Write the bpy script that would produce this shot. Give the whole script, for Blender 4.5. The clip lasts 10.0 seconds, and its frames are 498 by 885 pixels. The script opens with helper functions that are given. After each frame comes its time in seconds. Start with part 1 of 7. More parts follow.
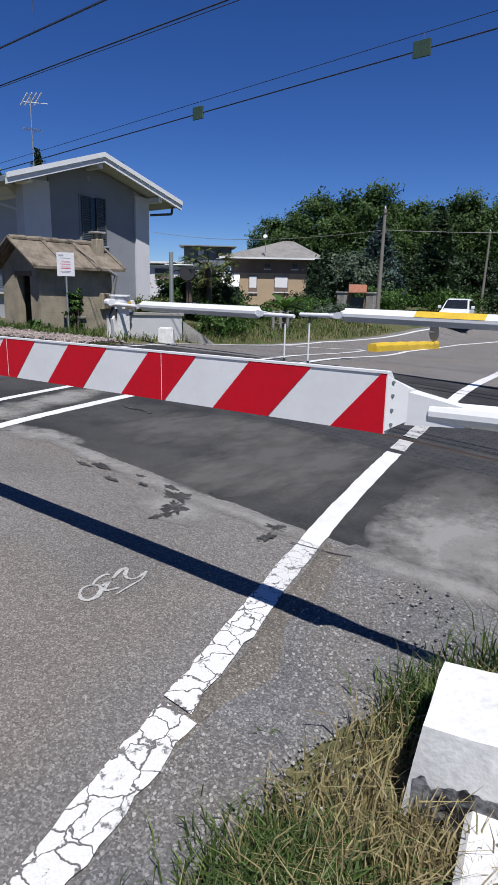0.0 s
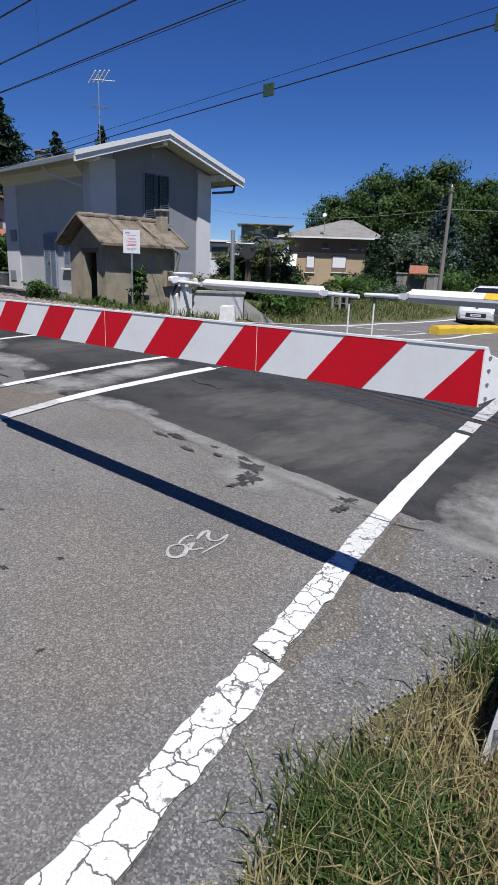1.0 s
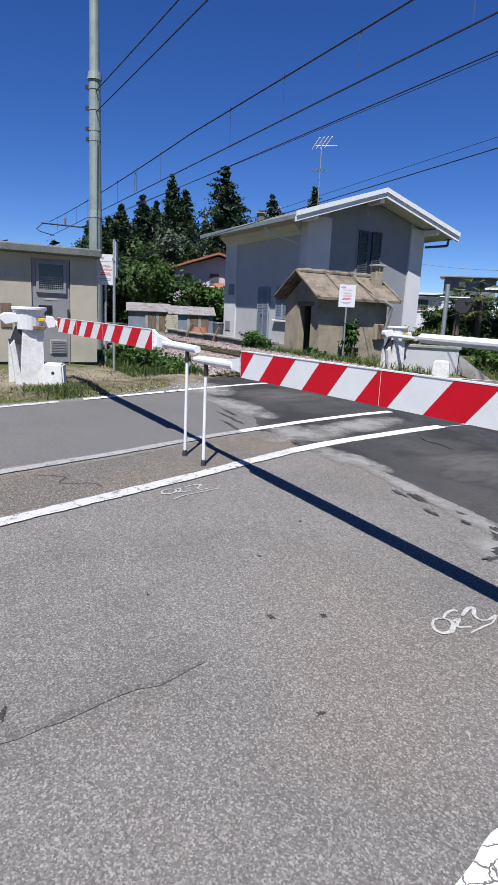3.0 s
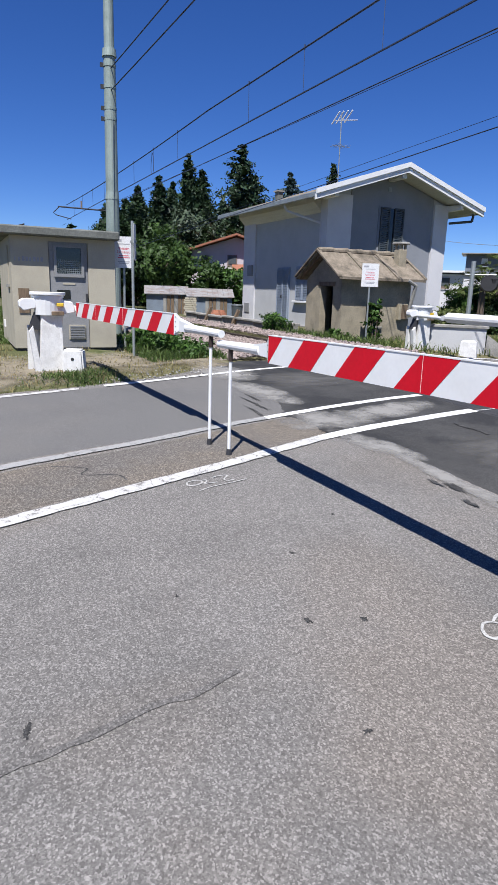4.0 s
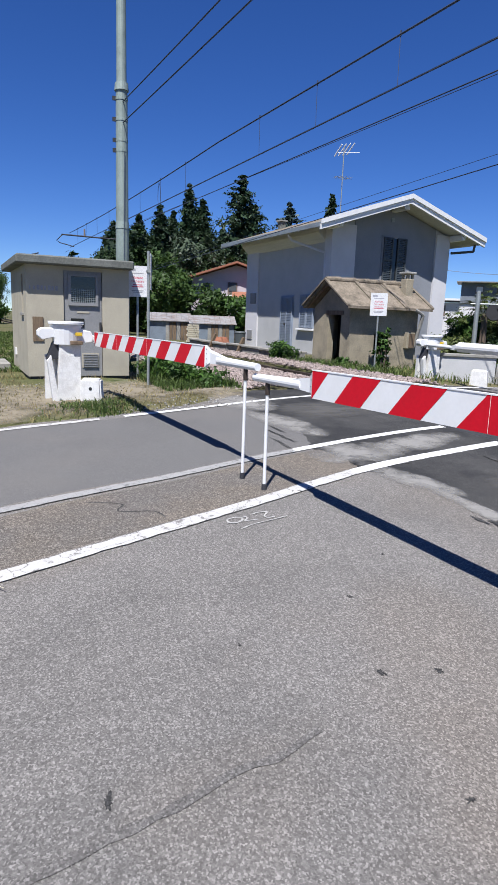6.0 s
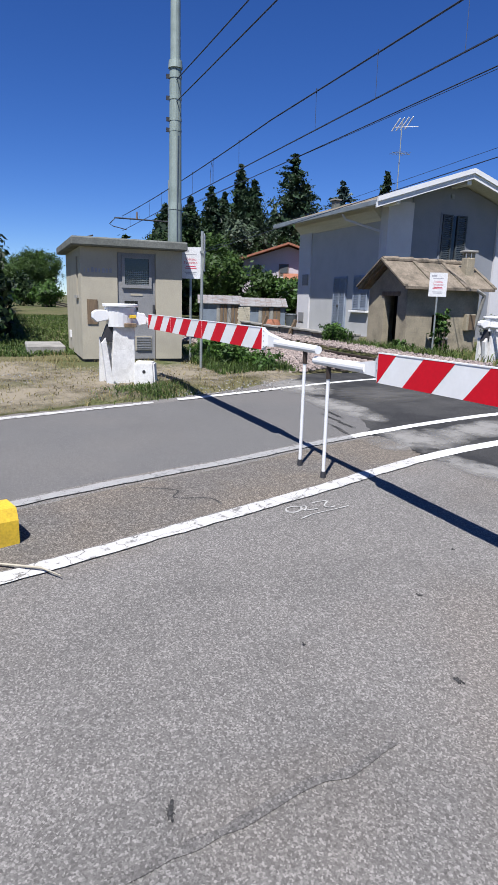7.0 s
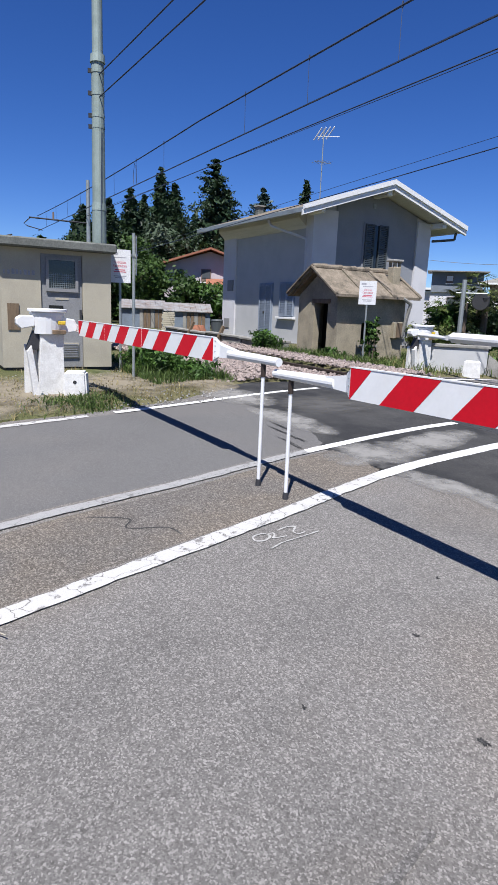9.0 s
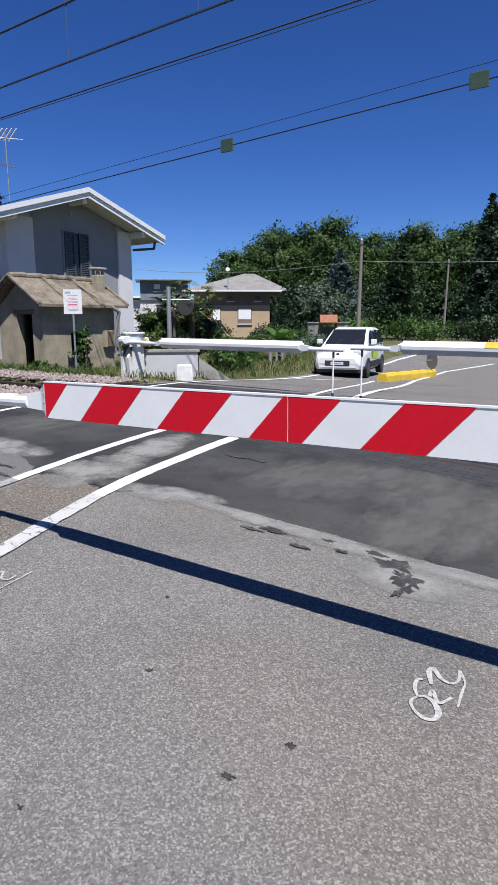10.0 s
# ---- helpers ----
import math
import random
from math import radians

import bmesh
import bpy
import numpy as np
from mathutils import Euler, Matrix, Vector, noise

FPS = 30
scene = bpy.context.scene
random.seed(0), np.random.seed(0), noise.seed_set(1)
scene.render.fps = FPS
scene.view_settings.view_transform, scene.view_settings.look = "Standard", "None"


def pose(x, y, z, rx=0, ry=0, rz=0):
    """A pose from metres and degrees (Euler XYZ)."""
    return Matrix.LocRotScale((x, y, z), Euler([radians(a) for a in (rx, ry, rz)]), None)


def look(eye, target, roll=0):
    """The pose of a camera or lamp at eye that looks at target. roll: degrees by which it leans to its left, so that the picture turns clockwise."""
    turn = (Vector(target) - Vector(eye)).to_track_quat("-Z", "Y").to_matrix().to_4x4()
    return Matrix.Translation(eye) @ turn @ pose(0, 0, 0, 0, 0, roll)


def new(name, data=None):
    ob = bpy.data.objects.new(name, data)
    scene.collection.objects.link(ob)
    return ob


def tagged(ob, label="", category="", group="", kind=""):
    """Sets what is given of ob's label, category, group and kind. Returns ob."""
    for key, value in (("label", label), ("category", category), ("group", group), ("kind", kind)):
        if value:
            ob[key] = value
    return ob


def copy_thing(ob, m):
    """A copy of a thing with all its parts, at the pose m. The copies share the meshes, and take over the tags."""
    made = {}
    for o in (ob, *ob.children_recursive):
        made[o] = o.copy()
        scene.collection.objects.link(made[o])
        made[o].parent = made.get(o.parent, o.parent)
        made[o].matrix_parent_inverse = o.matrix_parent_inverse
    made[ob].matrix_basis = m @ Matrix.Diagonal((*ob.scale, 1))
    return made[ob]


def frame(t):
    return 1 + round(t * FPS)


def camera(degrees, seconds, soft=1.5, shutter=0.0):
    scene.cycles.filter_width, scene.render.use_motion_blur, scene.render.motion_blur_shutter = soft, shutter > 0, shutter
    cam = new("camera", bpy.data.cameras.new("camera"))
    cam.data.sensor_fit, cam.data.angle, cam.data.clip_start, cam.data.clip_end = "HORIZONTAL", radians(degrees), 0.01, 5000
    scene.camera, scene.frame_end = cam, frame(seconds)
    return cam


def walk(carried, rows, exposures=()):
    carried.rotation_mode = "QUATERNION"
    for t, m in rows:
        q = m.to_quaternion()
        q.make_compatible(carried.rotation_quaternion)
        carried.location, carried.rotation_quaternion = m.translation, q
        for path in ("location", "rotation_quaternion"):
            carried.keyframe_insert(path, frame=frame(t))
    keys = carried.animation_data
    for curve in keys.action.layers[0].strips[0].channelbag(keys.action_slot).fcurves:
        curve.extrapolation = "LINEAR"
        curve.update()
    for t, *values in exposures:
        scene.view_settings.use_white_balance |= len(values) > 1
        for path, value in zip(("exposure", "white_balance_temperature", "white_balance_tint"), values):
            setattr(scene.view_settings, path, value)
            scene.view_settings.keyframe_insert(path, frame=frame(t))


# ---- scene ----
cam = camera(44.2, 10.0)
PATH = [
    (0, (-0.013, 0.016, 1.657), (-1.268, 1.498, 1.177), 1.3),
    (0.5, (-0.026, -0.104, 1.651), (-1.288, 1.38, 1.196), 2.7),
    (1, (-0.038, -0.225, 1.64), (-1.398, 1.137, 1.095), 2.1),
    (1.5, (-0.11, -0.337, 1.664), (-1.514, 1.001, 1.173), 2.2),
    (2, (-0.209, -0.415, 1.668), (-1.697, 0.846, 1.224), 2.3),
    (2.5, (-0.279, -0.544, 1.685), (-1.872, 0.59, 1.266), 2.3),
    (3, (-0.378, -0.59, 1.674), (-2.113, 0.314, 1.258), 2.7),
    (4.5, (-0.726, -0.544, 1.683), (-2.478, 0.294, 1.207), 1.5),
    (5, (-0.826, -0.687, 1.701), (-2.591, 0.175, 1.322), 2.2),
    (6.5, (-0.918, -0.838, 1.729), (-2.677, 0.02, 1.317), 1.8),
    (7, (-1.071, -0.834, 1.705), (-2.882, -0.116, 1.252), 1.7),
    (7.5, (-1.275, -0.755, 1.711), (-3.093, -0.044, 1.273), 0.8),
    (8, (-1.386, -0.737, 1.701), (-3.156, 0.042, 1.191), 1.6),
    (8.5, (-1.541, -0.82, 1.699), (-3.261, 0.076, 1.207), 3.4),
    (9, (-1.579, -0.928, 1.72), (-3.286, 0.023, 1.291), 2.4),
    (9.5, (-1.723, -0.818, 1.684), (-3.326, 0.278, 1.206), 1.7),
    (9.7, (-1.771, -0.702, 1.7), (-3.252, 0.58, 1.294), 0.9),
    (9.8, (-1.78, -0.644, 1.704), (-3.147, 0.757, 1.294), 0.8),
    (10, (-1.749, -0.591, 1.7), (-2.895, 1.003, 1.317), -0.1),
]
walk(cam, [(t, look(eye, target, roll)) for t, eye, target, roll in PATH],
     [(0, 0.3, 6080, 11), (1, 0.33, 6080, 11), (2, 0.38, 6080, 11), (2.5, 0.44, 6080, 11), (3, 0.66, 6080, 11), (4.5, 0.75, 6080, 11), (9, 0.73, 6080, 11), (9.7, 0.64, 6080, 11), (10, 0.6, 6080, 11)])

# ---- light ----
SUN = Vector((0.43, -0.36, 1.0)).normalized()
world = bpy.data.worlds.new("sky")
scene.world = world
world.use_nodes = True
wn = world.node_tree
sky = wn.nodes.new("ShaderNodeTexSky")
sky.sky_type = "NISHITA"
sky.sun_disc = False
sky.sun_elevation = math.asin(SUN.z)
sky.sun_rotation = math.atan2(SUN.x, SUN.y)
sky.altitude, sky.air_density, sky.dust_density, sky.ozone_density = 1800.0, 0.9, 0.0, 7.0
deep = wn.nodes.new("ShaderNodeHueSaturation")
deep.inputs["Hue"].default_value, deep.inputs["Saturation"].default_value = 0.5135, 1.18
wn.links.new(sky.outputs[0], deep.inputs["Color"])
wn.links.new(deep.outputs[0], wn.nodes["Background"].inputs[0])
wn.nodes["Background"].inputs[1].default_value = 0.068
sun = new("sun", bpy.data.lights.new("sun", "SUN"))
sun.data.energy, sun.data.angle, sun.data.color = 5.0, radians(0.53), (1.0, 0.955, 0.89)
sun.matrix_world = look(SUN * 60, (0, 0, 0))

# ---- helpers of the scene ----
def part(name, bm, material, parent=None, label="", smooth=False):
    me = bpy.data.meshes.new(name)
    bmesh.ops.recalc_face_normals(bm, faces=bm.faces[:])
    bm.to_mesh(me)
    bm.free()
    me.materials.append(material)
    if smooth:
        me.shade_smooth()
    ob = new(name, me)
    if parent:
        ob.parent = parent
    if label:
        tagged(ob, label)
    return ob


def raw(name, verts, faces, material, parent=None, label="", smooth=False):
    me = bpy.data.meshes.new(name)
    me.from_pydata(verts, [], faces)
    me.update()
    me.materials.append(material)
    if smooth:
        me.shade_smooth()
    ob = new(name, me)
    if parent:
        ob.parent = parent
    if label:
        tagged(ob, label)
    return ob


def thing(name, m, label, category, group="", kind=""):
    ob = new(name)
    ob.empty_display_size = 0.2
    ob.matrix_basis = m
    return tagged(ob, label, category, group, kind)


def B():
    return bmesh.new()


def box(bm, x0, x1, y0, y1, z0, z1, bevel=0.0, m=None):
    r = bmesh.ops.create_cube(bm, size=1.0)
    vs = r["verts"]
    for v in vs:
        v.co = Vector(((x0 + x1) / 2 + v.co.x * (x1 - x0), (y0 + y1) / 2 + v.co.y * (y1 - y0), (z0 + z1) / 2 + v.co.z * (z1 - z0)))
    if bevel:
        es = list({e for v in vs for e in v.link_edges})
        out = bmesh.ops.bevel(bm, geom=es, offset=bevel, segments=1, affect="EDGES")
        vs = list({v for f in out["faces"] for v in f.verts} | {v for v in vs if v.is_valid})
    if m is not None:
        bmesh.ops.transform(bm, matrix=m, verts=[v for v in vs if v.is_valid])
    return bm


def prism(bm, pts, a, b, axis="x", m=None):
    """Extrudes a polygon from a to b along an axis; the polygon holds the two other coordinates in order."""
    def place(p, d):
        return {"x": (d, p[0], p[1]), "y": (p[0], d, p[1]), "z": (p[0], p[1], d)}[axis]
    lo = [bm.verts.new(place(p, a)) for p in pts]
    hi = [bm.verts.new(place(p, b)) for p in pts]
    n = len(pts)
    bm.faces.new(lo)
    bm.faces.new(hi[::-1])
    for i in range(n):
        bm.faces.new((lo[i], hi[i], hi[(i + 1) % n], lo[(i + 1) % n]))
    if m is not None:
        bmesh.ops.transform(bm, matrix=m, verts=lo + hi)
    return bm


def rod(bm, p0, p1, r0, r1=None, seg=8):
    p0, p1 = Vector(p0), Vector(p1)
    r1 = r0 if r1 is None else r1
    q = (p1 - p0).to_track_quat("Z", "Y").to_matrix().to_4x4()
    bmesh.ops.create_cone(bm, cap_ends=True, segments=seg, radius1=r0, radius2=r1, depth=(p1 - p0).length,
                          matrix=Matrix.Translation((p0 + p1) / 2) @ q)
    return bm


def tube(bm, pts, r, seg=6):
    """One unbroken round cable through the given places."""
    pts = [Vector(p) for p in pts]
    rings = []
    for i, p in enumerate(pts):
        d = (pts[min(i + 1, len(pts) - 1)] - pts[max(i - 1, 0)]).normalized()
        u = d.cross(Vector((0, 0, 1)) if abs(d.z) < 0.9 else Vector((1, 0, 0))).normalized()
        w = d.cross(u)
        rings.append([bm.verts.new(p + (u * math.cos(k * 2 * math.pi / seg) + w * math.sin(k * 2 * math.pi / seg)) * r) for k in range(seg)])
    for p, q in zip(rings, rings[1:]):
        for k in range(seg):
            bm.faces.new((p[k], p[(k + 1) % seg], q[(k + 1) % seg], q[k]))
    bm.faces.new(rings[0])
    bm.faces.new(rings[-1][::-1])
    return bm


def smoothstep(a, b, x):
    u = min(1.0, max(0.0, (x - a) / (b - a)))
    return u * u * (3 - 2 * u)


def gz(x, y):
    """Height of the ground: the road climbs to the track and drops behind it."""
    p = max(-1.0, min(1.5, -0.048 - 0.045 * x + 0.032 * y))
    top, k = 0.45, 0.06
    z = -k * math.log(math.exp(-p / k) + math.exp(-top / k))
    z = max(z, -0.15)
    w = smoothstep(8.0, 17.0, y)
    low = 0.3 * (1 - smoothstep(-14.0, -10.0, x)) - 0.045 * max(0.0, min(y, 45.0) - 17.0) * smoothstep(-16.0, -12.0, x)
    return z * (1 - w) + low * w


def along(rows, y):
    ys = [r[0] for r in rows]
    if y <= ys[0]:
        (a, p), (b, q) = rows[0], rows[1]
    elif y >= ys[-1]:
        (a, p), (b, q) = rows[-2], rows[-1]
    else:
        i = next(i for i in range(len(ys) - 1) if ys[i] <= y <= ys[i + 1])
        (a, p), (b, q) = rows[i], rows[i + 1]
    return p + (q - p) * (y - a) / (b - a)


# the painted lines of the road, x by y
X_RIGHT = [(-6.0, 0.55), (0.76, -1.36), (1.47, -1.57), (2.1, -1.75), (3.03, -2.03), (4.1, -2.31), (5.46, -2.62), (8.15, -3.18), (10.8, -3.62), (16.0, -4.9), (24.0, -6.6), (40.0, -9.0)]
X_MID_R = [(-6.0, -3.2), (-0.88, -4.55), (0.54, -4.98), (1.32, -5.2), (2.25, -5.52), (3.0, -5.76), (4.9, -6.02), (8.6, -6.3), (12.8, -7.35), (15.9, -8.13), (20.0, -9.0), (26.0, -10.4), (32.0, -11.1), (45.0, -12.5)]
X_MID_L = [(-6.0, -4.3), (-0.88, -5.69), (0.0, -5.95), (0.93, -6.13), (2.0, -6.45), (3.56, -6.8), (4.81, -7.0), (8.76, -7.15), (11.3, -7.8), (14.7, -8.9), (16.4, -9.35)]
X_LEFT = [(-6.0, -7.5), (-0.3, -8.62), (1.2, -8.93), (2.3, -9.2), (3.65, -9.66), (4.85, -10.0), (9.76, -10.76), (12.2, -10.8), (15.0, -11.15), (18.6, -11.5), (22.5, -12.2), (28.0, -13.4), (45.0, -16.0)]
EDGE_R = [(-6.0, 1.1), (0.4, -0.92), (1.42, -1.05), (1.8, -1.02), (2.3, -0.88), (2.6, -0.7), (3.0, 0.0), (3.6, 1.6), (9.0, 1.6), (11.0, -2.6), (16.0, -4.1), (24.0, -5.8), (40.0, -8.2)]
EDGE_L = [(-6.0, -7.75), (-0.3, -8.85), (1.2, -9.2), (2.3, -9.6), (3.65, -10.5), (4.85, -11.0), (9.0, -11.3), (12.2, -11.15), (15.0, -11.5), (18.6, -11.85), (22.5, -12.6), (28.0, -13.8), (45.0, -16.4)]


# ---- materials ----
def mat(name, base, rough=0.7, metal=0.0, dark=None, scale=6.0, amount=0.5, fine=60.0, fine_amount=0.15, bump=0.0, bump_scale=80.0, spec=0.5, random=0.0, stretch=(1, 1, 1)):
    """A painted or mineral surface: base colour, large stains of a second colour, fine grain, relief."""
    m = bpy.data.materials.new(name)
    m.use_nodes = True
    nt = m.node_tree
    b = nt.nodes["Principled BSDF"]
    b.inputs["Roughness"].default_value = rough
    b.inputs["Metallic"].default_value = metal
    b.inputs["Specular IOR Level"].default_value = spec
    tc = nt.nodes.new("ShaderNodeTexCoord")
    mp = nt.nodes.new("ShaderNodeMapping")
    mp.inputs["Scale"].default_value = stretch
    nt.links.new(tc.outputs["Object"], mp.inputs[0])
    n1 = nt.nodes.new("ShaderNodeTexNoise")
    n1.inputs["Scale"].default_value, n1.inputs["Detail"].default_value, n1.inputs["Roughness"].default_value = scale, 6.0, 0.62
    nt.links.new(mp.outputs[0], n1.inputs["Vector"])
    r1 = nt.nodes.new("ShaderNodeMapRange")
    r1.inputs[1].default_value, r1.inputs[2].default_value, r1.inputs[3].default_value, r1.inputs[4].default_value = 0.42, 0.68, 0.0, amount
    nt.links.new(n1.outputs[0], r1.inputs[0])
    mix = nt.nodes.new("ShaderNodeMix")
    mix.data_type = "RGBA"
    mix.inputs["A"].default_value = (*base, 1)
    mix.inputs["B"].default_value = (*(dark or tuple(c * 0.6 for c in base)), 1)
    nt.links.new(r1.outputs[0], mix.inputs["Factor"])
    n2 = nt.nodes.new("ShaderNodeTexNoise")
    n2.inputs["Scale"].default_value, n2.inputs["Detail"].default_value = fine, 3.0
    nt.links.new(mp.outputs[0], n2.inputs["Vector"])
    r2 = nt.nodes.new("ShaderNodeMapRange")
    r2.inputs[1].default_value, r2.inputs[2].default_value = 0.3, 0.7
    r2.inputs[3].default_value, r2.inputs[4].default_value = 1.0 - fine_amount, 1.0 + fine_amount
    nt.links.new(n2.outputs[0], r2.inputs[0])
    mul = nt.nodes.new("ShaderNodeVectorMath")
    mul.operation = "SCALE"
    nt.links.new(mix.outputs["Result"], mul.inputs[0])
    nt.links.new(r2.outputs[0], mul.inputs["Scale"])
    out = mul.outputs[0]
    if random:
        oi = nt.nodes.new("ShaderNodeObjectInfo")
        ge = nt.nodes.new("ShaderNodeNewGeometry")
        ad = nt.nodes.new("ShaderNodeMath")
        ad.operation = "ADD"
        nt.links.new(oi.outputs["Random"], ad.inputs[0])
        nt.links.new(ge.outputs["Random Per Island"], ad.inputs[1])
        r3 = nt.nodes.new("ShaderNodeMapRange")
        r3.inputs[1].default_value, r3.inputs[2].default_value = 0.0, 2.0
        r3.inputs[3].default_value, r3.inputs[4].default_value = 1.0 - random, 1.0 + random
        nt.links.new(ad.outputs[0], r3.inputs[0])
        mu = nt.nodes.new("ShaderNodeVectorMath")
        mu.operation = "SCALE"
        nt.links.new(out, mu.inputs[0])
        nt.links.new(r3.outputs[0], mu.inputs["Scale"])
        out = mu.outputs[0]
    nt.links.new(out, b.inputs["Base Color"])
    if bump:
        n3 = nt.nodes.new("ShaderNodeTexNoise")
        n3.inputs["Scale"].default_value, n3.inputs["Detail"].default_value = bump_scale, 4.0
        nt.links.new(mp.outputs[0], n3.inputs["Vector"])
        bp = nt.nodes.new("ShaderNodeBump")
        bp.inputs["Strength"].default_value, bp.inputs["Distance"].default_value = bump, 0.01
        nt.links.new(n3.outputs[0], bp.inputs["Height"])
        nt.links.new(bp.outputs[0], b.inputs["Normal"])
    return m


def leaf_mat(name, base, warm, spread=0.45, trans=0.25):
    """Foliage: each leaf clump a little different, with light through the leaves."""
    m = bpy.data.materials.new(name)
    m.use_nodes = True
    nt = m.node_tree
    b = nt.nodes["Principled BSDF"]
    b.inputs["Roughness"].default_value = 0.55
    b.inputs["Specular IOR Level"].default_value = 0.3
    ge = nt.nodes.new("ShaderNodeNewGeometry")
    tc = nt.nodes.new("ShaderNodeTexCoord")
    no = nt.nodes.new("ShaderNodeTexNoise")
    no.inputs["Scale"].default_value = 0.35
    no.inputs["Detail"].default_value = 3.0
    nt.links.new(tc.outputs["Object"], no.inputs["Vector"])
    mx = nt.nodes.new("ShaderNodeMix")
    mx.data_type = "RGBA"
    mx.inputs["A"].default_value = (*base, 1)
    mx.inputs["B"].default_value = (*warm, 1)
    ad = nt.nodes.new("ShaderNodeMath")
    ad.operation = "MULTIPLY_ADD"
    nt.links.new(ge.outputs["Random Per Island"], ad.inputs[0])
    ad.inputs[1].default_value = 0.6
    sub = nt.nodes.new("ShaderNodeMapRange")
    sub.inputs[1].default_value, sub.inputs[2].default_value, sub.inputs[3].default_value, sub.inputs[4].default_value = 0.35, 0.65, -0.1, 0.5
    nt.links.new(no.outputs[0], sub.inputs[0])
    nt.links.new(sub.outputs[0], ad.inputs[2])
    nt.links.new(ad.outputs[0], mx.inputs["Factor"])
    r = nt.nodes.new("ShaderNodeMapRange")
    r.inputs[3].default_value, r.inputs[4].default_value = 1.0 - spread, 1.0 + spread
    nt.links.new(ge.outputs["Random Per Island"], r.inputs[0])
    mu = nt.nodes.new("ShaderNodeVectorMath")
    mu.operation = "SCALE"
    nt.links.new(mx.outputs["Result"], mu.inputs[0])
    nt.links.new(r.outputs[0], mu.inputs["Scale"])
    nt.links.new(mu.outputs[0], b.inputs["Base Color"])
    tr = nt.nodes.new("ShaderNodeBsdfTranslucent")
    nt.links.new(mu.outputs[0], tr.inputs["Color"])
    ms = nt.nodes.new("ShaderNodeMixShader")
    ms.inputs[0].default_value = trans
    nt.links.new(b.outputs[0], ms.inputs[1])
    nt.links.new(tr.outputs[0], ms.inputs[2])
    nt.links.new(ms.outputs[0], nt.nodes["Material Output"].inputs["Surface"])
    return m


def asphalt(name, base, pale, pale_amount, pale_scale, grain, contrast, patch=None, patch_scale=0.5):
    """Tar and chippings: light and dark stones in a binder, worn pale in places."""
    m = bpy.data.materials.new(name)
    m.use_nodes = True
    nt = m.node_tree
    N, L = nt.nodes.new, nt.links.new
    b = nt.nodes["Principled BSDF"]
    b.inputs["Roughness"].default_value = 0.92
    b.inputs["Specular IOR Level"].default_value = 0.12
    tc = N("ShaderNodeTexCoord")
    big = N("ShaderNodeTexNoise")
    big.inputs["Scale"].default_value, big.inputs["Detail"].default_value, big.inputs["Roughness"].default_value = pale_scale, 7.0, 0.6
    L(tc.outputs["Object"], big.inputs["Vector"])
    rng = N("ShaderNodeMapRange")
    rng.inputs[1].default_value, rng.inputs[2].default_value, rng.inputs[4].default_value = 0.45, 0.66, pale_amount
    L(big.outputs[0], rng.inputs[0])
    mix = N("ShaderNodeMix")
    mix.data_type = "RGBA"
    mix.inputs["A"].default_value, mix.inputs["B"].default_value = (*base, 1), (*pale, 1)
    L(rng.outputs[0], mix.inputs["Factor"])
    col = mix.outputs["Result"]
    if patch:
        pn = N("ShaderNodeTexNoise")
        pn.inputs["Scale"].default_value, pn.inputs["Detail"].default_value = patch_scale, 4.0
        mp = N("ShaderNodeMapping")
        mp.inputs["Location"].default_value = (7.3, 2.1, 0.0)
        L(tc.outputs["Object"], mp.inputs[0])
        L(mp.outputs[0], pn.inputs["Vector"])
        pr = N("ShaderNodeMapRange")
        pr.inputs[1].default_value, pr.inputs[2].default_value, pr.inputs[4].default_value = 0.48, 0.62, 0.7
        L(pn.outputs[0], pr.inputs[0])
        m2 = N("ShaderNodeMix")
        m2.data_type = "RGBA"
        m2.inputs["B"].default_value = (*patch, 1)
        L(col, m2.inputs["A"])
        L(pr.outputs[0], m2.inputs["Factor"])
        col = m2.outputs["Result"]
    vor = N("ShaderNodeTexVoronoi")
    vor.inputs["Scale"].default_value = grain
    L(tc.outputs["Object"], vor.inputs["Vector"])
    sep = N("ShaderNodeSeparateColor")
    L(vor.outputs["Color"], sep.inputs[0])
    ramp = N("ShaderNodeValToRGB")
    els = ramp.color_ramp.elements
    els[0].position, els[0].color = 0.0, (1 - contrast,) * 3 + (1,)
    els[1].position, els[1].color = 1.0, (1 + contrast * 1.5,) * 3 + (1,)
    e = els.new(0.7)
    e.color = (1.0, 1.0, 1.0, 1)
    L(sep.outputs[0], ramp.inputs[0])
    fin = N("ShaderNodeTexNoise")
    fin.inputs["Scale"].default_value, fin.inputs["Detail"].default_value, fin.inputs["Roughness"].default_value = grain * 0.45, 5.0, 0.75
    L(tc.outputs["Object"], fin.inputs["Vector"])
    fr = N("ShaderNodeMapRange")
    fr.inputs[1].default_value, fr.inputs[2].default_value, fr.inputs[3].default_value, fr.inputs[4].default_value = 0.3, 0.7, 1 - contrast * 0.7, 1 + contrast * 0.7
    L(fin.outputs[0], fr.inputs[0])
    k = N("ShaderNodeMix")
    k.data_type, k.blend_type = "RGBA", "MULTIPLY"
    k.inputs["Factor"].default_value = 1.0
    L(col, k.inputs["A"])
    L(ramp.outputs[0], k.inputs["B"])
    k2 = N("ShaderNodeVectorMath")
    k2.operation = "SCALE"
    L(k.outputs["Result"], k2.inputs[0])
    L(fr.outputs[0], k2.inputs["Scale"])
    L(k2.outputs[0], b.inputs["Base Color"])
    bp = N("ShaderNodeBump")
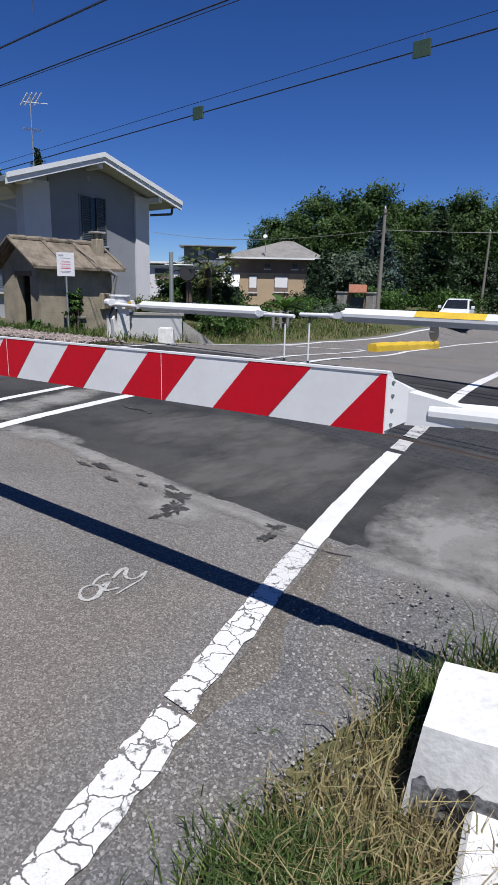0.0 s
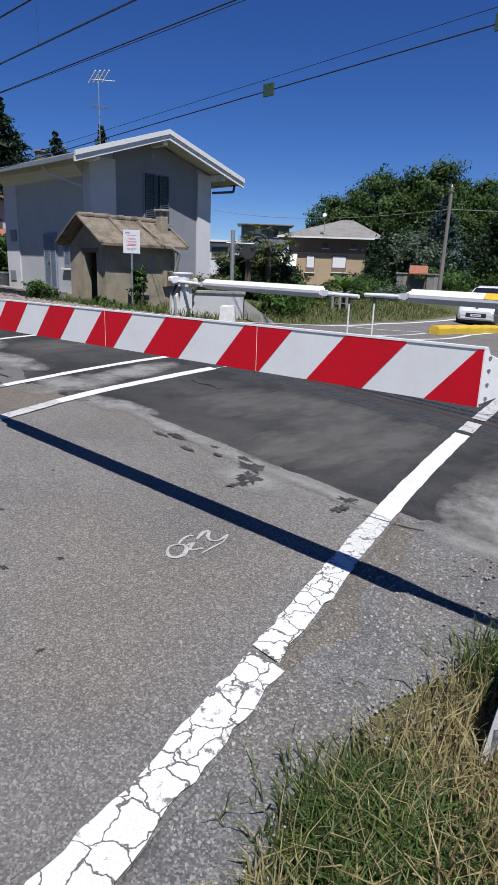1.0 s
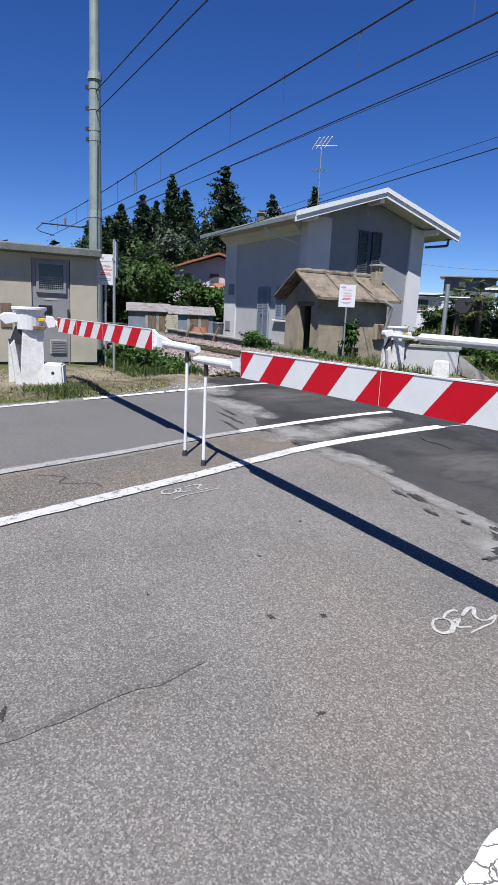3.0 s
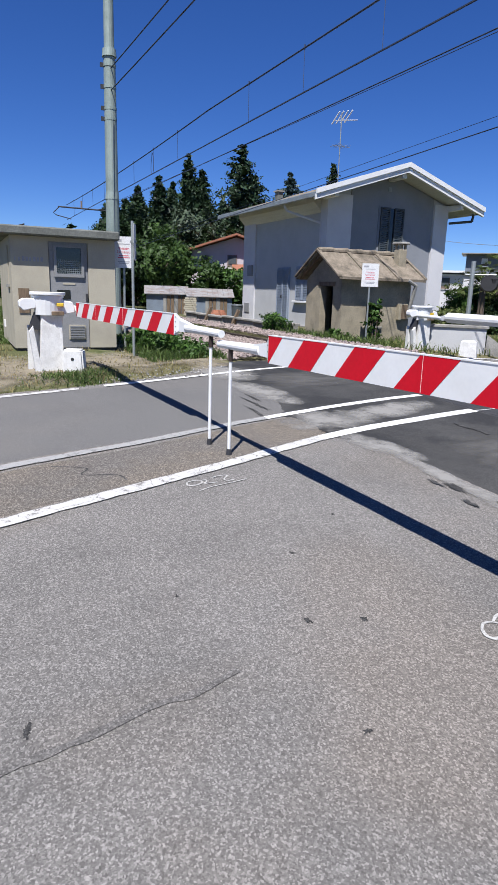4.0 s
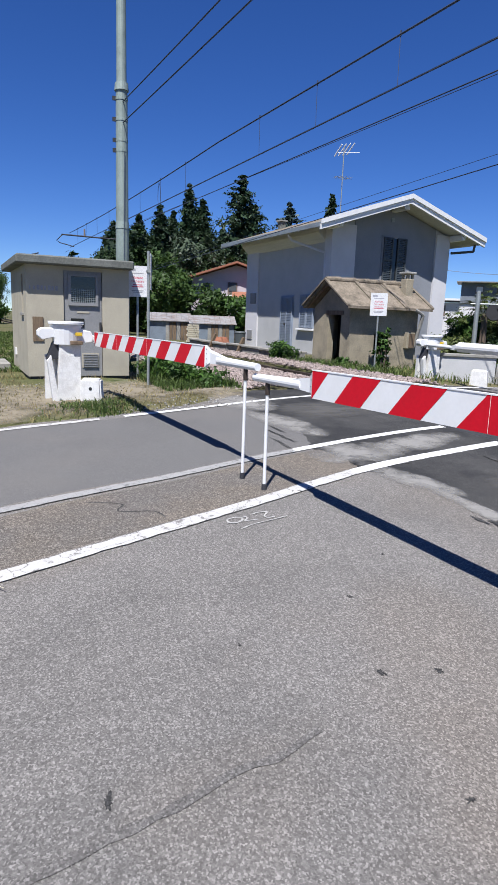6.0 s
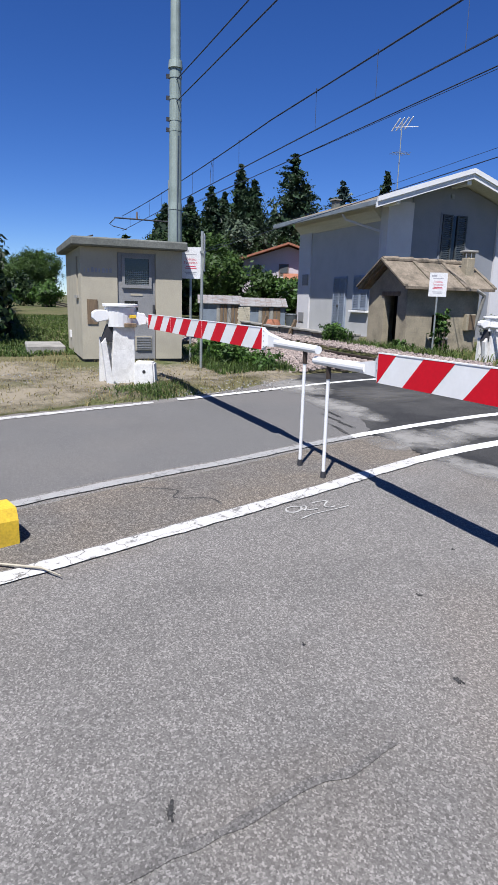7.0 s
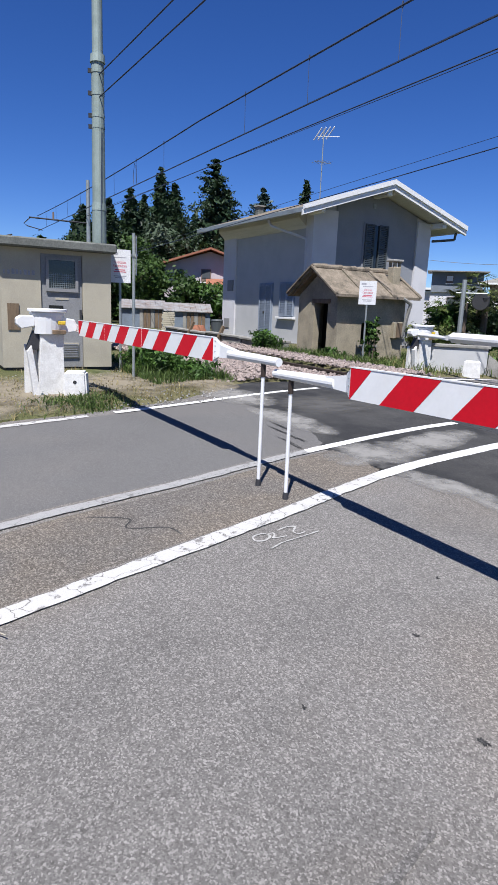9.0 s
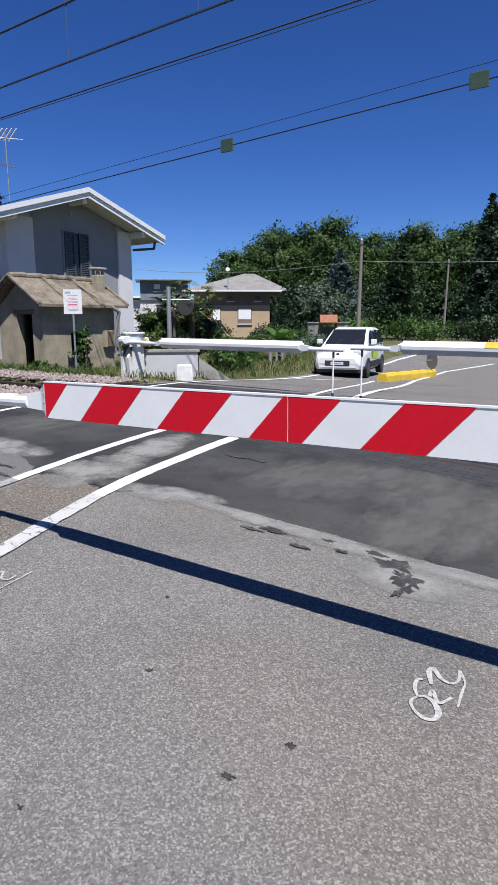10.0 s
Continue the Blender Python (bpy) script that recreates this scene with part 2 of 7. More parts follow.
    bp.inputs["Strength"].default_value, bp.inputs["Distance"].default_value = 0.6, 0.006
    L(fin.outputs[0], bp.inputs["Height"])
    L(bp.outputs[0], b.inputs["Normal"])
    return m


def cracked_paint(name, under, cell=9.0, width=0.035, wear=0.5, top=(0.60, 0.59, 0.565)):
    """Thick old road paint broken into plates, with the asphalt showing in the cracks."""
    m = bpy.data.materials.new(name)
    m.use_nodes = True
    nt = m.node_tree
    N, L = nt.nodes.new, nt.links.new
    b = nt.nodes["Principled BSDF"]
    b.inputs["Roughness"].default_value = 0.8
    tc = N("ShaderNodeTexCoord")
    wob = N("ShaderNodeTexNoise")
    wob.inputs["Scale"].default_value, wob.inputs["Detail"].default_value = 14.0, 4.0
    L(tc.outputs["Object"], wob.inputs["Vector"])
    ad = N("ShaderNodeVectorMath")
    ad.operation = "MULTIPLY_ADD"
    ad.inputs[1].default_value = (0.11, 0.11, 0.0)
    L(wob.outputs["Color"], ad.inputs[0])
    L(tc.outputs["Object"], ad.inputs[2])
    vor = N("ShaderNodeTexVoronoi")
    vor.feature = "DISTANCE_TO_EDGE"
    vor.inputs["Scale"].default_value = cell
    L(ad.outputs[0], vor.inputs["Vector"])
    crk = N("ShaderNodeMapRange")
    crk.inputs[1].default_value, crk.inputs[2].default_value, crk.inputs[3].default_value, crk.inputs[4].default_value = width * 0.5, width, 1.0, 0.0
    L(vor.outputs["Distance"], crk.inputs[0])
    no = N("ShaderNodeTexNoise")
    no.inputs["Scale"].default_value, no.inputs["Detail"].default_value, no.inputs["Roughness"].default_value = 11.0, 8.0, 0.7
    L(tc.outputs["Object"], no.inputs["Vector"])
    wr = N("ShaderNodeMapRange")
    wr.inputs[1].default_value, wr.inputs[2].default_value, wr.inputs[4].default_value = 0.585 + 0.08 * (1 - wear), 0.63 + 0.08 * (1 - wear), 0.9
    L(no.outputs[0], wr.inputs[0])
    mx = N("ShaderNodeMath")
    mx.operation = "MAXIMUM"
    L(crk.outputs[0], mx.inputs[0])
    L(wr.outputs[0], mx.inputs[1])
    fine = N("ShaderNodeTexNoise")
    fine.inputs["Scale"].default_value, fine.inputs["Detail"].default_value = 120.0, 3.0
    L(tc.outputs["Object"], fine.inputs["Vector"])
    fr = N("ShaderNodeMapRange")
    fr.inputs[1].default_value, fr.inputs[2].default_value, fr.inputs[3].default_value, fr.inputs[4].default_value = 0.3, 0.7, 0.86, 1.06
    L(fine.outputs[0], fr.inputs[0])
    mix = N("ShaderNodeMix")
    mix.data_type = "RGBA"
    mix.inputs["A"].default_value, mix.inputs["B"].default_value = (*top, 1), (*under, 1)
    L(mx.outputs[0], mix.inputs["Factor"])
    sc = N("ShaderNodeVectorMath")
    sc.operation = "SCALE"
    L(mix.outputs["Result"], sc.inputs[0])
    L(fr.outputs[0], sc.inputs["Scale"])
    L(sc.outputs[0], b.inputs["Base Color"])
    bp = N("ShaderNodeBump")
    bp.invert = True
    bp.inputs["Strength"].default_value, bp.inputs["Distance"].default_value = 0.7, 0.004
    L(mx.outputs[0], bp.inputs["Height"])
    L(bp.outputs[0], b.inputs["Normal"])
    return m


M_ASPHALT = asphalt("old_asphalt", (0.168, 0.159, 0.149), (0.130, 0.124, 0.117), 0.8, 0.9, 140.0, 0.38, patch=(0.172, 0.153, 0.134), patch_scale=0.45)
M_FRESH = asphalt("fresh_asphalt", (0.034, 0.034, 0.035), (0.088, 0.086, 0.082), 0.6, 1.1, 150.0, 0.25, patch=(0.055, 0.054, 0.0525), patch_scale=2.4)
M_GRAVEL = asphalt("broken_shoulder", (0.150, 0.147, 0.144), (0.105, 0.102, 0.100), 0.8, 2.6, 140.0, 0.42, patch=(0.15, 0.138, 0.124), patch_scale=1.6)
M_DIRT = asphalt("dirt_over_asphalt", (0.148, 0.133, 0.112), (0.118, 0.108, 0.095), 0.8, 5.0, 140.0, 0.4)
M_SEAM = asphalt("stained_seam", (0.118, 0.112, 0.106), (0.15, 0.142, 0.134), 0.9, 7.0, 130.0, 0.4)
M_PAINT = mat("road_paint", (0.624, 0.616, 0.6), 0.75, dark=(0.416, 0.408, 0.384), scale=9, amount=0.45, fine=90, fine_amount=0.1, bump=0.2)
M_PAINT_OLD = cracked_paint("cracked_road_paint", (0.1156, 0.1088, 0.102), cell=8.5, width=0.03, wear=0.95)
M_STRIP = asphalt("brown_asphalt", (0.150, 0.131, 0.110), (0.118, 0.111, 0.103), 0.9, 0.9, 120.0, 0.45, patch=(0.125, 0.117, 0.109), patch_scale=1.1)
M_LANE = asphalt("smooth_asphalt", (0.1292, 0.1258, 0.1224), (0.1122, 0.1088, 0.1061), 0.7, 0.8, 190.0, 0.24, patch=(0.1394, 0.1326, 0.1258), patch_scale=0.6)
M_PAINT_WORN = cracked_paint("worn_road_paint", (0.1496, 0.1428, 0.1326), cell=5.0, width=0.012, wear=1.0, top=(0.45, 0.44, 0.42))
M_PAINT_FADED = cracked_paint("faded_road_paint", (0.14, 0.135, 0.128), cell=9.0, width=0.012, wear=1.15, top=(0.29, 0.285, 0.275))
M_PAINT_SCRAPED = cracked_paint("scraped_road_paint", (0.13, 0.125, 0.118), cell=14.0, width=0.02, wear=1.35, top=(0.56, 0.55, 0.53))
M_SPRAY = mat("spray_paint", (0.396, 0.3888, 0.3672), 0.85, dark=(0.216, 0.2088, 0.1944), scale=40, amount=0.8, fine=120, fine_amount=0.2)
M_TAR = asphalt("tar", (0.042, 0.0414, 0.0408), (0.09, 0.087, 0.084), 0.9, 9.0, 160.0, 0.35)


def dust_mat(name, colour, scale, drag=1.0, most=0.85):
    """Pale dust driven thin over the asphalt, patchy to nothing."""
    m = bpy.data.materials.new(name)
    m.use_nodes = True
    nt = m.node_tree
    N, L = nt.nodes.new, nt.links.new
    b = nt.nodes["Principled BSDF"]
    b.inputs["Roughness"].default_value = 0.95
    b.inputs["Specular IOR Level"].default_value = 0.1
    tc = N("ShaderNodeTexCoord")
    n1 = N("ShaderNodeTexNoise")
    n1.inputs["Scale"].default_value, n1.inputs["Detail"].default_value, n1.inputs["Roughness"].default_value = scale, 9.0, 0.72
    mp = N("ShaderNodeMapping")
    mp.inputs["Rotation"].default_value = (0, 0, radians(-14))
    mp.inputs["Scale"].default_value = (1.0, drag, 1.0)
    L(tc.outputs["Object"], mp.inputs[0])
    L(mp.outputs[0], n1.inputs["Vector"])
    n2 = N("ShaderNodeTexNoise")
    n2.inputs["Scale"].default_value, n2.inputs["Detail"].default_value = 70.0, 4.0
    L(tc.outputs["Object"], n2.inputs["Vector"])
    vc = N("ShaderNodeVertexColor")
    vc.layer_name = "thick"
    ad = N("ShaderNodeMath")
    ad.operation = "MULTIPLY_ADD"
    ad.inputs[1].default_value = 2.6
    L(n1.outputs[0], ad.inputs[0])
    L(vc.outputs[0], ad.inputs[2])
    r = N("ShaderNodeMapRange")
    r.inputs[1].default_value, r.inputs[2].default_value, r.inputs[4].default_value = 1.3, 2.2, most
    L(ad.outputs[0], r.inputs[0])
    L(r.outputs[0], b.inputs["Alpha"])
    mx = N("ShaderNodeMix")
    mx.data_type = "RGBA"
    mx.inputs["A"].default_value, mx.inputs["B"].default_value = (*colour, 1), (*[q * 0.7 for q in colour], 1)
    L(n2.outputs[0], mx.inputs["Factor"])
    L(mx.outputs["Result"], b.inputs["Base Color"])
    return m


M_DUST = dust_mat("pale_dust", (0.30, 0.29, 0.272), 3.4)
M_DUST_FINE = dust_mat("streaked_dust", (0.15, 0.145, 0.138), 6.0, 0.4, 0.62)
M_EARTH = dust_mat("dry_earth", (0.29, 0.25, 0.185), 2.2)
M_GROUND = mat("dry_ground", (0.115, 0.105, 0.055), 0.95, dark=(0.045, 0.066, 0.018), scale=0.55, amount=0.9, fine=28, fine_amount=0.4, bump=0.7, bump_scale=35, spec=0.1)
M_WHITE = mat("white_enamel", (0.688, 0.688, 0.6794), 0.42, dark=(0.5848, 0.5762, 0.5504), scale=5, amount=0.4, fine=40, fine_amount=0.03)
M_RED = mat("red_enamel", (0.50, 0.004, 0.015), 0.6, spec=0.2, dark=(0.40, 0.006, 0.014), scale=6, amount=0.5, fine=40, fine_amount=0.05)
# grey paint, with part of the eaves' shade mixed into its colour
M_PANEL = mat("grey_render_with_shade", (0.235, 0.245, 0.265), 0.9, dark=(0.19, 0.20, 0.22), scale=1.2, amount=0.6, fine=35, fine_amount=0.05, bump=0.15, bump_scale=70, spec=0.2)
# white render greyed in its base colour to carry shade on walls
M_SIDE = mat("shade_greyed_render", (0.44, 0.44, 0.44), 0.9, dark=(0.37, 0.37, 0.37), scale=1.2, amount=0.6, fine=35, fine_amount=0.05, bump=0.15, bump_scale=70, spec=0.2)
M_SLAB = mat("weathered_slab", (0.15, 0.155, 0.14), 0.95, dark=(0.085, 0.09, 0.08), scale=3, amount=0.9, fine=40, fine_amount=0.2, bump=0.3, bump_scale=50, spec=0.2)
M_MAST = mat("green_grey_steel", (0.25, 0.30, 0.275), 0.6, 0.2, dark=(0.17, 0.21, 0.19), scale=3, amount=0.7)
M_WALL = mat("white_render", (0.5676, 0.559, 0.5676), 0.9, dark=(0.473, 0.4644, 0.473), scale=1.2, amount=0.5, fine=35, fine_amount=0.04, bump=0.15, bump_scale=70, spec=0.2)
M_HUT = mat("grey_render", (0.31, 0.27, 0.195), 0.95, dark=(0.175, 0.155, 0.115), scale=2.2, amount=0.8, fine=30, fine_amount=0.15, bump=0.3, bump_scale=40, spec=0.2)
M_CABIN = mat("cream_concrete", (0.40, 0.365, 0.285), 0.85, dark=(0.30, 0.275, 0.22), scale=2.0, amount=0.6, fine=50, fine_amount=0.06, bump=0.1, spec=0.2)
M_TILE = mat("old_tiles", (0.21, 0.175, 0.133), 0.95, dark=(0.098, 0.084, 0.063), scale=4, amount=0.9, fine=30, fine_amount=0.25, bump=0.4, bump_scale=40, spec=0.2)
M_LEAF = leaf_mat("broad_leaves", (0.0346, 0.0684, 0.0158), (0.0612, 0.108, 0.0216), 0.28, 0.3)
M_STEEL = mat("galvanised_steel", (0.336, 0.36, 0.352), 0.55, 0.6, scale=3, amount=0.5)
M_RAIL = mat("rusty_rail", (0.048, 0.034, 0.027), 0.7, 0.3, scale=8, amount=0.6)
M_WIRE = mat("dark_wire", (0.04, 0.055, 0.095), 0.6, 0.3)
M_YELLOW = mat("yellow_paint", (0.6375, 0.425, 0.0255), 0.6, dark=(0.4675, 0.306, 0.034), scale=5, amount=0.6)
M_TERRACOTTA = mat("terracotta_tiles", (0.29, 0.115, 0.065), 0.9, dark=(0.16, 0.075, 0.05), scale=5, amount=0.8, fine=30, fine_amount=0.2, bump=0.4, bump_scale=40)
M_SHEDPAINT = mat("weathered_blue_grey_boards", (0.1615, 0.1955, 0.238), 0.75, dark=(0.102, 0.119, 0.1445), scale=3, amount=0.6)
M_BLUEPAINT = mat("grey_blue_paint", (0.2475, 0.285, 0.345), 0.65, dark=(0.195, 0.225, 0.27), scale=4, amount=0.5)
M_SHUTTER = mat("dark_shutter_paint", (0.055, 0.065, 0.07), 0.6, dark=(0.04, 0.045, 0.05), scale=4, amount=0.5)
M_SOFFIT = mat("soffit_boards", (0.56, 0.55, 0.50), 0.85, dark=(0.44, 0.43, 0.39), scale=2, amount=0.6, stretch=(0.3, 6, 1))
M_GREYDOOR = mat("grey_steel_paint", (0.225, 0.225, 0.225), 0.6, dark=(0.18, 0.18, 0.18), scale=3, amount=0.5)
M_WOOD = mat("weathered_board", (0.17, 0.119, 0.0723), 0.85, dark=(0.085, 0.0595, 0.0382), scale=4, amount=0.9, fine=50, fine_amount=0.2, stretch=(6, 6, 0.6))
M_CONCRETE = mat("concrete", (0.28, 0.2695, 0.245), 0.92, dark=(0.168, 0.161, 0.147), scale=3, amount=0.8, fine=45, fine_amount=0.15, bump=0.3, bump_scale=60, spec=0.2)
M_WHITEWASH = mat("whitewashed_concrete", (0.6536, 0.645, 0.6192), 0.9, dark=(0.3096, 0.2924, 0.2666), scale=7, amount=0.35, fine=50, fine_amount=0.08, bump=0.4, bump_scale=30, spec=0.2)
M_STONE = mat("ballast", (0.2592, 0.2088, 0.1872), 0.95, dark=(0.1584, 0.1368, 0.1224), scale=8, amount=0.7, fine=50, fine_amount=0.2, random=0.5)
M_GRIT = mat("grit", (0.25, 0.24, 0.225), 0.95, dark=(0.102, 0.0986, 0.0952), scale=8, amount=0.7, random=0.6)
M_RUBBER = mat("rubber_deck", (0.027, 0.027, 0.0282), 0.8, dark=(0.048, 0.0468, 0.045), scale=4, amount=0.7, fine=60, fine_amount=0.2, bump=0.4, bump_scale=45)
M_SIGN = mat("sign_white", (0.6068, 0.6068, 0.6068), 0.5, dark=(0.5248, 0.5166, 0.5002), scale=6, amount=0.5)
M_SIGNRED = mat("sign_red", (0.50, 0.03, 0.07), 0.5)
M_SIGNGREY = mat("sign_grey", (0.30, 0.30, 0.32), 0.5)
M_BLACK = mat("matt_black", (0.022, 0.022, 0.024), 0.7)
M_GREEN_PLATE = mat("green_plate", (0.035, 0.07, 0.0455), 0.6)
# near-black colour standing in for the unlit inside of the hut
M_VOID = mat("painted_interior_shade", (0.02, 0.018, 0.016), 0.95)
M_GLASS = mat("dark_glass", (0.015, 0.017, 0.02), 0.06, spec=0.6)
M_CORRUGATED = mat("rusty_sheet", (0.25, 0.25, 0.25), 0.8, 0.1, dark=(0.15, 0.095, 0.07), scale=2.5, amount=0.9, stretch=(1, 4, 1))
M_ETERNIT = mat("grey_roof", (0.216, 0.2052, 0.1872), 0.95, dark=(0.1368, 0.1296, 0.1188), scale=1.2, amount=0.8, fine=12, fine_amount=0.15)
M_BEIGE = mat("beige_render", (0.39, 0.2925, 0.1875), 0.9, dark=(0.315, 0.24, 0.165), scale=0.8, amount=0.6)
M_BROWN = mat("brown_render", (0.17, 0.125, 0.10), 0.9, dark=(0.12, 0.09, 0.075), scale=0.8, amount=0.6)
M_PINK = mat("pale_render", (0.44, 0.4, 0.416), 0.9, dark=(0.368, 0.336, 0.352), scale=0.8, amount=0.6)
M_SLATE = mat("blue_grey_render", (0.17, 0.19, 0.22), 0.9, dark=(0.13, 0.145, 0.17), scale=0.8, amount=0.6)
M_BARK = mat("bark", (0.12, 0.09, 0.065), 0.95, dark=(0.06, 0.048, 0.038), scale=6, amount=0.9, bump=0.6, bump_scale=25, stretch=(1, 1, 0.25))
M_POLEWOOD = mat("pole_wood", (0.192, 0.172, 0.148), 0.9, dark=(0.128, 0.112, 0.096), scale=4, amount=0.8, stretch=(1, 1, 0.2))
M_FIR = leaf_mat("fir_needles", (0.0126, 0.0306, 0.0144), (0.027, 0.0495, 0.0198), 0.5, 0.1)
M_CEDAR = leaf_mat("blue_cedar_needles", (0.03, 0.0562, 0.0525), (0.0525, 0.0825, 0.075), 0.4, 0.1)
M_OLIVE = leaf_mat("silver_leaves", (0.045, 0.0675, 0.0375), (0.075, 0.1013, 0.06), 0.4, 0.15)
M_BUSH = leaf_mat("bush_leaves", (0.035, 0.0805, 0.014), (0.07, 0.133, 0.0245))
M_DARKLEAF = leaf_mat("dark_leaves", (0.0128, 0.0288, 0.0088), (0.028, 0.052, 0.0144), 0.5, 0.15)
M_PALM = leaf_mat("palm_fronds", (0.042, 0.07, 0.0175), (0.112, 0.126, 0.035), 0.5, 0.2)
M_GRASS = leaf_mat("green_grass", (0.042, 0.084, 0.0175), (0.105, 0.14, 0.0385), 0.5, 0.3)
M_STRAW = leaf_mat("dry_grass", (0.36, 0.29, 0.15), (0.20, 0.18, 0.075), 0.4, 0.3)
M_DARK = mat("dark_metal", (0.05, 0.05, 0.055), 0.6, 0.4)


# ---- ground and road ----
def axis_values(lo, hi, a, b, step):
    mid = [a + step * i for i in range(int((b - a) / step) + 1)]
    out, d, v = [], step, a
    while v > lo:
        d *= 1.35
        v -= d
        out.append(max(v, lo))
    out2, d, v = [], step, mid[-1]
    while v < hi:
        d *= 1.35
        v += d
        out2.append(min(v, hi))
    return out[::-1] + mid + out2


def off_road(x, y):
    """How far a place lies outside the asphalt."""
    return max(x - along(EDGE_R, y), along(EDGE_L, y) - x)


def bed(x, y):
    """Dip of the ground under the rails beside the crossing."""
    return 0.2 * smoothstep(4.95, 5.25, y) * (1 - smoothstep(7.35, 7.65, y)) * (1 - smoothstep(-11.7, -11.25, x)) * smoothstep(-170.0, -150.0, x)


def ground_z(x, y):
    d = off_road(x, y)
    z = gz(x, y)
    if d < -0.2:
        return z - 0.09
    if -36 < x < 9 and -7 < y < 26 and d > 0:
        z += 0.06 * (noise.noise(Vector((x * 0.9, y * 0.9, 0))) + 0.15) * smoothstep(0, 0.5, d)
    return z - (0.02 if d < 0.1 else 0.0) - bed(x, y)


gx = axis_values(-1500, 1500, -34.0, 8.0, 0.2)
gy = axis_values(-1500, 1500, -6.0, 24.0, 0.25)
gv = [(x, y, ground_z(x, y)) for y in gy for x in gx]
nx = len(gx)
gf = [(j * nx + i, j * nx + i + 1, j * nx + i + nx + 1, j * nx + i + nx) for j in range(len(gy) - 1) for i in range(nx - 1)]
ground = raw("ground", gv, gf, M_GROUND, smooth=True)
tagged(ground, "dry grass and bare earth beside the level crossing", "ground", kind="structure")

ROAD_Y = [-40, -30, -22, -16, -12, -9] + [-7 + 0.1 * i for i in range(200)] + [13 + 0.5 * i for i in range(26)] + [26, 27.5, 29, 31, 33, 36, 40, 45, 52, 60, 70]


def sheet(name, y_list, left, right, columns, lift, material, label, category, rough_edge=0.05):
    v, f = [], []
    for y in y_list:
        xl, xr = left(y), right(y)
        for i in range(columns + 1):
            x = xl + (xr - xl) * i / columns
            e = i in (0, columns)
            if e:
                x += rough_edge * (noise.noise(Vector((x * 1.5, y * 2.3, 4.0))) + 0.6 * noise.noise(Vector((x * 3, y * 9.0, 1.0))))
            v.append((x, y, gz(x, y) + lift - (0.015 if e else 0)))
    for j in range(len(y_list) - 1):
        for i in range(columns):
            a = j * (columns + 1) + i
            f.append((a, a + 1, a + columns + 2, a + columns + 1))
    return tagged(raw(name, v, f, material, smooth=True), label, category, kind="structure")


sheet("road", ROAD_Y, lambda y: along(EDGE_L, y), lambda y: along(EDGE_R, y), 60, 0.0, M_ASPHALT, "worn grey asphalt road climbing over the level crossing", "road", 0.08)
SH_Y = [-3 + 0.06 * i for i in range(104)]
sheet("road_shoulder", SH_Y, lambda y: along(X_RIGHT, y) + 0.1 + 0.08 * noise.noise(Vector((0, y * 2.0, 3))), lambda y: along(EDGE_R, y) - 0.02, 14, 0.004, M_GRAVEL, "broken gravelly edge of the asphalt beside the verge", "road shoulder", 0.06)

sheet("dirt_strip", [1.2 + 0.05 * i for i in range(38)], lambda y: along(X_RIGHT, y) + 0.06, lambda y: along(X_RIGHT, y) + 0.12 + 0.2 * smoothstep(1.2, 2.0, y) * (0.8 + 0.5 * noise.noise(Vector((3, y * 2.5, 1)))), 6, 0.0062, M_DIRT, "brown dirt gathered beside the edge line", "dirt", 0.07)
STRIP_Y = [-6 + 0.1 * i for i in range(101)]
sheet("middle_strip", STRIP_Y, lambda y: along(X_MID_L, y), lambda y: along(X_MID_R, y), 8, 0.003, M_STRIP, "brownish asphalt of the middle strip", "road strip", 0.01)
sheet("opposite_lane", [-6 + 0.1 * i for i in range(105)], lambda y: along(X_LEFT, y) - 0.06, lambda y: along(X_MID_L, y), 20, 0.0025, M_LANE, "smoother grey asphalt of the opposite lane", "road lane", 0.01)
# the fresh asphalt round the track, with a ragged front edge
FRONT = [(-11.2, 3.3), (-10.2, 3.2), (-9.0, 3.02), (-8.2, 3.05), (-7.3, 2.97), (-6.6, 2.72), (-5.7, 2.76), (-5.4, 2.95), (-4.9, 3.08), (-3.9, 3.1), (-3.0, 3.08), (-2.1, 3.08), (-1.3, 3.14), (-0.9, 3.2), (0.2, 3.3), (1.55, 3.4)]
BACK = [(-11.2, 9.2), (-6.0, 9.0), (-3.0, 9.3), (1.55, 8.9)]


def patch_sheet(name, xs, front, back, rows, lift, material, label, amp):
    v, f = [], []
    for x in xs:
        w = amp * (noise.noise(Vector((x * 1.7, 0, 7))) + 0.6 * noise.noise(Vector((x * 6.0, 3, 7))) + 0.35 * noise.noise(Vector((x * 19.0, 5, 7))))
        a, b = along(front, x) + w, along(back, x) + w
        for i in range(rows + 1):
            y = a + (b - a) * i / rows
            v.append((x, y, gz(x, y) + (lift if i else -0.002)))
    n = rows + 1
    for j in range(len(xs) - 1):
        for i in range(rows):
            f.append((j * n + i, (j + 1) * n + i, (j + 1) * n + i + 1, j * n + i + 1))
    return tagged(raw(name, v, f, material), label, "asphalt patch", kind="structure")


patch_sheet("asphalt_patch", [-10.9 + 0.04 * i for i in range(309)], FRONT, BACK, 40, 0.006, M_FRESH, "dark newer asphalt laid round the track with a ragged edge", 0.045)


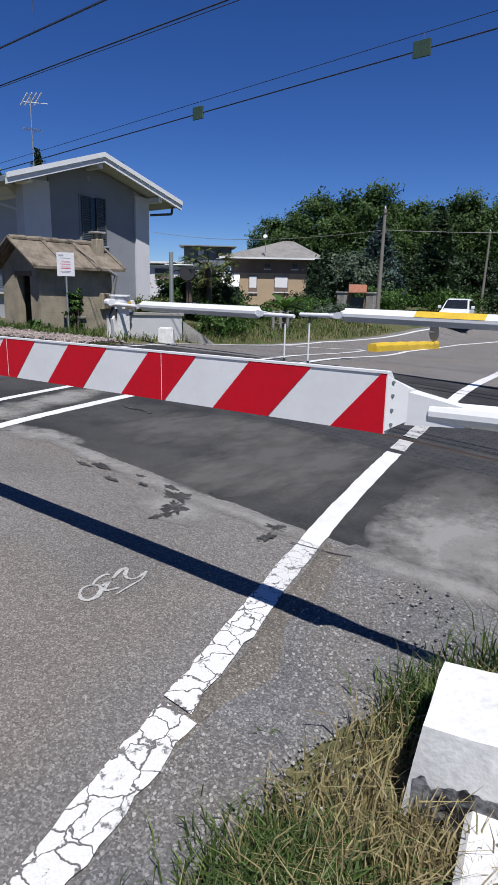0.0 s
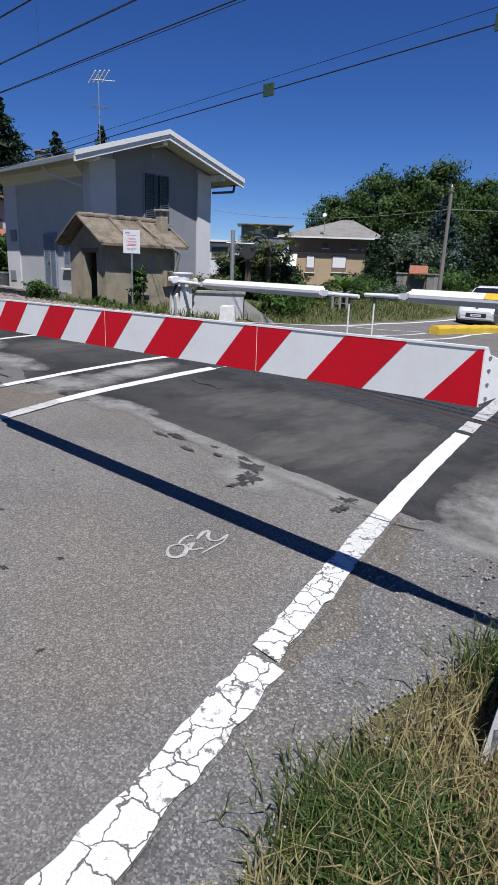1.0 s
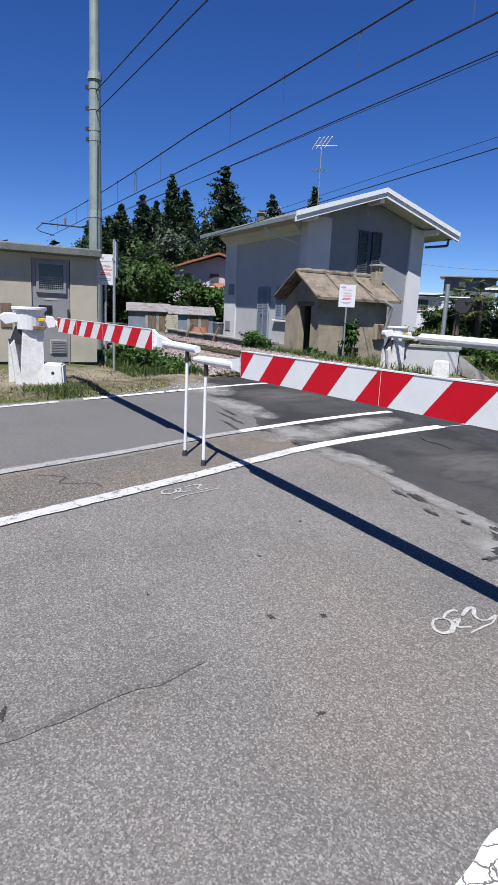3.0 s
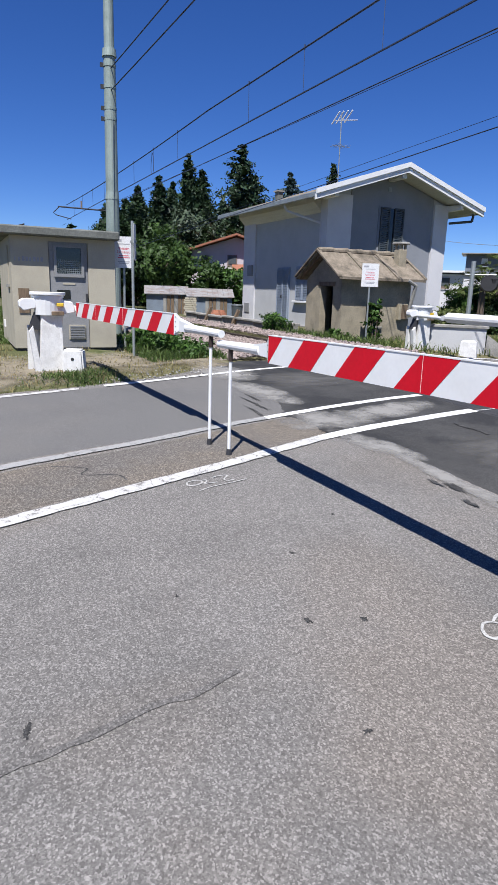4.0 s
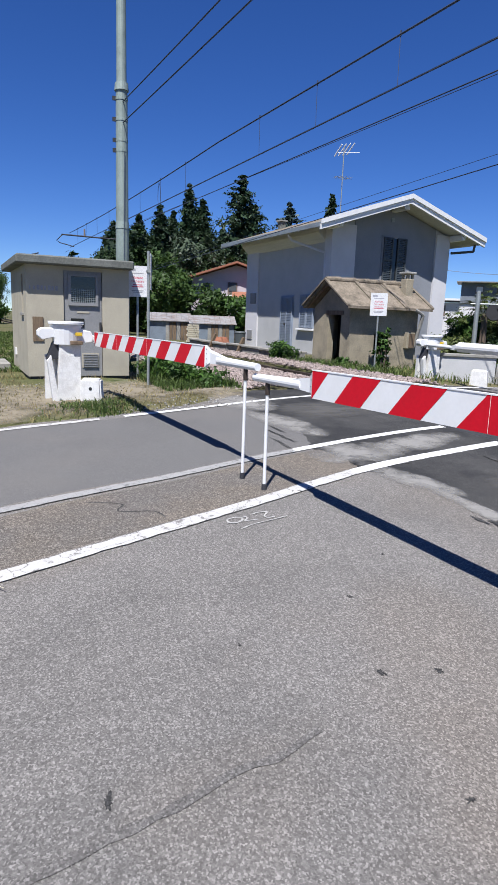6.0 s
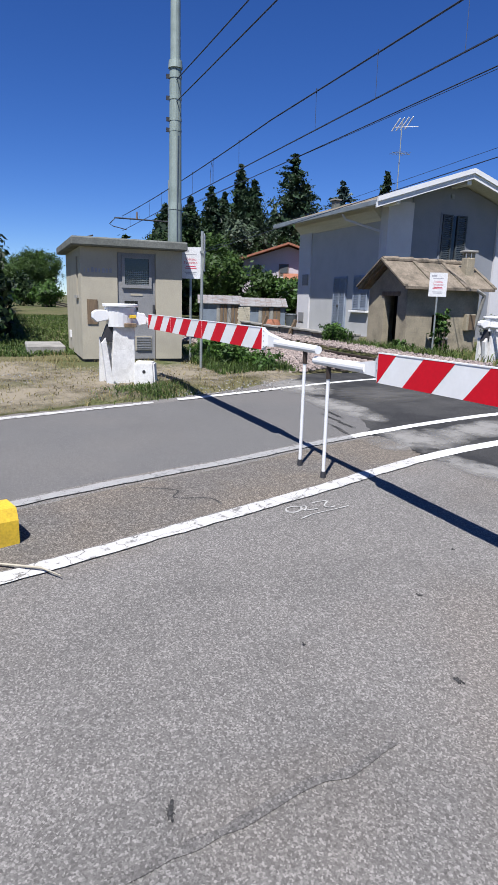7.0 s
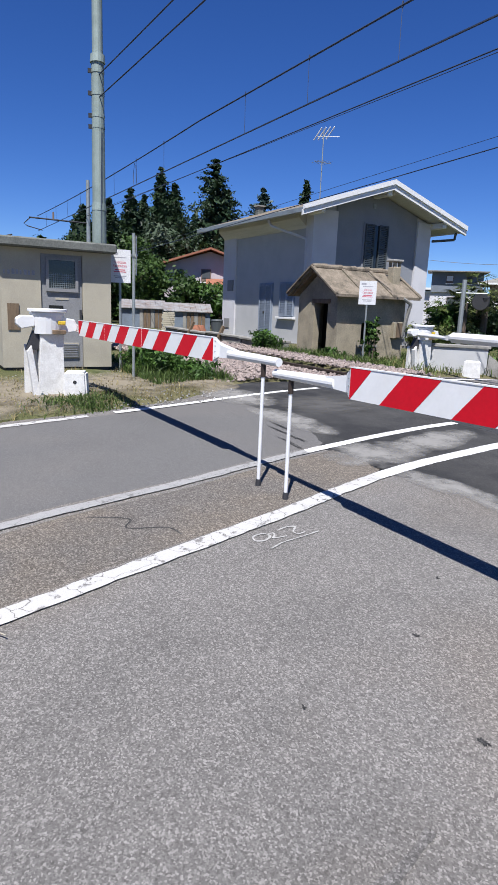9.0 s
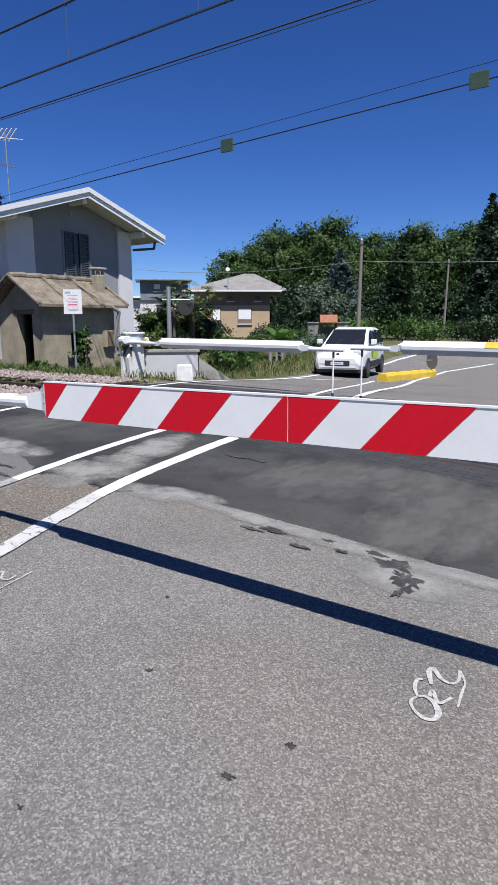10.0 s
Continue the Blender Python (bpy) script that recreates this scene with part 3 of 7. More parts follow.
def blot(name, cx, cy, rx, ry, seed, material=M_TAR, lift=0.0035, n=64, label="small ragged patch of black tar on the asphalt"):
    v = [(cx, cy, gz(cx, cy) + lift)]
    for i in range(n):
        a = 2 * math.pi * i / n
        r = 0.75 + 0.8 * noise.noise(Vector((math.cos(a) * 1.6, math.sin(a) * 1.6, seed))) + 0.55 * noise.noise(Vector((math.cos(a) * 5, math.sin(a) * 5, seed)))
        x, y = cx + rx * r * math.cos(a), cy + ry * r * math.sin(a)
        v.append((x, y, gz(x, y) + lift))
    return tagged(raw(name, v, [(0, i + 1, (i + 1) % n + 1) for i in range(n)], material), label, "tar patch", kind="structure")


for i, (cx, cy, rx, ry) in enumerate([(-3.12, 2.92, 0.17, 0.07), (-3.02, 2.78, 0.12, 0.09), (-2.96, 2.63, 0.05, 0.09), (-3.3, 3.0, 0.1, 0.03), (-2.26, 2.86, 0.045, 0.12), (-2.30, 3.0, 0.09, 0.05), (-4.05, 2.93, 0.15, 0.035), (-4.2, 2.86, 0.12, 0.022),
                                      (-3.77, 2.8, 0.08, 0.025), (-3.66, 3.0, 0.06, 0.03), (-3.5, 2.9, 0.05, 0.025), (-5.85, 2.95, 0.1, 0.16), (-5.8, 3.3, 0.08, 0.2), (-7.2, 2.72, 0.35, 0.03), (-7.6, 2.85, 0.3, 0.025), (-6.9, 2.55, 0.25, 0.03),
                                      (-2.93, 0.92, 0.025, 0.02), (-2.83, 1.18, 0.022, 0.018), (-2.72, -0.42, 0.035, 0.02), (-3.6, 1.2, 0.02, 0.02), (-2.2, 0.75, 0.015, 0.02), (-3.4, 0.4, 0.018, 0.014), (-4.0, 1.75, 0.02, 0.014)]):
    blot("tar_patch", cx, cy, rx, ry, 11.7 * i, lift=0.0102 if cy > 2.5 else 0.0035)


def dust(cx, cy, rx, ry, turn, lift, material, label, height=gz):
    """A thin sheet of dust, thickest in its middle."""
    n, rings = 36, 9
    v, f, thick = [(cx, cy, height(cx, cy) + lift)], [], [1.0]
    cs, sn = math.cos(radians(turn)), math.sin(radians(turn))
    for k in range(1, rings + 1):
        for i in range(n):
            q = 2 * math.pi * i / n
            u, w = rx * k / rings * math.cos(q), ry * k / rings * math.sin(q)
            x, y = cx + u * cs - w * sn, cy + u * sn + w * cs
            v.append((x, y, height(x, y) + lift))
            thick.append((1 - k / rings) ** 0.6)
    f += [(0, 1 + i, 1 + (i + 1) % n) for i in range(n)]
    for k in range(rings - 1):
        o = 1 + k * n
        f += [(o + i, o + n + i, o + n + (i + 1) % n, o + (i + 1) % n) for i in range(n)]
    ob = raw("dust", v, f, material)
    ca = ob.data.color_attributes.new("thick", "FLOAT_COLOR", "POINT")
    for i, t in enumerate(thick):
        ca.data[i].color = (t, t, t, 1)
    return tagged(ob, label, "dust", kind="structure")


for k, (cx, cy, rx, ry, tn) in enumerate([(-5.25, 3.05, 0.6, 0.2, 12), (-6.25, 3.15, 0.42, 0.62, 10), (-6.4, 4.1, 0.3, 0.9, 15), (-1.35, 3.85, 0.62, 1.0, 8), (-0.6, 3.6, 0.8, 0.6, 0), (-7.9, 3.15, 0.9, 0.3, 4), (-9.6, 3.3, 0.9, 0.5, 0),
                                          (-4.3, 3.03, 0.9, 0.1, -1), (-3.2, 3.0, 0.8, 0.12, 0), (-3.0, 2.75, 0.45, 0.2, 0), (-1.2, 3.1, 0.7, 0.13, 8), (-2.6, 3.02, 0.6, 0.1, 0)]):
    dust(cx, cy, rx, ry, tn, 0.0074 + 0.00015 * k, M_DUST, "pale dust trodden over the newer asphalt")
for k, (cx, cy, rx, ry, tn) in enumerate([(-3.3, 4.1, 0.55, 1.1, 12), (-2.75, 4.3, 0.35, 1.0, 12), (-3.2, 3.5, 0.6, 0.45, 20), (-4.5, 4.2, 0.7, 0.7, 15), (-8.6, 4.2, 0.7, 0.8, 15), (-3.9, 4.7, 0.8, 0.4, 0), (-1.7, 4.5, 0.4, 0.7, 10)]):
    dust(cx, cy, rx, ry, tn, 0.0094 + 0.0001 * k, M_DUST_FINE, "streaks of pale dust on the asphalt")
for k, (cx, cy, rx, ry, tn) in enumerate([(-10.6, 0.4, 1.6, 1.1, 12), (-11.2, 1.9, 1.5, 0.9, 0), (-9.6, -0.9, 0.9, 1.6, 10), (-12.0, -0.9, 1.6, 0.9, 0), (-10.9, 3.2, 1.3, 0.6, 10)]):
    dust(cx, cy, rx, ry, tn, 0.03 + 0.002 * k, M_EARTH, "dry trodden earth and straw round the barrier drive", ground_z)


def stroke(name, pts, width, lift, material, label, category, closed=False):
    """A thin flat line over the road through the given places."""
    fine = []
    n = len(pts)
    for i in range(n - 1):
        p0, p1, p2, p3 = pts[max(i - 1, 0)], pts[i], pts[i + 1], pts[min(i + 2, n - 1)]
        for k in range(7):
            t = k / 7
            fine.append(tuple(0.5 * ((2 * p1[c]) + (p2[c] - p0[c]) * t + (2 * p0[c] - 5 * p1[c] + 4 * p2[c] - p3[c]) * t * t + (3 * p1[c] - p0[c] - 3 * p2[c] + p3[c]) * t ** 3) for c in (0, 1)))
    fine.append(pts[-1])
    v, f = [], []
    for i, p in enumerate(fine):
        q, r = fine[max(i - 1, 0)], fine[min(i + 1, len(fine) - 1)]
        d = Vector((r[0] - q[0], r[1] - q[1]))
        d = d.normalized() if d.length > 1e-6 else Vector((1, 0))
        w = width * (0.75 + 0.5 * noise.noise(Vector((p[0] * 12, p[1] * 12, 2))))
        for s in (-0.5, 0.5):
            x, y = p[0] - d.y * w * s, p[1] + d.x * w * s
            v.append((x, y, gz(x, y) + lift))
        if i:
            a = 2 * (i - 1)
            f.append((a, a + 1, a + 3, a + 2))
    return tagged(raw(name, v, f, material), label, category, kind="structure")


SPRAY = "pale survey figures sprayed on the asphalt"
for width, pts in ((0.026, [(-2.527, 1.659), (-2.558, 1.701), (-2.552, 1.746), (-2.52, 1.774), (-2.476, 1.755), (-2.439, 1.703), (-2.443, 1.652), (-2.479, 1.637), (-2.527, 1.659)]),
                   (0.024, [(-2.544, 1.748), (-2.581, 1.808), (-2.591, 1.867), (-2.573, 1.885)]),
                   (0.022, [(-2.507, 1.786), (-2.509, 1.831), (-2.475, 1.78), (-2.451, 1.774), (-2.427, 1.837)]),
                   (0.024, [(-2.528, 1.872), (-2.569, 1.954), (-2.562, 1.993), (-2.514, 1.944), (-2.464, 1.929), (-2.441, 1.968), (-2.458, 2.051)]),
                   (0.015, [(-2.446, 2.034), (-2.411, 1.969), (-2.403, 1.9), (-2.387, 1.788)]),
                   (0.02, [(-4.962, 1.015), (-4.98, 1.05), (-4.984, 1.096), (-4.959, 1.133), (-4.911, 1.118), (-4.882, 1.06), (-4.903, 1.005), (-4.962, 1.015)]),
                   (0.017, [(-4.964, 1.122), (-4.964, 1.176), (-4.925, 1.165), (-4.894, 1.136), (-4.887, 1.181), (-4.885, 1.242)]),
                   (0.017, [(-4.995, 1.241), (-5.014, 1.306), (-4.999, 1.376), (-4.93, 1.32), (-4.883, 1.331), (-4.892, 1.391)]),
                   (0.014, [(-4.758, 1.042), (-4.784, 1.102), (-4.809, 1.167), (-4.833, 1.321), (-4.865, 1.49)])):
    stroke("spray_mark", pts, width, 0.006, M_SPRAY, SPRAY, "spray mark")
stroke("tar_seam", [(-5.62, 4.38), (-5.45, 4.36), (-5.3, 4.39), (-5.12, 4.37)], 0.05, 0.014, M_TAR, "short black tar seam on the newer asphalt", "tar seam")
SEAM = [(-2.52, -0.75), (-2.565, -0.462), (-2.598, -0.217), (-2.66, 0.05), (-2.66, 0.23), (-2.73, 0.45)]
stroke("crack", SEAM, 0.05, 0.0045, M_SEAM, "long dark stained seam in the old asphalt", "crack")
stroke("crack", [(-5.75, 0.1), (-5.6, 0.36), (-5.45, 0.3), (-5.35, 0.55), (-5.2, 0.6)], 0.02, 0.005, M_TAR, "thin dark crack in the middle strip", "crack")
stroke("crack", [(-1.72, 3.0), (-1.82, 2.96), (-1.95, 2.93), (-2.1, 2.9)], 0.012, 0.013, M_TAR, "thin dark crack across the edge line", "crack")


def ribbon(name, rows, y0, y1, width, lift, material, label, step=0.06, ragged=0.006):
    """A painted line that follows the road's surface."""
    v, f = [], []
    n = max(2, int((y1 - y0) / step))
    for i in range(n + 1):
        y = y0 + (y1 - y0) * i / n
        x = sum(along(rows, y + d) for d in (-0.5, -0.25, 0, 0.25, 0.5)) / 5
        for s in (-0.5, 0.5):
            xx = x + s * width + ragged * (noise.noise(Vector((y * 7, s * 7, x))) + 0.7 * noise.noise(Vector((y * 23, s * 7, x))))
            v.append((xx, y, gz(xx, y) + lift))
        if i:
            a = 2 * (i - 1)
            f.append((a, a + 1, a + 3, a + 2))
    return tagged(raw(name, v, f, material), label, "road marking", kind="structure")


X_OLD = [(-6.0, 0.4), (0.826, -1.358), (1.048, -1.422), (1.4, -1.525), (1.8, -1.64)]
ribbon("road_marking", X_OLD, -6, 1.42, 0.178, 0.0105, M_PAINT_OLD, "thick old white edge line, cracked and flaking", ragged=0.03)
ribbon("road_marking", X_RIGHT, 1.44, 2.35, 0.15, 0.0105, M_PAINT_OLD, "old white edge line broken into small plates", ragged=0.02)
ribbon("road_marking", X_RIGHT, 2.35, 2.98, 0.15, 0.0105, M_PAINT_SCRAPED, "old white edge line scraped thin by tyres", ragged=0.012)
ribbon("road_marking", X_RIGHT, 2.96, 5.15, 0.15, 0.0105, M_PAINT, "fresh white edge line over the newer asphalt")
ribbon("road_marking", X_RIGHT, 5.15, 5.5, 0.15, 0.0165, M_PAINT_WORN, "worn white edge line over the rubber panels")
ribbon("road_marking", X_RIGHT, 5.64, 6.96, 0.15, 0.0165, M_PAINT_WORN, "worn white edge line over the rubber panels")
ribbon("road_marking", X_RIGHT, 7.1, 7.6, 0.15, 0.0165, M_PAINT_WORN, "worn white edge line over the rubber panels")
ribbon("road_marking", X_RIGHT, 7.6, 30, 0.15, 0.0105, M_PAINT, "white edge line beyond the track")
ribbon("road_marking", X_MID_R, -6, 2.67, 0.145, 0.0105, M_PAINT_WORN, "worn white line along the middle strip", ragged=0.012)
ribbon("road_marking", X_MID_R, 2.67, 42, 0.15, 0.0105, M_PAINT, "fresh white line along the middle strip")
ribbon("road_marking", X_MID_L, -6, 2.52, 0.115, 0.0105, M_PAINT_FADED, "faded thin white line beside the middle strip", ragged=0.012)
ribbon("road_marking", X_MID_L, 2.52, 16.2, 0.12, 0.0105, M_PAINT, "fresh thin white line beside the middle strip")
ribbon("road_marking", X_LEFT, -6, 0.9, 0.11, 0.0065, M_PAINT_WORN, "thin white edge line of the opposite lane", ragged=0.015)
ribbon("road_marking", X_LEFT, 1.25, 42, 0.12, 0.0105, M_PAINT, "thin white edge line of the opposite lane")
stroke("road_marking", [(-11.1, 14.4), (-10.6, 15.1), (-10.1, 15.8), (-9.5, 16.4)], 0.16, 0.0115, M_PAINT, "white stop line across the opposite lane", "road marking")

# ---- track ----
PROFILE = [(-0.07, 0.0), (0.07, 0.0), (0.07, 0.012), (0.012, 0.03), (0.012, 0.115), (0.036, 0.125), (0.036, 0.158), (0.028, 0.165), (-0.028, 0.165), (-0.036, 0.158), (-0.036, 0.125), (-0.012, 0.115), (-0.012, 0.03), (-0.07, 0.012)]
RAIL_X = [-160, -60, -30, -20] + [-15 + 0.5 * k for k in range(37)] + [8, 20, 120]
for yy in (5.565, 7.035):
    bm = B()
    rings = []
    for x in RAIL_X:
        low = min(0.315, gz(x, yy) + 0.012 - 0.165) if x > -11.5 else 0.315
        low = 0.315 + (low - 0.315) * smoothstep(-12.0, -9.5, x)
        rings.append([bm.verts.new((x, yy + p, low + q)) for p, q in PROFILE])
    n = len(PROFILE)
    for p, q in zip(rings, rings[1:]):
        for k in range(n):
            bm.faces.new((p[k], q[k], q[(k + 1) % n], p[(k + 1) % n]))
    rail = part("rail", bm, M_RAIL)
    tagged(rail, "brown rusted steel rail with a worn head", "rail", kind="structure")
deck = thing("crossing_deck", pose(0, 0, 0), "black rubber panels between and beside the rails", "crossing deck", kind="structure")
panel_meshes = []
for y0, y1 in ((5.06, 5.48), (5.66, 6.94), (7.12, 7.58)):
    bm = box(B(), 0.0, 0.595, y0, y1, -0.2, 0.0, 0.008)
    for k in range(7):
        n = max(3, int((y1 - y0) / 0.09))
        for j in range(n):
            cx, cy = 0.05 + k * 0.082, y0 + 0.05 + j * (y1 - y0 - 0.1) / (n - 1)
            box(bm, cx - 0.022, cx + 0.022, cy - 0.018, cy + 0.018, -0.001, 0.0025)
    ob = part("panel", bm, M_RUBBER, deck)
    yc = 0.5 * (y0 + y1)
    for k in range(21):
        o = ob if k == 0 else new("panel", ob.data)
        o.parent = deck
        x = -10.8 + 0.6 * k
        za, zb = min(0.478, gz(x, yc) + 0.012), min(0.478, gz(x + 0.6, yc) + 0.012)
        zc, zd = min(0.478, gz(x, yc - 0.2) + 0.012), min(0.478, gz(x, yc + 0.2) + 0.012)
        o.matrix_basis = pose(x, yc, za, math.degrees(math.atan2(zd - zc, 0.4)), -math.degrees(math.atan2(zb - za, 0.6)), 0) @ Matrix.Translation((0, -yc, 0))
for k in range(70):
    x = -11.4 - 0.62 * k
    bm = box(B(), x - 0.12, x + 0.12, 5.0, 7.6, 0.14, 0.318, 0.02)
    sl = part("sleeper", bm, M_CONCRETE)
    tagged(sl, "grey concrete sleeper under the rails", "sleeper", "sleepers of the track")


def stones(name, count, place, size, material, label, category, seed):
    rnd = random.Random(seed)
    v, f = [], []
    for _ in range(count):
        x, y, z = place(rnd)
        s = size * rnd.uniform(0.5, 1.3)
        m = Euler((rnd.uniform(0, 6), rnd.uniform(0, 6), rnd.uniform(0, 6))).to_matrix()
        a = len(v)
        for c in ((1, 0, 0), (-1, 0, 0), (0, 1, 0), (0, -1, 0), (0, 0, 1), (0, 0, -1)):
            p = m @ (Vector(c) * s * rnd.uniform(0.6, 1.15))
            v.append((x + p.x, y + p.y, z + p.z * 0.8))
        for t in ((0, 2, 4), (2, 1, 4), (1, 3, 4), (3, 0, 4), (2, 0, 5), (1, 2, 5), (3, 1, 5), (0, 3, 5)):
            f.append(tuple(a + i for i in t))
    return tagged(raw(name, v, f, material), label, category, kind="stuff")


def ballast_place(r):
    x = -10.9 - abs(r.gauss(0, 1)) * 9
    y = r.uniform(4.0, 9.0) + (r.uniform(-0.9, 0.0) if x > -14 else 0)
    return x, y, gz(x, y) - 0.02 + 0.1 * smoothstep(3.4, 4.6, y) * (1 - smoothstep(8.3, 9.0, y)) - 0.16 * (5.3 < y < 7.3) + r.uniform(0, 0.05)


stones("ballast", 17000, ballast_place, 0.05, M_STONE, "pinkish grey broken stone ballast round the track", "ballast", 5)


def grit_place(r):
    y = r.uniform(0.6, 3.1)
    x = along(X_RIGHT, y) + 0.12 + (along(EDGE_R, y) - along(X_RIGHT, y) + 0.5) * r.random()
    return x, y, gz(x, y) + 0.004


stones("grit", 2600, grit_place, 0.009, M_GRIT, "loose grey grit on the edge of the road", "grit", 6)
stones("grit", 160, lambda r: (lambda y: (along(X_RIGHT, y) + r.uniform(0.3, 1.0), y, gz(along(X_RIGHT, y) + 0.5, y) + 0.008))(r.uniform(1.8, 3.0)), 0.011, M_GRIT, "small loose stones on the edge of the road", "stones", 8)
stones("grit", 1200, lambda r: (lambda x, y: (x, y, gz(x, y) + 0.01))(r.uniform(-13, -9.2), r.uniform(-1.5, 3.6)), 0.022, M_GRIT, "loose stones on the dusty ground beside the cabin", "stones", 9)

# ---- house beside the track ----
def louvre_leaf(bm, y0, y1, z0, z1, x, depth, axis="x"):
    """A louvred shutter leaf: a frame with slanted slats."""
    def bx(a0, a1, b0, b1, d0, d1):
        if axis == "x":
            box(bm, d0, d1, a0, a1, b0, b1)
        else:
            box(bm, a0, a1, d0, d1, b0, b1)
    e = 0.05
    bx(y0, y0 + e, z0, z1, x, x + depth)
    bx(y1 - e, y1, z0, z1, x, x + depth)
    for z in (z0, (z0 + z1) / 2 - e / 2, z1 - e):
        bx(y0 + e, y1 - e, z, z + e, x, x + depth)
    n = int((z1 - z0) / 0.07)
    for i in range(n):
        z = z0 + e + (z1 - z0 - 2 * e) * (i + 0.5) / n
        bx(y0 + e, y1 - e, z - 0.018, z + 0.018, x + depth * 0.2, x + depth * 0.7)
    return bm


house = thing("house", pose(0, 0, 0), "two-storey white rendered house with broad white eaves", "house")
# side walls are white; the eaves' shade is partly put into their grey
part("wall", prism(B(), [(12.6, 0.1), (18.3, 0.1), (18.3, 5.41), (15.4, 6.33), (12.6, 5.42)], -28.9, -21.6), M_SIDE, house)
# panel really is grey; its extra darkness and blue stand for gable shade
part("gable_panel", prism(B(), [(13.6, 0.42), (17.64, 0.42), (17.64, 5.62), (15.4, 6.33), (13.6, 5.74)], -21.6, -21.56), M_PANEL, house, "grey rendered panel between white corners, darkened and blued for shade")
for y0, y1 in ((12.5, 13.6), (17.64, 18.36)):
    part("corner_pilaster", box(B(), -21.95, -21.46, y0, y1, 0.1, 5.4), M_WALL, house)
part("corner_pilaster", box(B(), -28.95, -27.7, 12.53, 12.9, 0.1, 5.0), M_WALL, house)
part("frieze", prism(B(), [(12.62, 4.76), (12.56, 4.76), (12.2, 5.1), (12.2, 5.3), (12.62, 5.44)], -28.9, -21.97), M_SOFFIT, house, "pale boxed cove under the eaves")
part("plinth", box(B(), -28.98, -21.44, 12.47, 18.4, 0.0, 0.42), M_CONCRETE, house)
SL = 1.25 / 3.85
for s in (-1, 1):
    ye = 15.43 + s * 3.96
    roof = part("roof", prism(B(), [(15.4, 6.50), (ye, 5.24), (ye, 5.16), (15.4, 6.42)], -29.7, -20.62), M_TILE, house, "low tiled roof slope")
    soffit = part("soffit", prism(B(), [(15.4, 6.41), (ye - s * 0.03, 5.155), (ye - s * 0.03, 5.12), (15.4, 6.375)], -29.65, -20.66), M_SOFFIT, house, "painted boards under the eaves")
    for x0, x1, za, zb in ((-20.58, -20.50, 6.62, 6.45), (-20.66, -20.56, 6.45, 6.26)):
        part("bargeboard", prism(B(), [(15.43, za), (ye + s * 0.05, za - 1.29), (ye + s * 0.05, zb - 1.29), (15.43, zb)], x0, x1), M_WHITE, house, "white stepped board along the gable")
    bm = box(B(), -29.7, -20.6, ye - 0.04, ye + 0.06, 5.07, 5.25, 0.015)
    part("gutter", bm, M_WHITE if s > 0 else M_STEEL, house, "half-round gutter")
    yb = 15.4 + s * 3.0
    zb = 6.40 - abs(yb - 15.4) * SL
    part("beam", box(B(), -21.6, -20.72, yb - 0.1, yb + 0.1, zb - 0.26, zb - 0.02, 0.03), M_WHITE, house, "white purlin end under the eaves")
part("beam", box(B(), -21.6, -20.72, 15.28, 15.52, 6.06, 6.34, 0.03), M_WHITE, house, "white ridge beam end under the gable")
win = part("window", box(B(), -21.62, -21.53, 14.9, 16.2, 3.3, 5.16), M_PANEL, house, "tall upper window with dark louvred shutters ajar")
part("pane", box(B(), -21.55, -21.525, 15.0, 16.1, 3.38, 5.08), M_GLASS, win)
part("shutter", louvre_leaf(B(), 14.98, 15.44, 3.36, 5.1, -21.52, 0.05), M_SHUTTER, win, "dark louvred shutter")
part("shutter", louvre_leaf(B(), 15.66, 16.12, 3.36, 5.1, -21.52, 0.05), M_SHUTTER, win, "dark louvred shutter")
part("sill", box(B(), -21.62, -21.44, 14.85, 16.25, 3.22, 3.29, 0.01), M_PANEL, win)
part("balcony_vent", louvre_leaf(B(), 15.0, 16.1, 2.8, 3.2, -21.56, 0.05), M_WHITE, house, "small white louvred vent")
part("ridge_vent", box(B(), -21.57, -21.53, 15.3, 15.44, 5.7, 5.85), M_STEEL, house)
door = part("door", box(B(), -25.4, -24.3, 12.56, 12.61, 0.45, 2.78), M_BLUEPAINT, house, "narrow grey-blue double door")
for x0 in (-25.36, -24.86):
    part("leaf", louvre_leaf(B(), x0, x0 + 0.52, 0.5, 2.72, 12.55, -0.04, "y"), M_BLUEPAINT, door)
part("handle", box(B(), -24.92, -24.85, 12.47, 12.52, 1.5, 1.62), M_DARK, door)
sw = part("window", box(B(), -23.75, -22.6, 12.57, 12.61, 1.42, 2.8), M_BLUEPAINT, house, "ground-floor window with closed blue-grey shutters")
for x0 in (-23.7, -23.15):
    part("shutter", louvre_leaf(B(), x0, x0 + 0.52, 1.46, 2.76, 12.56, -0.04, "y"), M_BLUEPAINT, sw)
part("sill", box(B(), -23.85, -22.5, 12.45, 12.6, 1.33, 1.41, 0.01), M_WHITE, sw)
part("meter_box", box(B(), -28.7, -28.15, 12.5, 12.6, 0.75, 1.2, 0.01), M_GREYDOOR, house)
part("shutter_box", box(B(), -28.4, -27.85, 12.48, 12.6, 2.45, 2.95, 0.01), M_GREYDOOR, house)
bm = rod(B(), (-23.2, 11.55, 5.05), (-23.2, 11.7, 4.85), 0.05)
rod(bm, (-23.2, 11.7, 4.85), (-21.9, 12.5, 4.35), 0.045)
rod(bm, (-21.9, 12.5, 4.35), (-21.85, 12.52, 0.5), 0.045)
part("downpipe", bm, M_WALL, house, "pale downpipe from the gutter")
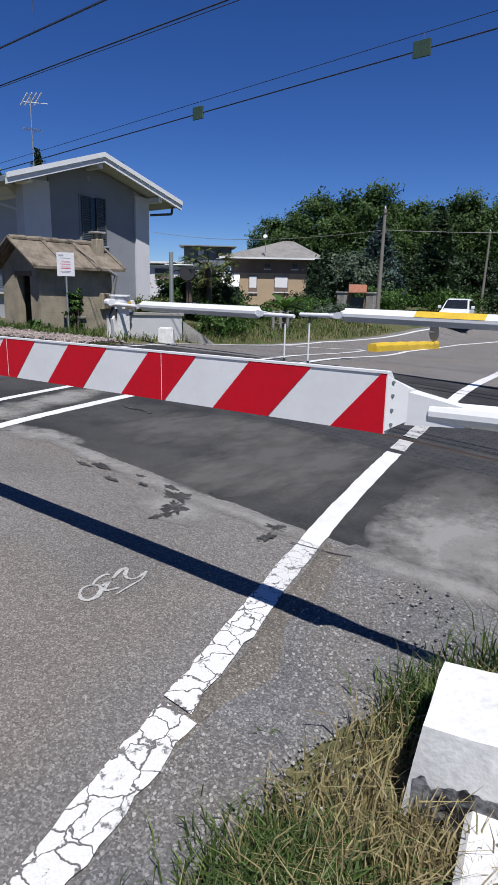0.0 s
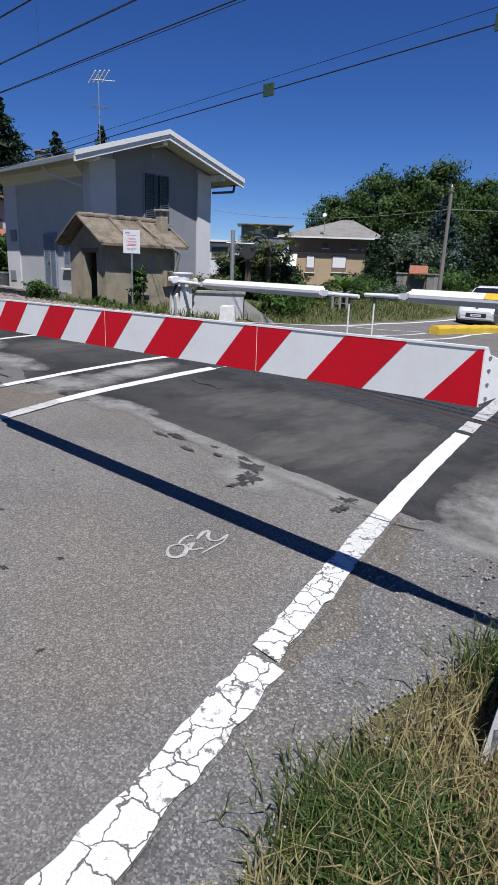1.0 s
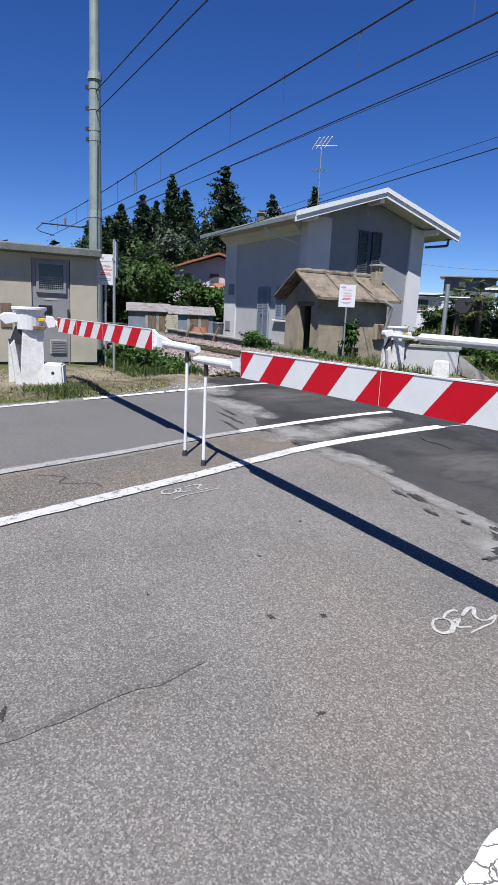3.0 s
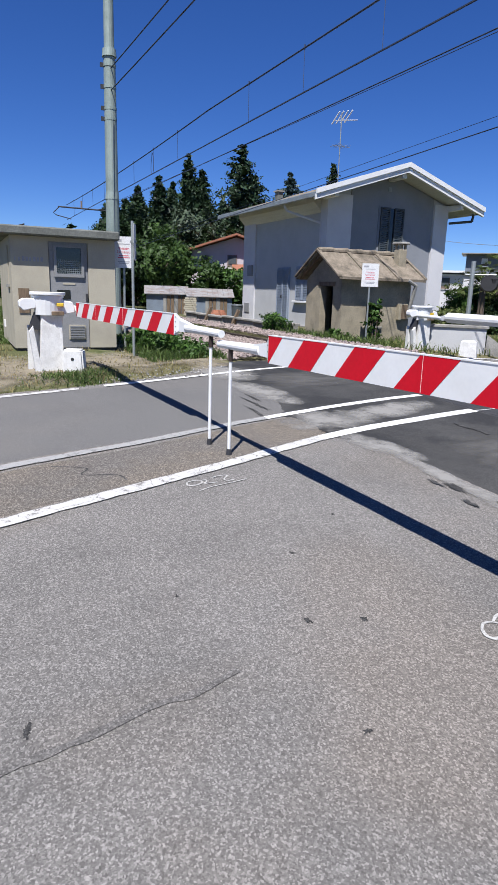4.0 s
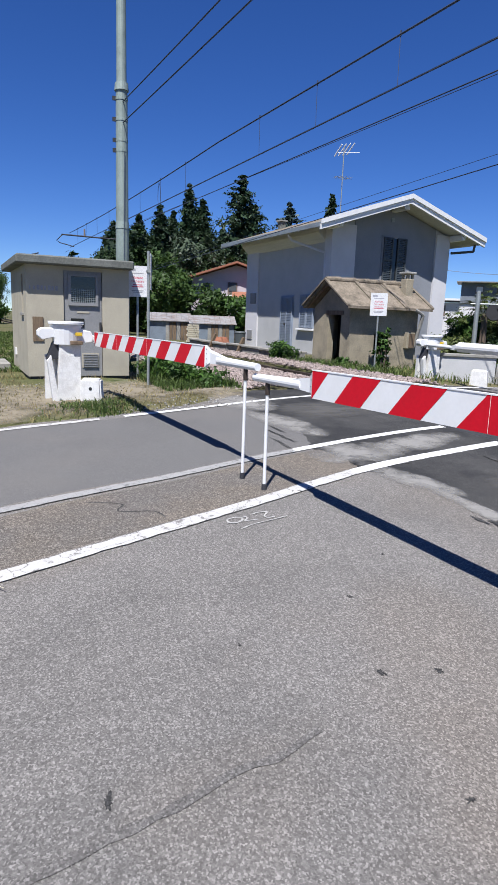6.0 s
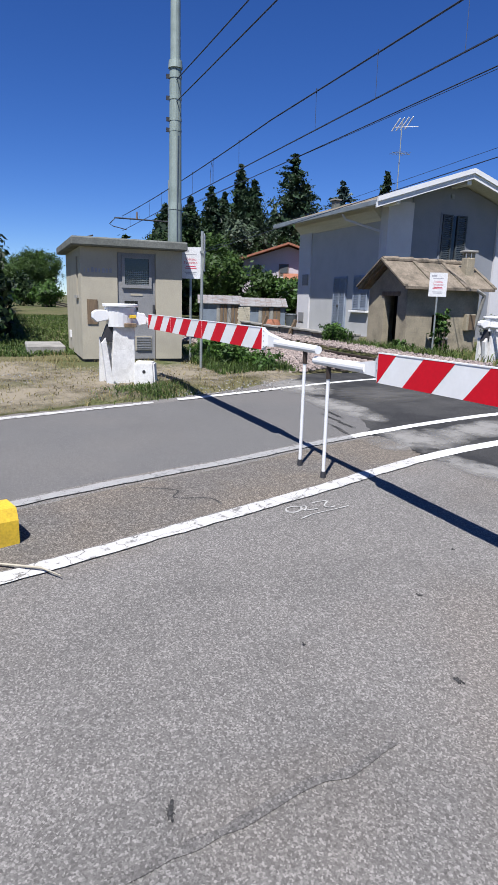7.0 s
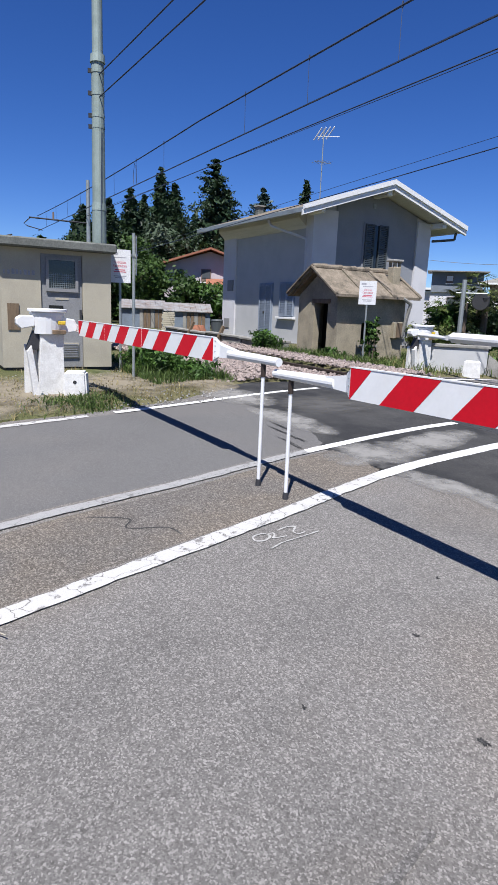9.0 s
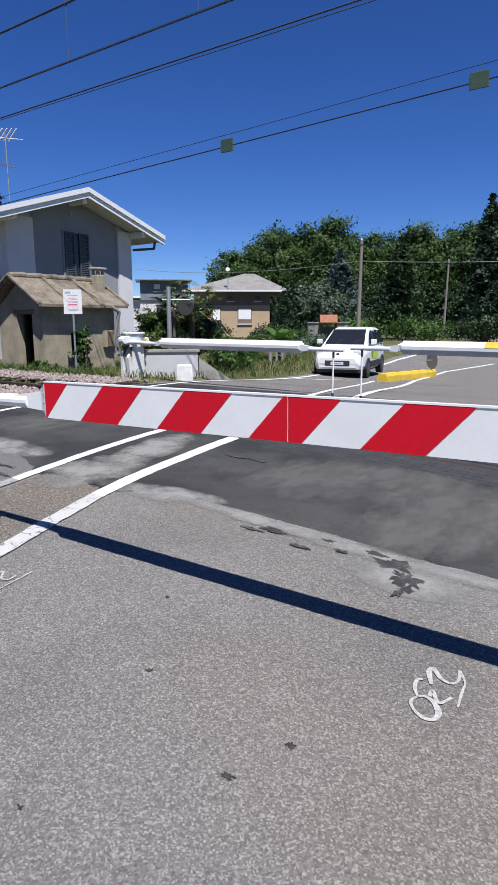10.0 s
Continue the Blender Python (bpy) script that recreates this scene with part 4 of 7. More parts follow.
bm = rod(B(), (-20.9, 19.2, 5.08), (-20.9, 19.15, 4.8), 0.05)
rod(bm, (-20.9, 19.15, 4.8), (-21.3, 18.3, 4.7), 0.05)
part("downpipe", bm, M_SHUTTER, house, "dark downpipe from the gutter")
chimney = part("chimney", box(B(), -28.9, -28.6, 14.1, 14.4, 5.8, 6.45, 0.02), M_SLAB, house)
part("cap", box(B(), -28.96, -28.54, 14.04, 14.46, 6.45, 6.51), M_CONCRETE, chimney)

ant = thing("television_antenna", pose(-25.4, 15.4, 6.44), "thin white television antenna on the house roof", "antenna")
part("mast", rod(B(), (0, 0, -0.05), (0, 0, 2.95), 0.022), M_STEEL, ant)
bm = rod(B(), (-0.1, -0.25, 2.62), (0.12, 0.75, 2.72), 0.016)
for k in range(4):
    y = -0.2 + 0.22 * k
    rod(bm, (-0.45, y, 2.55 + 0.05 * k), (0.05, y + 0.05, 2.95 + 0.05 * k), 0.026, seg=6)
part("array", bm, M_WHITE, ant)
bm = B()
for k in range(5):
    rod(bm, (-0.35, -0.3 + 0.15 * k, 1.6), (0.35, -0.3 + 0.15 * k, 1.6), 0.008, seg=5)
rod(bm, (0, -0.4, 1.6), (0, 0.5, 1.6), 0.012, seg=5)
part("lower_array", bm, M_STEEL, ant)

# ---- hut ----
hut = thing("hut", pose(0, 0, 0), "small weathered rendered hut with an old sheet roof", "hut")
X0, X1, Y0, Y1, EAVE, TOP = -16.78, -14.95, 9.0, 11.35, 2.12, 2.74
XR, ZR, ZE = -15.82, 2.88, 2.17
for poly in ([(X0, 0.05), (-16.0, 0.05), (-16.0, 1.98), (X0, 1.98)], [(-15.36, 0.05), (X1, 0.05), (X1, 1.98), (-15.36, 1.98)], [(X0, 1.98), (X1, 1.98), (X1, EAVE), (XR, TOP), (X0, EAVE)]):
    part("wall", prism(B(), poly, Y0, Y0 + 0.2, axis="y"), M_HUT, hut)
part("wall", prism(B(), [(X0, 0.05), (X1, 0.05), (X1, EAVE), (XR, TOP), (X0, EAVE)], Y1 - 0.2, Y1, axis="y"), M_HUT, hut)
part("wall", box(B(), X0, X0 + 0.2, Y0 + 0.2, Y1 - 0.2, 0.05, EAVE), M_HUT, hut)
for y0, y1, z0, z1 in ((Y0 + 0.2, 9.85, 0.05, EAVE), (10.36, Y1 - 0.2, 0.05, EAVE), (9.85, 10.36, 0.05, 0.86), (9.85, 10.36, 1.45, EAVE)):
    part("wall", box(B(), X1 - 0.2, X1, y0, y1, z0, z1), M_HUT, hut)
# added black sheet so the doorway and window openings look unlit
part("doorway_shade_sheet", box(B(), X0 + 0.25, X1 - 0.25, Y0 + 0.7, Y0 + 0.75, 0.05, 2.1), M_VOID, hut)
part("sill", box(B(), X1 - 0.15, X1 + 0.06, 9.8, 10.4, 0.8, 0.86, 0.01), M_CONCRETE, hut)
part("lintel", box(B(), -16.1, -15.26, Y0 - 0.02, Y0 + 0.1, 1.92, 2.04), M_WOOD, hut)
part("buttress", prism(B(), [(9.0, 0.2), (9.75, 0.2), (9.65, 1.35), (9.0, 1.42)], X1, X1 + 0.05), M_HUT, hut, "paler patch of render")
for s in (-1, 1):
    xe = XR + s * 1.17
    for k in range(3):
        ya, yb = 8.72 + k * 0.97, 8.72 + (k + 1) * 0.97 - 0.015
        part("roof", prism(B(), [(XR, ZR), (xe, ZE), (xe, ZE - 0.07), (XR, ZR - 0.07)], ya, yb, axis="y"), M_TILE, hut, "old roof sheet with lichen")
        part("roof_rib", prism(B(), [(XR, ZR + 0.04), (xe, ZE + 0.04), (xe, ZE - 0.01), (XR, ZR - 0.01)], ya - 0.05, ya + 0.06, axis="y"), M_TILE, hut)
    part("roof_rib", prism(B(), [(XR, ZR + 0.04), (xe, ZE + 0.04), (xe, ZE - 0.01), (XR, ZR - 0.01)], 11.57, 11.66, axis="y"), M_TILE, hut)
    part("rafter", prism(B(), [(XR, ZR - 0.08), (xe + s * -0.1, ZE - 0.02), (xe + s * -0.1, ZE - 0.08), (XR, ZR - 0.15)], 8.8, 8.88, axis="y"), M_WOOD, hut)
for k in range(6):
    part("ridge_tile", rod(B(), (XR, 8.72 + 0.49 * k, ZR), (XR, 9.2 + 0.49 * k, ZR + 0.015), 0.075, 0.085, 10), M_TILE, hut)
ch = part("chimney", box(B(), -15.5, -15.24, 11.08, 11.34, 2.2, 3.0, 0.015), M_HUT, hut, "small rendered chimney with a cowl")
part("cowl", box(B(), -15.55, -15.19, 11.03, 11.39, 3.14, 3.2, 0.015), M_CONCRETE, ch)
for a, b in ((-15.49, 11.09), (-15.31, 11.09), (-15.49, 11.27), (-15.31, 11.27)):
    part("cowl_post", box(B(), a, a + 0.06, b, b + 0.06, 3.0, 3.14), M_HUT, ch)
bm = rod(B(), (-14.68, 11.0, 2.14), (-14.68, 11.3, 2.0), 0.05)
rod(bm, (-14.68, 11.3, 2.0), (-14.9, 11.25, 1.1), 0.05)
part("downpipe", bm, M_CONCRETE, hut, "slanting grey downpipe")
mb = part("meter_cupboard", box(B(), -14.95, -14.82, 10.9, 11.2, 1.05, 1.5, 0.01), M_HUT, hut, "small meter cupboard with a wooden door")
part("cupboard_door", box(B(), -14.82, -14.8, 10.98, 11.17, 1.08, 1.47), M_WOOD, mb)

# ---- relay cabin ----
cabin = thing("relay_cabin", pose(0, 0, 0), "cream concrete relay cabin with a grey steel door", "cabin")
XF = -13.08
for y0, y1, z0, z1 in ((0.5, 1.17, 0.52, 2.57), (1.9, 2.42, 0.52, 2.57), (1.17, 1.9, 2.5, 2.57)):
    part("wall", box(B(), XF - 0.12, XF, y0, y1, z0, z1), M_CABIN, cabin)
part("wall", box(B(), -15.9, -15.78, 0.5, 2.42, 0.52, 2.57), M_CABIN, cabin)
part("wall", box(B(), -15.78, XF - 0.12, 2.3, 2.42, 0.52, 2.57), M_CABIN, cabin)
for x0, x1, z0, z1 in ((-15.78, -13.86, 0.52, 2.57), (-13.56, XF - 0.12, 0.52, 2.57), (-13.86, -13.56, 0.52, 1.7), (-13.86, -13.56, 2.42, 2.57)):
    part("wall", box(B(), x0, x1, 0.5, 0.62, z0, z1), M_CABIN, cabin)
part("plinth", box(B(), -15.85, XF - 0.03, 0.54, 2.38, 0.2, 0.52), M_DARK, cabin, "dark recessed plinth")
part("roof", box(B(), -16.1, XF + 0.24, 0.32, 2.47, 2.57, 2.73, 0.025), M_SLAB, cabin, "flat concrete roof slab with a lip")
part("slit_window", box(B(), -13.86, -13.56, 0.56, 0.6, 1.7, 2.42), M_GLASS, cabin)
part("slit_sill", box(B(), -13.9, -13.52, 0.46, 0.56, 1.64, 1.7, 0.005), M_CONCRETE, cabin)
dr = part("door", box(B(), XF - 0.1, XF - 0.03, 1.18, 1.89, 0.5, 2.5), M_GREYDOOR, cabin, "grey steel door with a meshed window")
part("door_window", box(B(), XF - 0.035, XF - 0.02, 1.3, 1.78, 1.92, 2.4), M_GLASS, dr)
bm = B()
for a0, a1, b0, b1 in ((1.26, 1.82, 1.86, 1.92), (1.26, 1.82, 2.4, 2.44), (1.26, 1.31, 1.92, 2.4), (1.77, 1.82, 1.92, 2.4)):
    box(bm, XF - 0.03, XF + 0.012, a0, a1, b0, b1)
part("window_frame", bm, M_GREYDOOR, dr)
bm = B()
for k in range(12):
    box(bm, XF - 0.018, XF - 0.012, 1.31 + 0.038 * k, 1.316 + 0.038 * k, 1.92, 2.18)
for k in range(7):
    box(bm, XF - 0.014, XF - 0.008, 1.31, 1.77, 1.93 + 0.036 * k, 1.936 + 0.036 * k)
part("mesh", bm, M_STEEL, dr)
lv = part("louvre", box(B(), XF - 0.03, XF - 0.015, 1.5, 1.82, 0.68, 0.96), M_CABIN, dr, "louvred vent low on the door")
for k in range(8):
    part("slat", box(B(), XF - 0.016, XF + 0.004, 1.52, 1.8, 0.70 + 0.032 * k, 0.716 + 0.032 * k), M_GREYDOOR, lv)
part("handle", box(B(), XF - 0.03, XF + 0.04, 1.84, 1.87, 1.4, 1.56, 0.006), M_DARK, dr)
part("label_plate", box(B(), XF - 0.03, XF - 0.022, 1.42, 1.65, 1.72, 1.755), M_CABIN, dr)
part("small_window", box(B(), XF - 0.03, XF - 0.018, 1.3, 1.55, 1.45, 1.62), M_GLASS, dr)
bo = part("board", box(B(), XF, XF + 0.02, 0.6, 0.79, 1.18, 1.63), M_WOOD, cabin, "weathered plywood board closing an opening")
for k, (w, g) in enumerate(((0.02, 0.05), (0.035, 0.05), (0.05, 0.07), (0.045, 0.06), (0.03, 0.05), (0.05, 0.065), (0.04, 0.055), (0.05, 0.06))):
    part("lettering_bar", box(B(), XF, XF + 0.003, 0.56 + 0.066 * k, 0.56 + 0.066 * k + w, 2.12, 2.12 + g + 0.02), M_SIGNGREY, cabin)
bm = rod(B(), (-14.4, 0.75, 2.72), (-14.4, 0.75, 2.84), 0.012)
rod(bm, (-14.4, 0.75, 2.84), (-14.3, 0.9, 2.88), 0.014)
part("roof_bracket", bm, M_DARK, cabin)
part("socket_box", box(B(), -15.3, -15.1, 0.47, 0.5, 0.8, 0.95), M_WHITE, cabin)
slab = thing("concrete_slab", pose(-15.5, -0.1, gz(-15.5, 0)), "low concrete slab on the grass beside the cabin", "slab")
part("block", box(B(), -0.75, 0.6, -0.35, 0.45, -0.05, 0.18, 0.02), M_CONCRETE, slab)

# ---- barriers ----
def housing(parent, hm):
    """The drive head on its whitewashed pedestal; the slanting strut stands on the side of negative y."""
    def put(name, bm, material, label="", host=None):
        o = part(name, bm, material, host or parent, label)
        if host is None:
            o.matrix_basis = hm
        return o
    bm = B()
    prism(bm, [(-0.22, -0.15), (0.17, -0.15), (0.18, 0.5), (0.19, 1.04), (-0.12, 1.04), (-0.14, 0.6)], -0.15, 0.14)
    bmesh.ops.bevel(bm, geom=bm.edges[:], offset=0.018, segments=2, affect="EDGES")
    put("pedestal", bm, M_WHITEWASH, "whitewashed concrete pedestal")
    bm = prism(B(), [(-0.30, 0.78), (-0.24, 0.86), (-0.10, -0.1), (-0.2, -0.1)], 0.02, 0.13)
    put("strut", bm, M_WHITEWASH, "slanting whitewashed strut")
    bm = prism(B(), [(-0.32, -0.15), (-0.14, -0.15), (-0.14, 0.86), (-0.30, 0.86)], -0.14, -0.06)
    put("web", bm, M_WHITEWASH, "whitewashed web behind the strut")
    # added dark plate gives the gap between strut and head its shade
    bm = prism(B(), [(-0.30, 0.8), (-0.12, 0.8), (-0.12, 1.06), (-0.2, 1.06)], -0.06, 0.06)
    put("gap_plate", bm, M_DARK, "dark plate standing in for the shaded gap above the strut")
    hd = put("drive_head", rod(B(), (0, 0.0, 1.02), (0, 0.0, 1.31), 0.2, 0.225, 20), M_WHITE, "round white drive head")
    bmesh_lid = rod(B(), (0, 0, 1.31), (0, 0, 1.355), 0.26, 0.26, 24)
    bmesh.ops.bevel(bmesh_lid, geom=bmesh_lid.edges[:], offset=0.008, segments=1, affect="EDGES")
    put("lid", bmesh_lid, M_WHITE, "flat round white lid")
    put("lid_rim", rod(B(), (0, 0, 1.275), (0, 0, 1.3), 0.235, 0.235, 24), M_WHITE)
    bm = prism(B(), [(-0.18, 1.12), (-0.36, 1.08), (-0.42, 1.14), (-0.42, 1.22), (-0.36, 1.26), (-0.18, 1.26)], -0.06, 0.1)
    bmesh.ops.bevel(bm, geom=bm.edges[:], offset=0.012, segments=1, affect="EDGES")
    lobe = put("counterweight", bm, M_WHITE, "white counterweight lobe")
    bm = prism(B(), [(0.14, 1.02), (0.36, 1.06), (0.38, 1.12), (0.34, 1.22), (0.14, 1.25)], -0.08, 0.14)
    bmesh.ops.bevel(bm, geom=bm.edges[:], offset=0.012, segments=1, affect="EDGES")
    put("boom_clamp", bm, M_WHITE, "white clamp of the boom")
    put("latch", box(B(), 0.16, 0.205, 0.1, 0.2, 1.15, 1.2, 0.006), M_YELLOW, "small yellow latch")
    put("latch_plate", box(B(), 0.16, 0.22, 0.02, 0.2, 1.02, 1.08, 0.008), M_WOOD, "rusty latch plate")
    for a in (0.1, 0.17):
        put("clamp_bolt", rod(B(), (0.14, a, 1.05), (0.165, a, 1.05), 0.014, seg=6), M_STEEL)


def barrier(m, face, back, slant, z_foot, long_root=0.0, yellow=False, drive=None):
    """A half barrier: x runs from the boom's root to its tip; face is the side away from the stripes."""
    th = thing("barrier", m, "lowered half barrier with a red and white striped boom" if not yellow else "lowered half barrier seen from its plain white back", "barrier", "half barriers of the crossing")
    n0, n1, L = 1.0, 1.21, 3.81
    bm = prism(B(), [(0, n0), (0, n1), (face * 0.03, n1 + 0.004), (face * 0.11, n0 + 0.13), (face * 0.11, n0 + 0.08), (face * 0.03, n0 - 0.004)], 0.0, L)
    boom = part("boom", bm, M_WHITE, th, "white sheet-metal boom with a wedge-shaped back")
    for k in range(9):
        a = -0.08 + 0.553 * k - (0.0 if slant > 0 else 0.0)
        pts = [(a - 0.19, n0), (a + 0.087, n0), (a + 0.277, n1), (a, n1)]
        if slant < 0:
            pts = [(L - p, q) for p, q in pts]
        # clip to the board
        def clip(poly, x, keep_less):
            out = []
            for i, p in enumerate(poly):
                q = poly[(i + 1) % len(poly)]
                ip, iq = (p[0] <= x) == keep_less or p[0] == x, (q[0] <= x) == keep_less or q[0] == x
                if ip:
                    out.append(p)
                if ip != iq:
                    t = (x - p[0]) / (q[0] - p[0])
                    out.append((x, p[1] + t * (q[1] - p[1])))
            return out
        pts = clip(clip(pts, 0.004, False), L - 0.004, True)
        if len(pts) > 2:
            part("stripe", prism(B(), pts, -face * 0.0025, face * 0.001, axis="y"), M_RED, boom, "red painted stripe")
    y0, y1 = (-0.004, 0.001) if face > 0 else (-0.001, 0.004)
    part("edge_strip", box(B(), 0, L, y0, y1, n1 - 0.003, n1 + 0.005), M_WHITE, boom, "folded white upper edge")
    for joint in (1.05, 2.21):
        part("panel_joint", box(B(), joint, joint + 0.002, -0.0035 if face > 0 else -0.001, 0.001 if face > 0 else 0.0035, n0 + 0.002, n1 - 0.002), M_WHITE, boom, "thin joint between two boom panels")
    # end caps and tapered necks
    for x, d, length in ((L, 1, 0.26), (0.0, -1, 0.2)):
        bm = B()
        a = [(x, face * q, z) for q, z in ((0.0, n0 + 0.01), (0.0, n1 - 0.01), (0.1, n0 + 0.15), (0.1, n0 + 0.05))]
        b = [(x + d * 0.07, face * q, z) for q, z in ((0.03, n0 + 0.05), (0.03, n0 + 0.16), (0.09, n0 + 0.15), (0.09, n0 + 0.05))]
        va, vb = [bm.verts.new(p) for p in a], [bm.verts.new(p) for p in b]
        bm.faces.new(va)
        bm.faces.new(vb[::-1])
        for i in range(4):
            bm.faces.new((va[i], vb[i], vb[(i + 1) % 4], va[(i + 1) % 4]))
        cap = part("end_cap", bm, M_WHITE, th, "folded white end cap with bolts")
        for zz in (0.035, 0.085, 0.135, 0.18):
            part("bolt", rod(B(), (x + d * 0.02, face * 0.012, n0 + zz), (x + d * 0.02, face * 0.0045, n0 + zz), 0.0055, seg=8), M_STEEL, cap)
        bm = B()
        a = [(x + d * 0.06, face * q, z) for q, z in ((0.028, n0 + 0.035), (0.028, n0 + 0.15), (0.095, n0 + 0.15), (0.095, n0 + 0.035))]
        b = [(x + d * (0.06 + length), face * q, z) for q, z in ((0.035, n0 + 0.05), (0.035, n0 + 0.115), (0.085, n0 + 0.115), (0.085, n0 + 0.05))]
        va, vb = [bm.verts.new(p) for p in a], [bm.verts.new(p) for p in b]
        bm.faces.new(va)
        bm.faces.new(vb[::-1])
        for i in range(4):
            bm.faces.new((va[i], vb[i], vb[(i + 1) % 4], va[(i + 1) % 4]))
        part("neck", bm, M_WHITE, th)
    part("tip", rod(B(), (L + 0.2, face * 0.06, n0 + 0.08), (L + 0.93, face * 0.06, n0 + 0.075), 0.042, 0.034, 14), M_WHITE, th, "round white tip of the boom", smooth=False)
    if long_root:
        part("root_arm", rod(B(), (-0.14, face * 0.06, n0 + 0.085), (-long_root, face * 0.06, n0 + 0.11), 0.038, 0.05, 14), M_WHITE, th)
    if yellow:
        part("yellow_band", prism(B(), [(face * 0.031, n1 + 0.0065), (face * 0.111, n0 + 0.1325), (face * 0.113, n0 + 0.13), (face * 0.029, n1 + 0.003)], 1.4, 2.5), M_YELLOW, boom, "yellow band on the back of the boom")
    xp = L + 0.72
    prop = part("prop", rod(B(), (xp, face * 0.06, z_foot + 0.05), (xp, face * 0.06, n0 + 0.0), 0.015, seg=10), M_WHITE, th, "thin white prop under the boom's tip")
    part("prop_foot", rod(B(), (xp, face * 0.06, z_foot), (xp, face * 0.06, z_foot + 0.06), 0.026, 0.022, 10), M_DARK, prop, "dark rubber foot")
    part("prop_joint", rod(B(), (xp, face * 0.06, n0 - 0.06), (xp, face * 0.06, n0 + 0.05), 0.021, seg=8), M_RAIL, prop, "rusty joint")
    if drive:
        housing(th, drive)
    return th


near_left = barrier(pose(-10.38, 1.17, 0.24, 0, 0, 4.25), 1, -1, 1, gz(-5.86, 1.55) - 0.24, long_root=0.4, drive=pose(-0.1, -0.4, 0, 0, 0, -4))
near_right = barrier(pose(-0.98, 1.885, 0.19, 0, 0.5, 184.25), -1, -1, -1, gz(-5.48, 1.6) - 0.152, long_root=1.6)
far_left = barrier(pose(-11.35, 9.5, 0.16, 0, 0, -5.3), -1, -1, 1, gz(-6.9, 9.0) - 0.16, long_root=1.05, drive=pose(-1.12, 0.08, -0.02, 0, 0, 2))
far_right = barrier(pose(-1.75, 8.75, 0.2, 0, 0, 176.5), 1, -1, 1, gz(-6.2, 9.0) - 0.2, long_root=1.8, yellow=True)


def foot_block(m, w, d, h, hole, label):
    th = thing("concrete_block", m, label, "concrete block", "whitewashed blocks")
    bm = prism(B(), [(-w / 2, -0.1), (w / 2, -0.1), (w / 2 * 0.86, h), (-w / 2 * 0.86, h)], -d / 2, d / 2, axis="y")
    bmesh.ops.bevel(bm, geom=bm.edges[:], offset=0.025, segments=2, affect="EDGES")
    part("body", bm, M_WHITEWASH, th)
    if hole:
        part("bolt_hole", rod(B(), (0.0, -d / 2 - 0.004, h * 0.6), (0.0, -d / 2 + 0.05, h * 0.6), 0.025, seg=12), M_BLACK, th)
    return th


foot_block(pose(-10.2, 1.08, gz(-10.2, 1.08), 0, 0, 68), 0.34, 0.24, 0.36, True, "small whitewashed block with a bolt hole beside the pedestal")
foot_block(pose(-11.35, 10.2, gz(-11.35, 10.2), 0, 0, 40), 0.4, 0.3, 0.36, False, "small whitewashed block in the grass of the verge")
nb = thing("concrete_block", pose(-0.49, 1.85, 0.06, 0, 0, 14), "large flaking whitewashed concrete block in the grass", "concrete block")
bm = prism(B(), [(-0.26, -0.2), (0.4, -0.2), (0.4, 0.36), (-0.2, 0.33)], -0.22, 0.16, axis="y")
bmesh.ops.subdivide_edges(bm, edges=bm.edges[:], cuts=3, use_grid_fill=True)
for v in bm.verts:
    v.co += Vector((noise.noise(v.co * 9), noise.noise(v.co * 9 + Vector((5, 0, 0))), noise.noise(v.co * 9 + Vector((0, 5, 0))))) * 0.012
part("body", bm, M_WHITEWASH, nb)
M_FLAKED = mat("flaked_black_base", (0.035, 0.035, 0.037), 0.9, dark=(0.5, 0.5, 0.5), scale=16, amount=1.0, fine=60, fine_amount=0.2, bump=0.6, bump_scale=30)
bm = B()
rim = [bm.verts.new((x, -0.223, 0.15 + 0.09 * noise.noise(Vector((x * 9, 2, 5))) + 0.05 * noise.noise(Vector((x * 30, 1, 5))))) for x in [-0.215 + 0.0122 * i for i in range(51)]]
foot = [bm.verts.new((v.co.x, -0.223, -0.2)) for v in rim]
for i in range(50):
    bm.faces.new((rim[i], rim[i + 1], foot[i + 1], foot[i]))
bmesh.ops.solidify(bm, geom=bm.faces[:], thickness=0.012)
part("base_coat", bm, M_FLAKED, nb, "flaking black coat at the foot")
part("step", box(B(), -0.05, 0.5, -0.5, -0.2, -0.2, 0.1, 0.02), M_WHITEWASH, nb)

# ---- yellow islands ----
def island(pts, w, h, label):
    th = thing("kerb_island", pose(0, 0, 0), label, "kerb")
    for i in range(len(pts) - 1):
        a, b = Vector((*pts[i], 0)), Vector((*pts[i + 1], 0))
        d = (b - a)
        ang = math.degrees(math.atan2(d.y, d.x))
        n = max(1, round(d.length / 1.0))
        for k in range(n):
            c = a + d * (k + 0.5) / n
            l = d.length / n / 2 - 0.004
            bm = prism(B(), [(-w / 2, -0.1), (w / 2, -0.1), (w / 2, h * 0.7), (w / 2 * 0.75, h), (-w / 2 * 0.75, h), (-w / 2, h * 0.7)], -l, l)
            o = part("kerbstone", bm, M_YELLOW, th)
            o.matrix_basis = pose(c.x, c.y, gz(c.x, c.y), 0, 0, ang)
    return th


